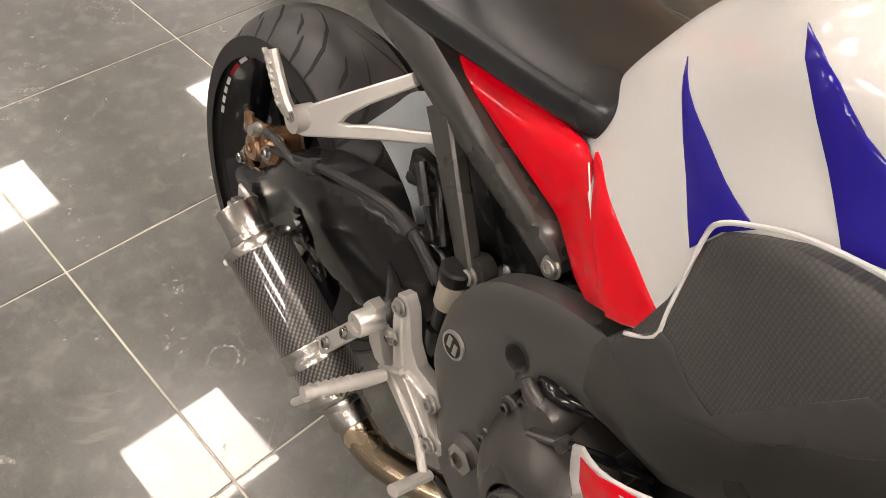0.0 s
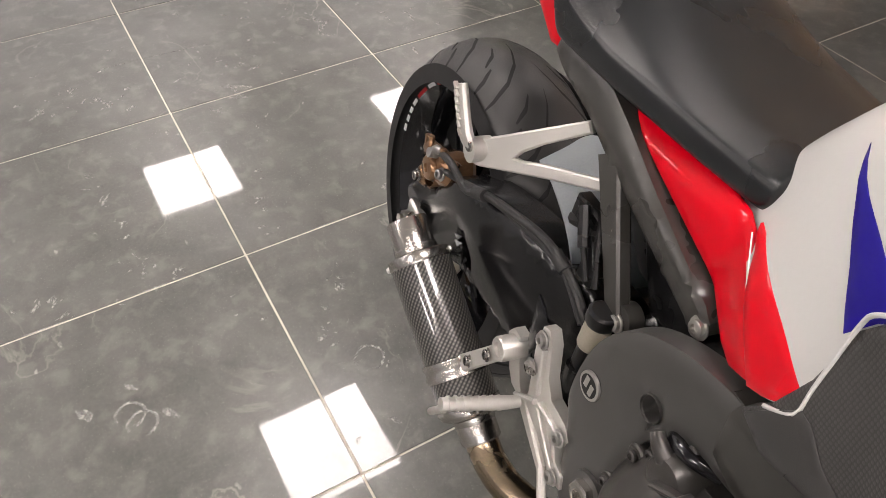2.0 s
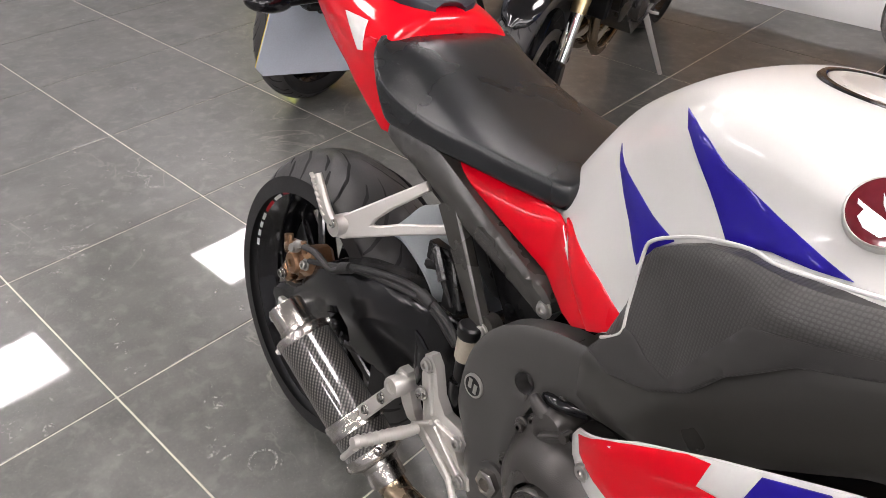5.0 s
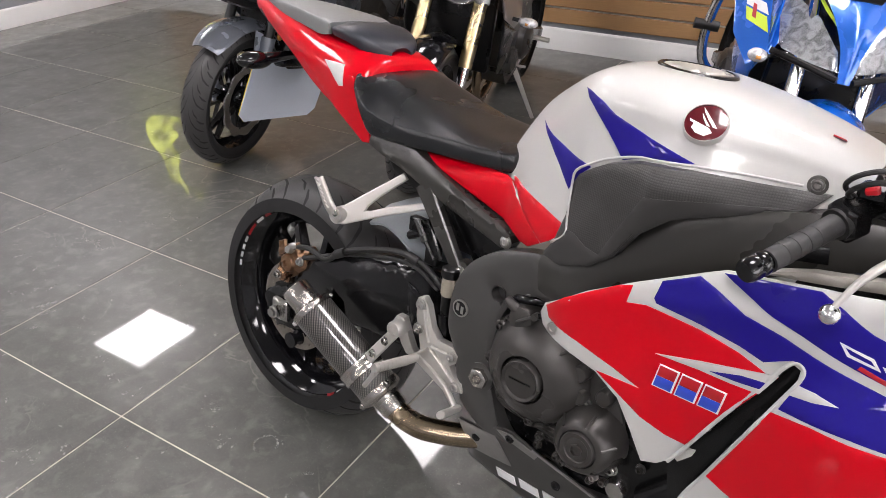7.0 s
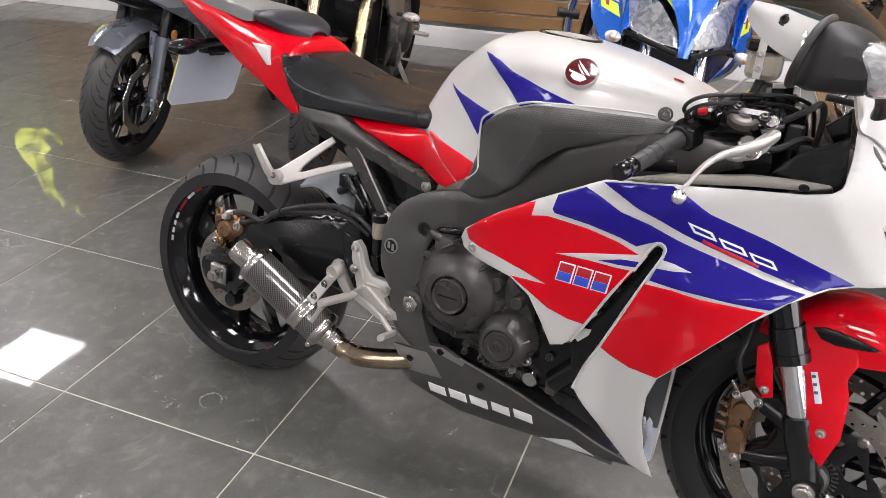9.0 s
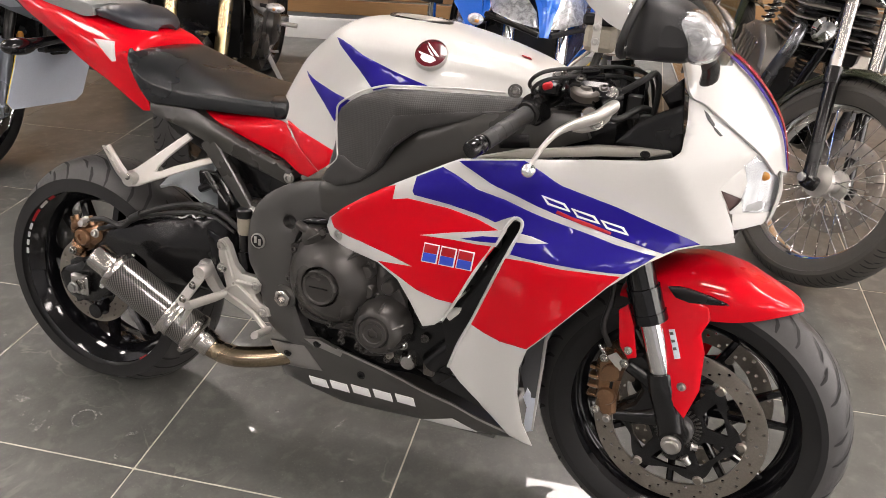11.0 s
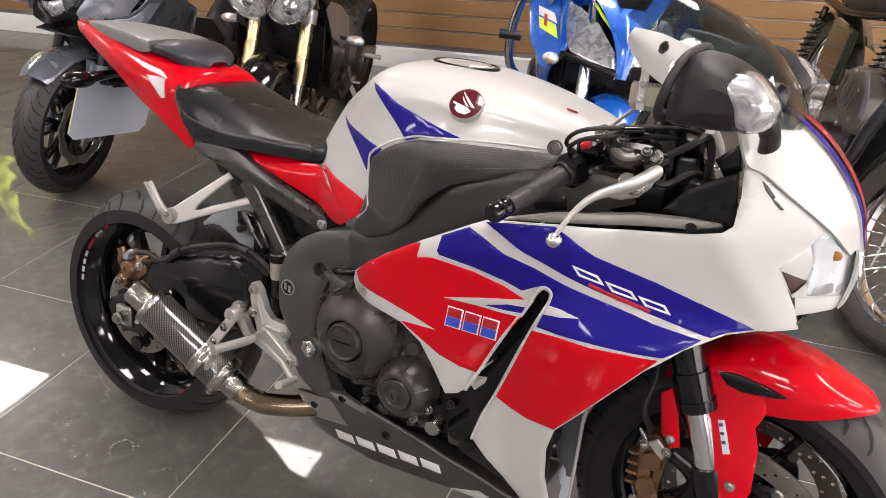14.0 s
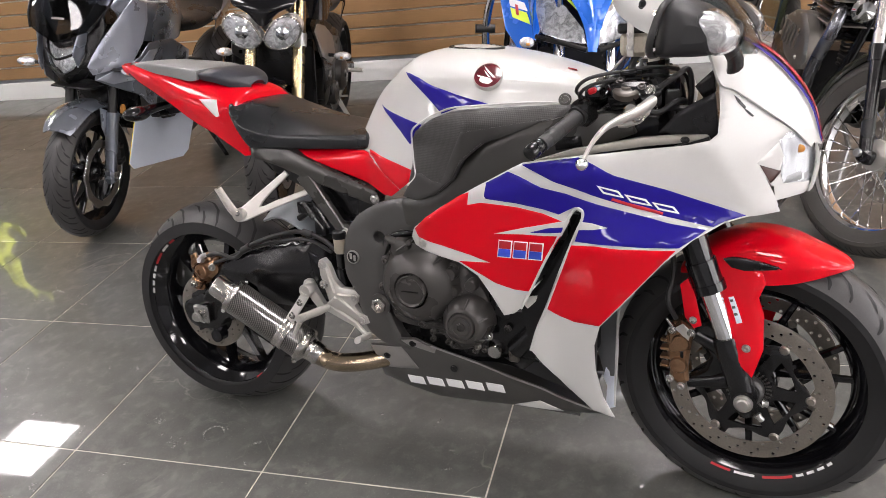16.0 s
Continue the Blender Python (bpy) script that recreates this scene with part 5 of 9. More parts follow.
engine = part("engine", group_of(sheet([(0.630, 0.600), (0.700, 0.640), (0.800, 0.650), (1.000, 0.640), (1.080, 0.560), (1.060, 0.400), (0.960, 0.300), (0.760, 0.310), (0.660, 0.350), (0.620, 0.450)], lambda x, z: -0.150 - 0.01 * math.sin(x * 40) * math.sin(z * 45), 0.29, 0.03, (), 0.012)),
              "black", bike, "dark cast engine casing")


def round_cover(c, prof, n=40):
    return lathe(prof, n).move(pose(*c))


clutch = part("clutch_cover", group_of(round_cover((0.728, -0.165, 0.495), [(0.100, 0.02), (0.099, -0.010), (0.096, -0.016), (0.091, -0.020), (0.086, -0.034), (0.080, -0.040), (0.066, -0.052), (0.050, -0.060), (0.042, -0.062), (0.040, -0.056)], 56)), "engine", engine, "round cast clutch cover with a stepped edge")
for k in range(9):
    a = radians(-20 + k * 40)
    c = (0.728 + 0.098 * math.sin(a), -0.172, 0.495 + 0.098 * math.cos(a))
    part("cover_boss", group_of(lathe([(0.012, 0.02), (0.012, -0.008), (0.010, -0.010), (0.0001, -0.010)], 16).move(pose(*c)), bolt((c[0], c[1] - 0.009, c[2]), 0.0065, (0, -1, 0), 0.006)), "engine", clutch)
part("cover_rib", bar((0.770, -0.205, 0.552), (0.795, -0.186, 0.572), 0.006, 0.010, 0.012), "engine", clutch)
part("clutch_cap", round_cover((0.728, -0.165, 0.495), [(0.037, -0.050), (0.037, -0.066), (0.0345, -0.070), (0.032, -0.069), (0.030, -0.067), (0.0001, -0.068)], 48), "engine", clutch)
part("cap_slot", block((0.728, -0.2335, 0.495), (0.042, 0.002, 0.003), 0.001), "black", clutch)
part("outer_casing", sheet([(p.x, p.y) for p in curve([(x, z, 0) for x, z in ((0.650, 0.560), (0.690, 0.590), (0.740, 0.592), (0.792, 0.568), (0.850, 0.530), (0.888, 0.470), (0.896, 0.413), (0.866, 0.358), (0.804, 0.342), (0.764, 0.378), (0.665, 0.392), (0.640, 0.453))], 4, True)],
                            lambda x, z: -0.176 - 0.004 * math.sin(x * 60) * math.sin(z * 50), 0.05, 0.016, (), 0.010), "engine", engine, "cast right engine casing")
CX, CY, CZ = 0.846, -0.160, 0.423
crank = part("crank_cover", round_cover((CX, CY, CZ), [(0.061, 0.02), (0.060, -0.022), (0.057, -0.036), (0.052, -0.047), (0.047, -0.055), (0.043, -0.060), (0.039, -0.063), (0.033, -0.064), (0.032, -0.060)], 56), "engine", engine, "round cast crank cover with a stepped edge")
for k in range(6):
    a = radians(10 + k * 60)
    part("cover_notch", bar((CX + 0.041 * math.sin(a), -0.221, CZ + 0.041 * math.cos(a)), (CX + 0.056 * math.sin(a), -0.200, CZ + 0.056 * math.cos(a)), 0.004, 0.007, 0.005, 0.005, 0.0015, (0, 1, 0)), "engine", crank)
part("crank_cap", round_cover((CX, CY, CZ), [(0.0308, -0.054), (0.0308, -0.066), (0.029, -0.069), (0.022, -0.0685), (0.020, -0.0665), (0.018, -0.067), (0.0001, -0.0675)]), "engine", crank)
part("cap_hex", round_cover((CX, -0.2335, CZ), [(0.0115, 0.006), (0.0115, 0.003), (0.0092, 0.002), (0.0080, 0.006), (0.0001, 0.006)], 6), "engine", crank)
act = part("clutch_actuator", group_of(lathe([(0.027, 0.03), (0.026, -0.010), (0.022, -0.018), (0.012, -0.022), (0.0001, -0.022)], 28).move(pose(0.690, -0.180, 0.580)), tube([(0.690, -0.188, 0.588), (0.668, -0.192, 0.598), (0.655, -0.190, 0.604)], [0.012, 0.009, 0.007], 10, 3)), "engine", engine, "cast clutch lifter with a short arm")
part("lifter_arm", group_of(bar((0.690, -0.206, 0.580), (0.722, -0.204, 0.602), 0.014, 0.010, 0.006, 0.005, 0.002, (0, 1, 0)), tube([(0.722, -0.198, 0.602), (0.722, -0.212, 0.602)], 0.006, 12, 1)), "engine", act)
part("cable_clamp", tube([(0.722, -0.204, 0.602), (0.748, -0.196, 0.612), (0.790, -0.176, 0.622)], 0.0045, 8, 4), "gloss", act)
for x, z, r in ((0.894, 0.393, 0.0085), (0.868, 0.363, 0.006)):
    part("bolt", bolt((x, -0.184, z), r, (0, -1, 0), 0.010), "bolt", engine)
for x, z in ((0.862, 0.353), (0.808, 0.358), (0.757, 0.366)):
    part("bolt", bolt((x, -0.184, z), 0.006, (0, -1, 0), 0.008), "engine", engine)
part("cable_connector", group_of(block((0.947, -0.168, 0.349), (0.022, 0.012, 0.038), 0.003), block((0.941, -0.176, 0.355), (0.006, 0.006, 0.018), 0.001)), "trim_dark", engine, "small plastic cable connector")
for x, z in ((0.810, 0.531), (0.815, 0.491), (0.858, 0.508)):
    part("casing_boss", lathe([(0.015, 0.01), (0.0145, -0.010), (0.012, -0.013), (0.0001, -0.013)], 18).move(pose(x, -0.182, z)), "engine", engine)
for k, (x, z) in enumerate(((0.672, 0.600), (0.688, 0.615), (0.655, 0.560), (0.700, 0.440), (0.716, 0.415), (0.762, 0.388), (0.800, 0.368), (0.880, 0.352), (0.935, 0.410))):
    part("bolt", bolt((x, -0.172 - (0.02 if k in (3, 4, 5, 6) else 0.0), z), 0.0065, (0, -1, 0), 0.008), "engine", engine)
part("oil_cap", round_cover((0.903, -0.160, 0.352), [(0.018, 0.01), (0.018, -0.016), (0.014, -0.022), (0.0001, -0.022)], 18), "bolt", engine)
for k in range(5):
    part("cast_mark", block((0.772, -0.1815, 0.412 - 0.008 * k), (0.030, 0.0015, 0.0035), 0.0005), "engine", engine)
part("coolant_pipe", tube([(1.075, -0.18, 0.570), (1.032, -0.194, 0.528), (0.998, -0.198, 0.493), (0.963, -0.198, 0.481), (0.925, -0.19, 0.485)], 0.016, 14, 5), "hose", engine, "black coolant hose")
part("hose_clamp", tube([(1.035, -0.193, 0.531), (1.015, -0.197, 0.510), (0.991, -0.199, 0.488)], 0.0185, 20, 3), "polished", engine, "polished alloy coolant stub")
part("clamp_ring", tube([(1.040, -0.192, 0.537), (1.034, -0.193, 0.530)], 0.0212, 20, 2), "steel", engine)
part("lower_engine", group_of(block((0.80, -0.06, 0.345), (0.36, 0.16, 0.10), 0.03), block((0.95, -0.10, 0.41), (0.16, 0.13, 0.18), 0.03), tube([(0.95, -0.17, 0.36), (1.02, -0.17, 0.44), (1.10, -0.16, 0.56)], 0.022, 12)), "black", engine)
part("wiring", group_of(tube([(0.652, -0.158, 0.596), (0.668, -0.178, 0.606), (0.690, -0.182, 0.612), (0.715, -0.165, 0.612)], 0.0075, 10), tube([(0.648, -0.155, 0.560), (0.655, -0.172, 0.585), (0.676, -0.178, 0.600)], 0.004, 6)), "gloss", engine)
part("frame", sheet([(0.530, 0.560), (0.560, 0.632), (0.640, 0.680), (0.790, 0.720), (0.900, 0.825), (1.180, 0.885), (1.200, 0.845), (0.980, 0.755), (0.740, 0.610), (0.640, 0.470), (0.690, 0.322), (0.575, 0.360)], lambda x, z: -0.18, 0.05, 0.06, (), 0.006).mirrored(), "frame", bike, "satin charcoal alloy frame spar")

# ---------- fairing ----------
def fair(x, z):
    """Depth of the right fairing panel."""
    u = x - 1.15
    w = 0.28 + 0.0875 * min(0.0, u) - 1.9 * max(0.0, u) ** 2
    flat = 0.28 + 0.0875 * min(0.0, u) - (0.344 + 1.25 * max(0.0, min(0.14, 0.84 - z))) * 0.5 * (u + math.sqrt(u * u + 0.003))
    g = max(0.0, min(1.0, (z - 0.64) / 0.08))
    w += g * g * (3 - 2 * g) * min(0.0, flat - w)
    crease = 0.661 + 0.42 * (x - 0.766) if x < 0.93 else 0.730 + 0.27 * (x - 0.93)
    fold = 0.0085 * math.exp(-abs(z - crease) / 0.034) * max(0.0, min(1.0, (1.30 - x) / 0.15))
    q = 0.64 - z
    tuck = 0.14 * (q + math.sqrt(q * q + 0.0016)) * max(0.0, min(1.0, (x - 0.86) / 0.2))
    return -(w + fold - tuck - 1.2 * max(0.0, z - 0.8) ** 2 - 5.5 * max(0.0, 0.81 - x) ** 2 - 3.0 * max(0.0, x - 1.45) ** 2)


_side = [(0.732, 0.618), (0.746, 0.643), (0.823, 0.700), (0.895, 0.742), (0.984, 0.790), (1.010, 0.803), (1.121, 0.821), (1.224, 0.831), (1.303, 0.836), (1.340, 0.843), (1.352, 0.853), (1.353, 0.895), (1.348, 0.938), (1.373, 0.924),
         (1.420, 0.888), (1.469, 0.845), (1.445, 0.820), (1.420, 0.792), (1.440, 0.748), (1.452, 0.722), (1.462, 0.691), (1.410, 0.691), (1.371, 0.683), (1.321, 0.658), (1.276, 0.619), (1.228, 0.561), (1.193, 0.517), (1.152, 0.466),
         (1.138, 0.416), (1.137, 0.354), (1.149, 0.283), (1.171, 0.229), (1.124, 0.240), (1.066, 0.295), (1.024, 0.351), (1.002, 0.388), (1.020, 0.446), (1.043, 0.499), (1.083, 0.599), (1.112, 0.670), (1.124, 0.700), (1.124, 0.713), (1.114, 0.717), (1.102, 0.707), (1.089, 0.681)]
_side2 = [(1.052, 0.614), (1.013, 0.533), (0.990, 0.491), (0.975, 0.477), (0.953, 0.470), (0.929, 0.516), (0.902, 0.558), (0.861, 0.584), (0.796, 0.596), (0.745, 0.604)]
fairing = part("side_fairing", sheet(_side + _side2, fair, 0.004, 0.014, (), 0.003), "white", bike, "glossy side fairing in white with red and blue graphics")
part("side_fairing", sheet(_side + _side2, fair, 0.004, 0.04, (), 0.003).mirrored(), "white", bike, "glossy side fairing in white with red and blue graphics")
RED1 = [(0.752, 0.644), (0.790, 0.677), (0.823, 0.699), (0.872, 0.730), (0.893, 0.738), (0.890, 0.712), (0.919, 0.719), (0.997, 0.715), (1.050, 0.706), (1.090, 0.693), (1.104, 0.696), (1.090, 0.671), (1.050, 0.604), (1.010, 0.533),
        (0.980, 0.535), (0.941, 0.546), (0.905, 0.566), (0.863, 0.588), (0.933, 0.591), (0.885, 0.605), (0.824, 0.618), (0.762, 0.628)]
BLUE_LOW = [(0.928, 0.734), (0.933, 0.760), (0.980, 0.785), (1.004, 0.777), (1.048, 0.759), (1.097, 0.749), (1.189, 0.719), (1.275, 0.691), (1.342, 0.675), (1.327, 0.664), (1.299, 0.647), (1.241, 0.651), (1.197, 0.654), (1.114, 0.657),
            (1.121, 0.679), (1.130, 0.701), (1.127, 0.719), (1.114, 0.724), (1.098, 0.716), (1.082, 0.707), (1.051, 0.715), (0.997, 0.723), (0.933, 0.728)]
BLUE_TOP = [(1.009, 0.800), (1.046, 0.807), (1.121, 0.819), (1.150, 0.806), (1.185, 0.785), (1.269, 0.755), (1.335, 0.726), (1.394, 0.700), (1.406, 0.694), (1.371, 0.687), (1.353, 0.679), (1.273, 0.702), (1.189, 0.732), (1.116, 0.759), (1.068, 0.774), (1.021, 0.794)]
RED2 = [(1.106, 0.648), (1.153, 0.651), (1.199, 0.647), (1.241, 0.646), (1.294, 0.642), (1.274, 0.620), (1.226, 0.562), (1.191, 0.518), (1.152, 0.470), (1.101, 0.471), (1.068, 0.481), (1.044, 0.495), (1.068, 0.564), (1.091, 0.612)]
part("red_graphic", decal(RED1, fair, 0.0014, 0.014), "red", fairing)
part("red_graphic", decal(RED2, fair, 0.0014, 0.014), "red", fairing)
part("blue_graphic", decal(BLUE_LOW, fair, 0.0024, 0.012), "blue", fairing)
part("blue_graphic", decal(BLUE_TOP, fair, 0.0024, 0.012), "blue", fairing)
part("white_spear", decal([(0.946, 0.656), (1.009, 0.674), (1.061, 0.687), (1.089, 0.694), (1.104, 0.697), (1.088, 0.665), (1.052, 0.662), (1.009, 0.661)], fair, 0.0032, 0.015), "white", fairing)
part("white_spear", decal([(1.126, 0.696), (1.147, 0.694), (1.175, 0.686), (1.147, 0.682), (1.119, 0.680)], fair, 0.0032, 0.015), "white", fairing)
part("blue_sliver", decal([(1.022, 0.666), (1.062, 0.679), (1.092, 0.683), (1.087, 0.672), (1.057, 0.668)], fair, 0.0040, 0.012), "blue", fairing)
part("slot_lip", tube([(x, fair(x, z) - 0.001, z) for x, z in ((0.991, 0.491), (1.013, 0.532), (1.053, 0.612), (1.090, 0.679), (1.106, 0.710), (1.118, 0.722), (1.128, 0.716), (1.127, 0.701), (1.114, 0.669), (1.084, 0.597), (1.044, 0.498), (1.021, 0.445), (1.003, 0.388))], 0.0028, 8, 4), "white", fairing)
part("bolt", bolt((0.776, fair(0.776, 0.617) - 0.001, 0.617), 0.008, (0, -1, 0), 0.004), "bolt", fairing)


def letters(boxes, slant, fun, lift):
    """Plain slanted bars (x, z, width, height) on a panel."""
    g = Geo()
    for x, z, w, h in boxes:
        g.join(decal([(x, z), (x + w, z), (x + w + slant * h, z + h), (x + slant * h, z + h)], fun, lift, 0.02))
    return g


def tilted(boxes, origin, deg, slant, fun, lift):
    c, s = math.cos(radians(deg)), math.sin(radians(deg))
    g = Geo()
    for x, z, w, h in boxes:
        q = [(x, z), (x + w, z), (x + w + slant * h, z + h), (x + slant * h, z + h)]
        g.join(decal([(origin[0] + c * a - s * b, origin[1] + s * a + c * b) for a, b in q], fun, lift, 0.02))
    return g


# team mark: two-tone blocks, plain shapes only
team = part("team_mark", tilted([(0.0, -0.002, 0.030, 0.038)], (0.949, 0.608), 1, 0.18, fair, 0.0022), "marks_w", fairing, "two-tone team mark as plain bars")
for k in range(3):
    if k:
        part("mark_rim", tilted([(0.033 * k, -0.002, 0.030, 0.038)], (0.949, 0.608), 1, 0.18, fair, 0.0022), "marks_w", team)
    part("mark_bar", tilted([(0.0022 + 0.033 * k, 0.0, 0.0257, 0.017)], (0.949, 0.608), 1, 0.18, fair, 0.0030), "marks_b", team)
    part("mark_bar", tilted([(0.0054 + 0.033 * k, 0.0175, 0.0257, 0.0165)], (0.949, 0.608), 1, 0.18, fair, 0.0030), "marks_r", team)
for x, z in ((1.1643, 0.7485), (1.2111, 0.7300), (1.2573, 0.7126)):
    bar_shape = [(x - 0.010, z + 0.019), (x + 0.027, z + 0.0075), (x + 0.037, z - 0.007), (x + 0.001, z + 0.003)]
    part("model_mark", sheet(bar_shape, lambda u, v: fair(u, v) - 0.0034, 0.0014, 0.006, [shrink(bar_shape, 0.0035)], 0.0003), "marks_w", fairing)
part("script_mark", decal([(1.181, 0.743), (1.205, 0.733), (1.234, 0.723), (1.267, 0.710), (1.266, 0.706), (1.222, 0.720), (1.179, 0.738)], fair, 0.0034, 0.012), "marks_r", fairing)

# nose
_crease = [(1.330, -0.200, 0.988), (1.348, -0.186, 0.940), (1.373, -0.166, 0.925), (1.420, -0.135, 0.889), (1.469, -0.084, 0.847), (1.502, -0.036, 0.806)]
_mid = [(1.318, -0.135, 1.018), (1.365, -0.118, 0.983), (1.405, -0.100, 0.950), (1.446, -0.076, 0.908), (1.482, -0.050, 0.866), (1.508, -0.022, 0.812)]
_ridge = [(1.335, 0.0, 1.030), (1.400, 0.0, 0.990), (1.440, 0.0, 0.959), (1.478, 0.0, 0.915), (1.503, 0.0, 0.868), (1.520, 0.0, 0.805)]


def flip(line):
    return [(x, -y, z) for x, y, z in line]


nose = part("nose_cowl", skin([_crease, _mid, _ridge, flip(_mid), flip(_crease)], 5, 5, 0.004), "white", bike, "white nose cowl with a red and blue centre stripe")


_nose_lines = [curve(list(q), 50) for q in zip(*[curve(r, 5) for r in (_crease, _mid, _ridge, flip(_mid), flip(_crease))])]


def stripe(s0, s1, lift):
    """A band along the nose between two places across it (0 to 4, the ridge at 2)."""
    rows = []
    for k in range(7):
        c = s0 + (s1 - s0) * k / 6
        rows.append([(q.x + lift, q.y - lift * (2 - c), q.z + lift) for q in [line[min(200, int(round(c * 50)))] for line in _nose_lines]])
    return skin(rows, 1, 1, 0.0008)


part("red_stripe", stripe(1.78, 2.22, 0.0058), "crimson", nose)
part("blue_stripe", stripe(1.57, 1.66, 0.0058), "blue", nose)
part("blue_stripe", stripe(2.34, 2.43, 0.0058), "blue", nose)
LAMP = [(1.421, 0.791), (1.446, 0.818), (1.470, 0.842), (1.504, 0.804), (1.517, 0.768), (1.512, 0.738), (1.446, 0.748)]
LENS = [(1.452, 0.855), (1.482, 0.831), (1.510, 0.802), (1.520, 0.765), (1.516, 0.736), (1.463, 0.746), (1.456, 0.772), (1.461, 0.798), (1.450, 0.830)]
INTAKE = [(1.421, 0.789), (1.459, 0.770), (1.454, 0.762), (1.442, 0.749)]
for s in (1, -1):
    def side(g):
        return g if s > 0 else g.mirrored()
    part("lamp_surround", side(sheet(shrink(LAMP, -0.003), lambda x, z: fair(x, z) + 0.0008, 0.003, 0.012, [LENS, INTAKE], 0.0008)), "white", bike, "white panel round the headlight")
    lamp = part("headlight", side(sheet(LENS, lambda x, z: fair(x, z) + 0.006 + 0.0025 * math.sin(x * 330) * (1 if z < 0.79 else 0.3), 0.003, 0.005)), "bowl", bike, "clear multi-reflector headlight")
    part("lens", side(sheet(LENS, lambda x, z: fair(x, z) + 0.0005, 0.002, 0.014, (), 0.0008)), "lens", lamp)
    part("lower_reflector", side(sheet([(1.468, 0.756), (1.480, 0.762), (1.506, 0.758), (1.502, 0.743), (1.466, 0.745)], lambda x, z: fair(x, z) + 0.0045 + 0.002 * math.sin(x * 300), 0.002, 0.006)), "silver", lamp)
    # flat amber ellipsoid stands for the orange reflection inside the lamp's top
    part("bulb", side(ball((1.486, fair(1.486, 0.806) + 0.004, 0.806), (0.010, 0.003, 0.008))), "amber", lamp)
    part("intake", side(sheet(INTAKE, lambda x, z: fair(x, z) + 0.005, 0.003, 0.012)), "intake", bike, "dark triangular air intake beside the lamp")
    c = sheet([(1.453, 0.714), (1.447, 0.747), (1.512, 0.739), (1.516, 0.726), (1.50, 0.716)], lambda x, z: fair(x, z) + 0.002, 0.004, 0.02)
    part("chin_lip", c if s > 0 else c.mirrored(), "white", bike)
    for vent in (((1.373, 0.919), (1.381, 0.912), (1.394, 0.896), (1.391, 0.893), (1.380, 0.905)), ((1.389, 0.896), (1.398, 0.889), (1.408, 0.879), (1.404, 0.878), (1.394, 0.888))):
        part("side_vent", side(sheet(list(vent), lambda x, z: fair(x, z) - 0.0012, 0.003, 0.012, (), 0.0005)), "black", bike)
part("nose_tip", skin([[(1.512, y * 0.030, 0.812), (1.521 - 0.006 * abs(y), y * 0.024, 0.775), (1.517 - 0.006 * abs(y), y * 0.024, 0.738), (1.512 - 0.006 * abs(y), y * 0.028, 0.718)] for y in (-1, -0.5, 0, 0.5, 1)], 4, 4, 0.003), "white", nose)
part("nose_underside", skin([[(1.46, y, 0.70), (1.510 - abs(y) * 0.3, y * 0.4, 0.718)] for y in (-0.10, -0.05, 0, 0.05, 0.10)], 4, 3, 0.004), "black", bike)

# inner dark panels that fill the fairing
part("inner_cowl", sheet([(1.245, 0.850), (1.278, 0.888), (1.310, 0.908), (1.342, 0.925), (1.352, 0.858), (1.347, 0.840), (1.299, 0.838)], lambda x, z: -0.180, 0.010, 0.012), "black", bike, "matt black cockpit trim")
part("inner_bracket", sheet([(1.303, 0.932), (1.334, 0.962), (1.341, 0.922), (1.320, 0.910)], lambda x, z: -0.150, 0.016, 0.012), "black", bike)
part("cockpit_floor", skin([[(1.08, y, 0.79), (1.18, y, 0.80), (1.26, y * 0.98, 0.815), (1.34, y * 0.9, 0.838)] for y in (-0.215, -0.11, 0, 0.11, 0.215)], 4, 4, 0.01), "black", bike)
part("cockpit_edge", sheet([(1.020, 0.800), (1.150, 0.822), (1.23, 0.832), (1.33, 0.838), (1.34, 0.850), (1.22, 0.847), (1.10, 0.826)], lambda x, z: fair(x, z) + 0.030, 0.02, 0.012), "trim", bike)
part("trim_bolt", bolt((1.300, -0.222, 0.846), 0.006, (0.1, -0.6, 0.8), 0.002), "black", bike)
dash = part("instrument_pod", block((1.345, 0.0, 1.018), (0.06, 0.20, 0.055), 0.015), "black", bike)
screen = part("windscreen", skin([[(1.355, -0.150, 0.985), (1.300, -0.165, 1.028), (1.22, -0.150, 1.075), (1.13, -0.105, 1.118)],
                                  [(1.385, -0.105, 0.985), (1.335, -0.115, 1.050), (1.25, -0.100, 1.110), (1.15, -0.070, 1.150)],
                                  [(1.405, -0.050, 0.980), (1.360, -0.055, 1.058), (1.27, -0.050, 1.125), (1.16, -0.035, 1.166)],
                                  [(1.412, 0.0, 0.978), (1.368, 0.0, 1.060), (1.275, 0.0, 1.130), (1.165, 0.0, 1.170)],
                                  [(1.405, 0.050, 0.980), (1.360, 0.055, 1.058), (1.27, 0.050, 1.125), (1.16, 0.035, 1.166)],
                                  [(1.385, 0.105, 0.985), (1.335, 0.115, 1.050), (1.25, 0.100, 1.110), (1.15, 0.070, 1.150)],
                                  [(1.355, 0.150, 0.985), (1.300, 0.165, 1.028), (1.22, 0.150, 1.075), (1.13, 0.105, 1.118)]], 6, 4, 0.003), "screen", bike, "smoked bubble windscreen")
for y in (-0.12, 0.12):
    part("screen_bolt", bolt((1.335, y * 1.05, 1.022), 0.006, (0.6, y * 3, 0.6), 0.004), "black", screen)

# belly pan
def belly_depth(x, z):
    return -(0.118 + 0.43 * (z - 0.2) - 0.06 * max(0.0, x - 1.0))


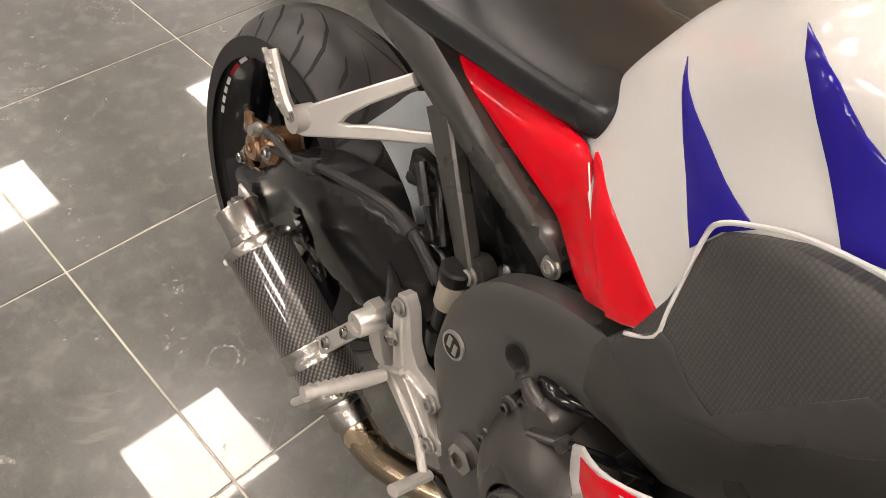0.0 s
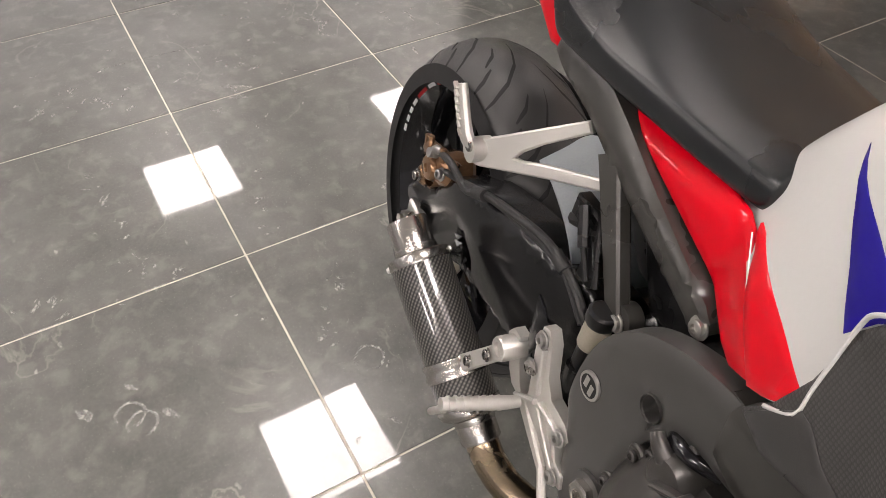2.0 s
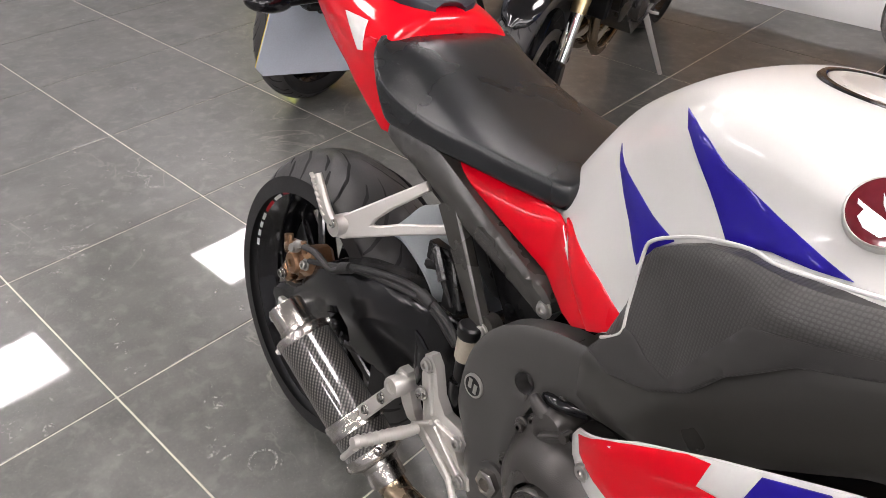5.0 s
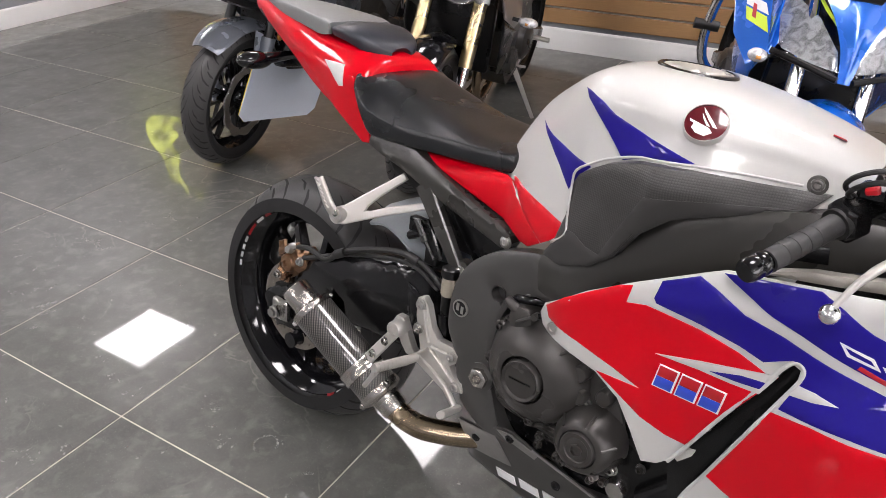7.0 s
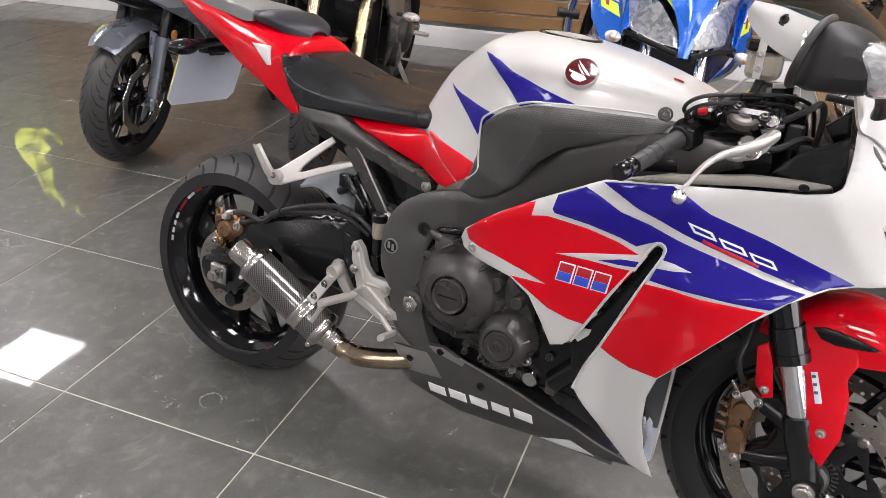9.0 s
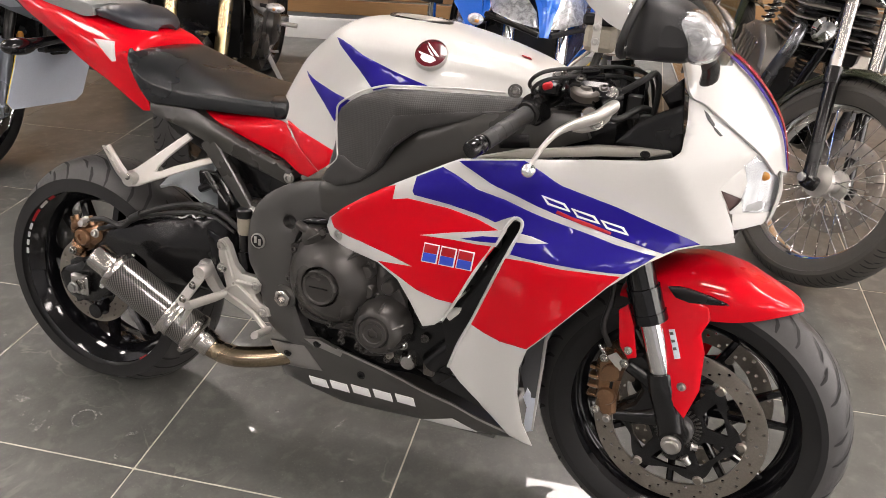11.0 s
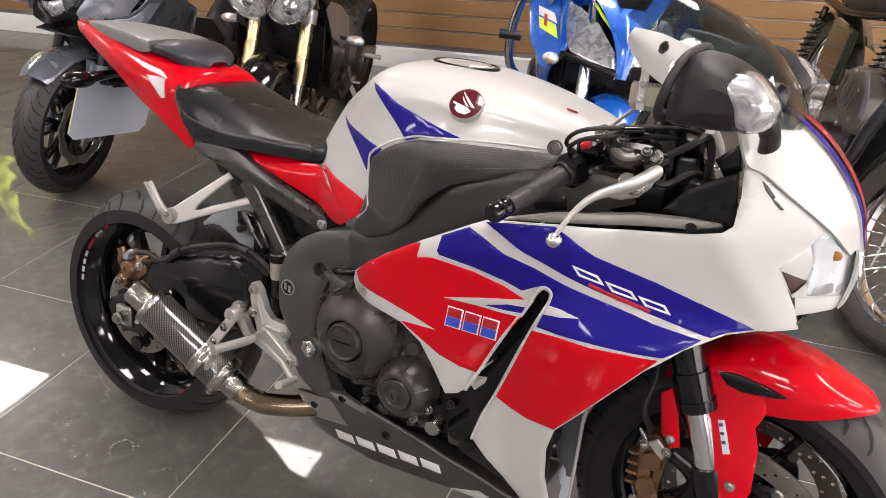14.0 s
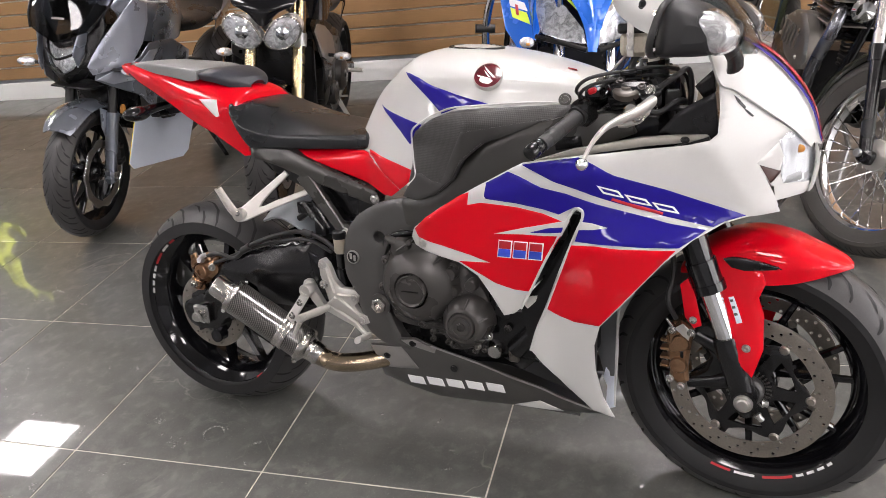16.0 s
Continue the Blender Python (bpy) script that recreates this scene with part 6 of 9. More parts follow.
BELLY = [(0.576, 0.319), (0.645, 0.325), (0.668, 0.354), (0.707, 0.361), (0.761, 0.338), (0.859, 0.312), (0.930, 0.284), (1.002, 0.264), (1.048, 0.240), (1.101, 0.217), (1.154, 0.208), (1.142, 0.203), (1.100, 0.198), (1.033, 0.192), (0.918, 0.185), (0.837, 0.177), (0.725, 0.170), (0.644, 0.190), (0.581, 0.213)]
belly = part("belly_pan", sheet(BELLY, belly_depth, 0.004, 0.025, (), 0.003), "belly", bike, "dark graphite belly pan with white bars")
part("belly_pan", sheet(BELLY, belly_depth, 0.004, 0.04, (), 0.003).mirrored(), "belly", bike, "dark graphite belly pan with white bars")
part("silver_panel", decal([(0.577, 0.317), (0.645, 0.323), (0.664, 0.327), (0.692, 0.260), (0.640, 0.252), (0.591, 0.249)], belly_depth, 0.003, 0.02), "silver", belly, "silver pipe cover")
part("silver_edge", decal([(0.670, 0.350), (0.706, 0.357), (0.757, 0.335), (0.750, 0.322), (0.706, 0.333), (0.690, 0.334)], belly_depth, 0.0035, 0.02), "silver", belly)
part("silver_flash", decal([(0.925, 0.190), (0.955, 0.203), (0.992, 0.219), (1.045, 0.1945)], belly_depth, 0.0025, 0.02), "white", belly)
part("belly_crease", tube([(x, belly_depth(x, z) - 0.001, z) for x, z in ((0.745, 0.342), (0.859, 0.309), (0.930, 0.281), (1.002, 0.260), (1.048, 0.237), (1.12, 0.212))], 0.0024, 6, 4), "silver", belly)
part("white_mark", letters([(0.655 + 0.0530 * k, 0.206 + 0.0048 * k, 0.042, 0.025) for k in range(5)], -0.10, belly_depth, 0.003), "marks_w", belly, "white maker mark as plain bars")
part("belly_floor", skin([[(x, y * 0.105, 0.176 + 0.008 * abs(y)) for x in (0.66, 0.80, 0.95, 1.08)] for y in (-1, -0.4, 0.4, 1)], 3, 3, 0.006), "belly", belly)
for x, z in ((0.615, 0.292), (0.791, 0.281), (0.70, 0.345)):
    part("bolt", bolt((x, belly_depth(x, z) - 0.003, z), 0.007, (0, -1, 0), 0.004), "black", belly)
part("inner_lower_cowl", sheet([(0.93, 0.470), (1.02, 0.50), (1.10, 0.66), (1.13, 0.60), (1.125, 0.30), (1.09, 0.26), (0.96, 0.30), (0.90, 0.33)], lambda x, z: -0.150 + 0.05 * max(0, 0.40 - z), 0.010, 0.03), "shell", bike, "satin black inner lower cowl")
part("radiator", block((1.085, 0, 0.50), (0.05, 0.28, 0.34), 0.01), "black", bike)
part("slot_duct", sheet([(0.98, 0.49), (1.03, 0.55), (1.11, 0.70), (1.125, 0.69), (1.06, 0.53), (1.03, 0.44), (1.0, 0.40)], lambda x, z: -0.215, 0.03, 0.03), "black", bike, "black duct inside the fairing slot")
part("air_guide", sheet([(1.095, 0.560), (1.160, 0.560), (1.152, 0.420), (1.148, 0.270), (1.122, 0.262), (1.100, 0.330)], lambda x, z: -0.050 + 0.25 * (1.15 - x), 0.003, 0.02, (), 0.001), "guide", bike, "grey plastic guide panel beside the radiator")
part("guide_edge", tube([(1.161, -0.052, 0.560), (1.152, -0.052, 0.430), (1.150, -0.052, 0.320), (1.148, -0.052, 0.255), (1.147, -0.052, 0.195)], [0.003, 0.0035, 0.0035, 0.003, 0.002], 8, 4, 0.6), "white", bike, "white inner edge of the fairing")
# pale bluish colour carries the window light on this inner face
part("fairing_inner_tip", sheet([(1.149, 0.262), (1.124, 0.286), (1.118, 0.262), (1.128, 0.240), (1.126, 0.200), (1.134, 0.182), (1.147, 0.188)], lambda x, z: -0.046, 0.003, 0.02, (), 0.001), "plate_back", bike, "inner face of the far fairing tip, bluish window light in its colour")

# ---------- front end, turned a little to the right ----------
FX, FZ = 1.436, 0.302
HEAD = Matrix.Translation((1.506, 0, 0)) @ Matrix.Rotation(radians(-5.0), 4, Vector((-0.396, 0, 0.918))) @ Matrix.Translation((-1.506, 0, 0))
AT_FRONT = HEAD @ pose(FX, 0, FZ)
front_wheel = part("front_wheel", rim_geo(0.229, 0.095).move(AT_FRONT), "gloss", bike, "gloss black cast front wheel with thin spokes")
part("hub", lathe([(0.014, -0.055), (0.034, -0.050), (0.052, -0.030), (0.052, 0.030), (0.034, 0.050), (0.014, 0.055)], 32).move(AT_FRONT), "gloss", front_wheel)
for k in range(6):
    for f in (-0.20, 0.20):
        part("spoke", spokes(1, 0.050, 0.206, -0.012, -0.004, 0.020, 0.013, 0.016, 0.08 + f, 0.1 + TAU * k / 6).move(AT_FRONT), "gloss", front_wheel)
_s, _t = tyre_geo(0.302, 0.124, 0.229)
part("tyre", [(_s.move(AT_FRONT), "tyre"), (_t.move(AT_FRONT), "tread"), (tread_grooves(0.303, 0.124, 14, 0.0046).move(AT_FRONT), "groove")], None, front_wheel, "black front sport tyre")
for spans, mt in (([(185, 174), (152, 148), (146, 142), (140, 136), (134, 131)], "marks_w"), ([(198, 187), (170, 154)], "marks_r")):
    for sp in spans:
        part("rim_sticker", rim_marks(0.2240, -0.0500, [sp], 0.0050).move(AT_FRONT), mt, front_wheel)
for s in (-1, 1):
    d = drilled_ring(0.127, 0.163, s * 0.066 - 0.0025, 0.005, [(0.133, 22, 0), (0.144, 22, 0.33), (0.155, 22, 0.66)], 0.0036).move(AT_FRONT)
    disc = part("brake_disc", d, "disc", front_wheel, "drilled floating front brake disc")
    lobes = [((0.108 + 0.011 * math.cos(6 * (TAU * i / 96 - 0.55))) * math.sin(TAU * i / 96), (0.108 + 0.011 * math.cos(6 * (TAU * i / 96 - 0.55))) * math.cos(TAU * i / 96)) for i in range(96)]
    windows = [ring2d(0.036, 30)]
    for k in range(6):
        a = TAU * k / 6 + 0.55 + TAU / 12
        wedge = [(0.056, -0.26), (0.078, -0.37), (0.093, -0.39), (0.090, 0.0), (0.093, 0.39), (0.078, 0.37), (0.056, 0.26), (0.053, 0.0)]
        windows.append([(r * math.sin(a + d), r * math.cos(a + d)) for r, d in wedge])
    part("disc_carrier", sheet(lobes, lambda x, z: s * 0.064 - 0.003, 0.006, 0.02, windows, 0.0008).move(AT_FRONT), "arm", disc, "black windowed disc carrier")
    for k in range(6):
        a = TAU * k / 6 + 0.55
        part("disc_button", lathe([(0.0001, -0.006), (0.007, -0.006), (0.010, -0.003), (0.010, 0.003), (0.007, 0.006), (0.0001, 0.006)], 14).move(AT_FRONT @ pose(0.119 * math.sin(a), s * 0.066, 0.118 * math.cos(a))), "disc", disc)
part("sensor_ring", lathe([(0.042, -0.060), (0.046, -0.064), (0.032, -0.066), (0.030, -0.060)], 40, True).move(AT_FRONT), "black", front_wheel)
for k in range(30):
    a = TAU * k / 30
    part("sensor_tooth", block((0, 0, 0), (0.0035, 0.003, 0.012), 0.0006).move(AT_FRONT @ pose(0.040 * math.sin(a), -0.0665, 0.040 * math.cos(a), 0, math.degrees(a))), "engine", front_wheel)


def front_part(name, g, mat, label="", parent=bike):
    return part(name, g.move(HEAD), mat, parent, label)


TOP, FOOT = Vector((1.235, 0, 0.86)), Vector((1.402, 0, 0.40))
for s in (-1, 1):
    y = s * 0.104
    leg = front_part("fork_leg", group_of(tube([(TOP.x, y, TOP.z), (1.342, y, 0.565)], 0.0270, 20, 1), tube([(1.333, y, 0.590), (1.354, y, 0.533)], 0.0305, 20, 1), tube([(1.350, y, 0.545), (1.356, y, 0.528)], 0.0325, 20, 1)), "gloss", "black upside-down fork leg")
    front_part("stanchion", tube([(1.348, y, 0.548), (FOOT.x, y, FOOT.z)], 0.0215, 20, 1), "chrome", "polished fork stanchion", leg)
    front_part("fork_foot", group_of(tube([(1.390, y, 0.432), (1.400, y, 0.400), (1.420, y * 1.01, 0.345), (1.436, y * 1.02, 0.285), (1.440, y * 1.02, 0.262)], [0.0255, 0.0285, 0.0265, 0.0240, 0.014], 18, 4), tube([(FX, y * 0.85, FZ), (FX, y * 1.26, FZ)], 0.024, 20, 1), tube([(1.405, y * 0.95, 0.39), (1.365, y * 0.93, 0.405), (1.330, y * 0.92, 0.420)], [0.022, 0.015, 0.013], 12, 3, 0.6), tube([(1.415, y * 0.95, 0.335), (1.365, y * 0.93, 0.318), (1.318, y * 0.92, 0.308)], [0.022, 0.014, 0.012], 12, 3, 0.6)), "arm", "satin black cast fork foot", leg)
    front_part("axle_end", lathe([(0.019, s * 0.0), (0.019, s * 0.004), (0.0145, s * 0.006), (0.0145, s * 0.012), (0.011, s * 0.014), (0.0001, s * 0.012)], 20).move(pose(FX, y * 1.26, FZ)), "steel", "steel axle end", leg)
    front_part("axle_pinch_bolt", group_of(bolt((1.462, y * 1.10, 0.272), 0.006, (0.7, 0, -0.7), 0.014), bolt((1.470, y * 1.10, 0.300), 0.006, (1, 0, 0), 0.01)), "bolt", "", leg)
    front_part("caliper_bracket", plate([(1.322, 0.440), (1.352, 0.452), (1.392, 0.425), (1.412, 0.380), (1.408, 0.335), (1.372, 0.310), (1.330, 0.298), (1.318, 0.318), (1.352, 0.345), (1.362, 0.375), (1.350, 0.402), (1.326, 0.415)], y * 0.80 - 0.014, y * 0.80 + 0.014, 0.006), "arm", "", leg)
    front_part("hub_spacer", lathe([(0.032, 0), (0.032, s * 0.016), (0.026, s * 0.022), (0.018, s * 0.022)], 24).move(pose(FX, y * 0.62, FZ)), "frame", "", leg)
    yo = y * 0.72 + s * 0.034
    cal = front_part("front_caliper", group_of(plate([(1.272, 0.420), (1.300, 0.452), (1.330, 0.436), (1.322, 0.395), (1.318, 0.345), (1.322, 0.314), (1.302, 0.298), (1.284, 0.314), (1.276, 0.360)], yo - s * 0.020, yo, 0.007),
                                               plate([(1.268, 0.415), (1.298, 0.448), (1.326, 0.432), (1.318, 0.390), (1.314, 0.345), (1.318, 0.316), (1.300, 0.302), (1.278, 0.316)], yo - s * 0.068, yo - s * 0.046, 0.006),
                                               block((1.293, yo - s * 0.034, 0.432), (0.030, 0.040, 0.022), 0.006), block((1.292, yo - s * 0.034, 0.316), (0.022, 0.040, 0.018), 0.005)), "copper", "bronze radial front brake caliper")
    for z, x in ((0.404, 1.303), (0.352, 1.300)):
        front_part("piston_boss", lathe([(0.0185, 0), (0.0185, s * 0.004), (0.0160, s * 0.008), (0.0001, s * 0.009)], 22).move(pose(x, yo, z)), "copper", "", cal)
    for z in (0.342, 0.362, 0.382, 0.402):
        front_part("bridge_fin", block((1.270, yo - s * 0.012, z), (0.020, 0.022, 0.0065), 0.002), "copper", "", cal)
    front_part("caliper_face", plate([(1.290, 0.436), (1.306, 0.449), (1.324, 0.434), (1.317, 0.404), (1.304, 0.424)], yo, yo + s * 0.005, 0.002), "alloy", "", cal)
    front_part("mark_bar", block((1.306, yo + s * 0.0005, 0.378), (0.006, 0.002, 0.040), 0.0006), "black", "", cal)
    for x, z in ((1.324, 0.432), (1.308, 0.305), (1.286, 0.432), (1.284, 0.318)):
        front_part("bolt", bolt((x, yo + s * 0.004, z), 0.0065, (0, s, 0), 0.007), "bolt", "", cal)
    front_part("bleed_nipple", tube([(1.284, yo - s * 0.01, 0.432), (1.270, yo - s * 0.01, 0.450)], [0.005, 0.0035], 10, 1), "bolt", "", cal)
    hs = front_part("brake_hose", tube([(1.29, y, 0.455), (1.275, y * 1.1, 0.50), (1.28, y * 0.9, 0.56), (1.26, y * 0.6, 0.66)], 0.0055, 8, 5), "hose", "", cal)

# front mudguard: crown over the tyre and side blades down to the fork
_crown = [(x, (0.0, zt), (w * 0.45, zt - 0.003), (w * 0.80, zt - 0.18 * (zt - zb)), (w * 0.97, zt - 0.45 * (zt - zb)), (w, zt - 0.75 * (zt - zb)), (w * 0.985, zb)) for x, w, zt, zb in (
    (1.288, 0.066, 0.564, 0.543), (1.300, 0.072, 0.580, 0.546), (1.337, 0.081, 0.608, 0.550), (1.380, 0.085, 0.628, 0.548), (1.430, 0.086, 0.637, 0.542), (1.490, 0.081, 0.629, 0.549), (1.535, 0.070, 0.610, 0.560), (1.566, 0.054, 0.597, 0.569), (1.588, 0.036, 0.587, 0.574), (1.602, 0.012, 0.577, 0.573))]
mud = front_part("front_mudguard", skin(both_halves(_crown), 4, 5, 0.004), "red", "glossy red front mudguard")


def blade_depth(x, z):
    return 0.30 * max(0.0, x - 1.455) - (0.0855 + 0.026 * max(0.0, min(1.0, (0.575 - z) / 0.12)) + 0.02 * max(0.0, min(1.0, (0.50 - z) / 0.15)))


BLADE = [(1.300, 0.560), (1.335, 0.578), (1.400, 0.585), (1.448, 0.572), (1.456, 0.548), (1.446, 0.520), (1.459, 0.487), (1.464, 0.420), (1.448, 0.361), (1.415, 0.390), (1.395, 0.461), (1.366, 0.535), (1.330, 0.552)]
for s in (1, -1):
    g = sheet(BLADE, blade_depth, 0.004, 0.02, (), 0.003)
    front_part("mudguard_blade", g if s > 0 else g.mirrored(), "red", "red mudguard side blade", mud)
    g = sheet([(1.374, 0.592), (1.392, 0.597), (1.412, 0.597), (1.450, 0.592), (1.490, 0.581), (1.452, 0.577), (1.415, 0.572), (1.390, 0.576)], lambda x, z: blade_depth(x, z) - 0.0045, 0.006, 0.01)
    front_part("mudguard_slot", g if s > 0 else g.mirrored(), "black", "", mud)
    g = sheet([(1.300, 0.540), (1.315, 0.555), (1.330, 0.520), (1.345, 0.455), (1.330, 0.448), (1.312, 0.470)], lambda x, z: -0.124, 0.006, 0.02)
    front_part("fork_guard", g if s > 0 else g.mirrored(), "red", "red fork guard", mud)
front_part("warning_sticker", decal([(1.390, 0.516), (1.400, 0.519), (1.421, 0.472), (1.411, 0.468)], blade_depth, 0.002, 0.02), "plate_back", "", mud)
front_part("sticker_bars", group_of(*[decal([(1.3925 + 0.0055 * k, 0.512 - 0.0125 * k), (1.3985 + 0.0055 * k, 0.514 - 0.0125 * k), (1.4005 + 0.0055 * k, 0.5095 - 0.0125 * k), (1.3945 + 0.0055 * k, 0.5075 - 0.0125 * k)], blade_depth, 0.003, 0.02) for k in range(3)]), "frame", "", mud)
front_part("bolt", bolt((1.433, -0.122, 0.421), 0.0065, (0, -1, 0), 0.006), "bolt", "", mud)
front_part("bolt", bolt((1.330, -0.132, 0.470), 0.006, (0, -1, 0), 0.006), "bolt", "", mud)

# ---------- handlebars, levers, mirrors ----------
bars = part("handlebar", group_of(tube([(1.062, -0.330, 0.846), (1.100, -0.235, 0.882), (1.150, -0.120, 0.918)], 0.0115, 14, 3), tube([(1.150, -0.090, 0.885), (1.150, -0.090, 0.940)], 0.032, 20, 1)), "black", bike, "black clip-on handlebar")
grip = part("grip", tube([(1.066, -0.322, 0.849), (1.085, -0.275, 0.867), (1.106, -0.222, 0.887)], [0.0138, 0.0135, 0.0145], 18, 3), "grip", bars, "ribbed black rubber grip")
for k in range(5):
    c, d = Vector((1.066, -0.322, 0.849)).lerp(Vector((1.106, -0.222, 0.887)), 0.18 + 0.15 * k), Vector((1.066, -0.322, 0.849)).lerp(Vector((1.106, -0.222, 0.887)), 0.26 + 0.15 * k)
    part("grip_rib", tube([tuple(c), tuple(d)], [0.0143, 0.0143], 18, 1), "grip", grip)
part("grip_collar", tube([(1.104, -0.226, 0.885), (1.109, -0.214, 0.890)], 0.0195, 18, 1), "hose", bars)
part("bar_end", along(lathe([(0.0001, -0.002), (0.0125, -0.002), (0.0145, 0.002), (0.0148, 0.016), (0.0135, 0.018), (0.0148, 0.020), (0.0148, 0.026), (0.0140, 0.029), (0.012, 0.030)], 24).move(pose(0, 0, 0, 0, 0, -90)), (1.0525, -0.349, 0.8385), (1.100, -0.235, 0.882)), "gloss", bars, "gloss black bar end weight")
switch = part("switch_pod", group_of(along(block((0.018, 0, 0), (0.042, 0.040, 0.048), 0.010), (1.106, -0.222, 0.887), (1.150, -0.120, 0.918)), block((1.128, -0.185, 0.925), (0.035, 0.030, 0.022), 0.006)), "black", bars, "black switch pod")
part("stop_switch", block((1.128, -0.206, 0.931), (0.016, 0.012, 0.010), 0.003).move(Matrix.Translation((1.128, -0.206, 0.931)) @ pose(0, 0, 0, 20, -20) @ Matrix.Translation((-1.128, 0.206, -0.931))), "marks_r", switch, "red engine stop switch")
master = part("brake_master", group_of(tube([(1.165, -0.180, 0.912), (1.215, -0.205, 0.922)], 0.020, 14, 1), block((1.195, -0.190, 0.932), (0.075, 0.05, 0.030), 0.010), tube([(1.215, -0.205, 0.915), (1.245, -0.190, 0.930)], [0.016, 0.011], 12, 1)), "arm", bars, "radial brake master cylinder")
for c in ((1.222, -0.224, 0.940), (1.180, -0.205, 0.948)):
    part("bolt", bolt(c, 0.006, (0.1, -0.6, 0.8), 0.004), "engine", master)
part("master_lid", lathe([(0.0001, -0.009), (0.010, -0.009), (0.012, -0.006), (0.021, -0.006), (0.026, -0.003), (0.027, 0.008)], 28).move(pose(1.192, -0.206, 0.934, -58, 0, 8)), "trim_dark", master)
lever = part("brake_lever", tube([(1.238, -0.225, 0.912), (1.218, -0.258, 0.898), (1.180, -0.296, 0.881), (1.160, -0.320, 0.858), (1.146, -0.337, 0.828)], [0.021, 0.019, 0.0115, 0.0085, 0.0065], 14, 6, 0.5), "alloy", bars, "polished alloy brake lever")
part("lever_root", plate([(1.180, 0.880), (1.205, 0.893), (1.222, 0.903), (1.240, 0.914), (1.243, 0.902), (1.238, 0.888), (1.222, 0.872), (1.200, 0.864), (1.184, 0.864)], -0.252, -0.238, 0.004).move(Matrix.Translation((0, 0.012, 0.004))), "alloy", lever)
part("lever_pivot", bolt((1.220, -0.241, 0.889), 0.009, (0, -1, 0.2), 0.005), "steel", lever)
part("lever_ball", ball((1.1445, -0.340, 0.820), 0.0115), "chrome", lever)
part("lever_adjuster", lathe([(0.0001, -0.007), (0.010, -0.007), (0.013, -0.004), (0.013, 0.004)], 18).move(pose(1.212, -0.262, 0.902, -35)), "chrome", lever)
pot = part("brake_fluid_pot", block((1.195, -0.150, 1.010), (0.052, 0.046, 0.044), 0.010), "fluid", bars, "amber brake fluid pot with black lid")
part("lid", block((1.195, -0.150, 1.039), (0.060, 0.052, 0.018), 0.007), "black", pot)
part("strap", group_of(block((1.190, -0.176, 1.020), (0.012, 0.004, 0.062), 0.0015), block((1.190, -0.150, 1.050), (0.012, 0.054, 0.003), 0.001)), "alloy", pot, "alloy retaining strap")
for z in (1.028, 1.006):
    part("bolt", bolt((1.190, -0.178, z), 0.0055, (0, -1, 0), 0.004), "bolt", pot)
part("pot_bracket", group_of(bar((1.132, -0.155, 0.942), (1.166, -0.150, 0.978), 0.020, 0.016, 0.004, 0.004, 0.001, (0, 1, 0)), bar((1.164, -0.150, 0.976), (1.180, -0.150, 0.992), 0.016, 0.016, 0.004, 0.004, 0.001, (0, 1, 0))), "alloy", pot, "bent alloy bracket")
part("bolt", bolt((1.136, -0.158, 0.948), 0.010, (-0.3, -0.4, 0.85), 0.006), "bolt", pot)
part("pot_hose", tube([(1.195, -0.150, 0.990), (1.190, -0.165, 0.965), (1.188, -0.178, 0.945)], 0.007, 8, 4), "hose", pot)
top_clamp = part("top_clamp", sheet([(1.120, 0.912), (1.160, 0.905), (1.235, 0.930), (1.230, 0.945), (1.15, 0.928)], lambda x, z: -0.135, 0.27, 0.05, (), 0.006), "frame", bike, "charcoal top fork clamp")
for y in (-0.104, 0.104):
    part("fork_cap", lathe([(0.027, 0), (0.027, 0.008), (0.020, 0.012), (0.012, 0.012), (0.011, 0.017), (0.0001, 0.017)], 20).move(pose(1.212, y, 0.935, 90 - 14)), "black", top_clamp)
part("cable_tie", tube([(1.174, -0.156, 0.956), (1.185, -0.160, 0.968), (1.198, -0.152, 0.981)], 0.0035, 6, 4), "yellow", bike, "yellow cable tie")
# cables and hoses across the cockpit
for name, pts, r in (("throttle_cable", [(1.115, -0.19, 0.912), (1.100, -0.215, 0.932), (1.125, -0.225, 0.955), (1.180, -0.200, 0.965), (1.240, -0.150, 0.968), (1.275, -0.090, 0.950), (1.285, -0.05, 0.90)], 0.0034),
                     ("throttle_cable", [(1.118, -0.19, 0.906), (1.105, -0.212, 0.922), (1.130, -0.222, 0.943), (1.185, -0.195, 0.953), (1.240, -0.140, 0.952), (1.268, -0.085, 0.930), (1.275, -0.05, 0.89)], 0.0034),
                     ("brake_hose", [(1.240, -0.190, 0.930), (1.275, -0.185, 0.955), (1.292, -0.165, 0.965), (1.298, -0.150, 0.930), (1.290, -0.130, 0.86)], 0.0052),
                     ("wiring_loom", [(1.130, -0.18, 0.920), (1.150, -0.165, 0.945), (1.190, -0.12, 0.955), (1.240, -0.08, 0.94), (1.27, -0.04, 0.90)], 0.0050),
                     ("wiring_loom", [(1.20, -0.17, 0.90), (1.24, -0.16, 0.885), (1.275, -0.14, 0.905), (1.30, -0.10, 0.89)], 0.0060)):
    part(name, tube(pts, r, 8, 5), "hose", bike)
part("ignition_housing", group_of(lathe([(0.028, -0.03), (0.030, 0.02), (0.026, 0.024), (0.0001, 0.024)], 20).move(pose(1.205, -0.01, 0.950, 90)), block((1.245, -0.07, 0.925), (0.05, 0.07, 0.05), 0.010)), "black", bike)
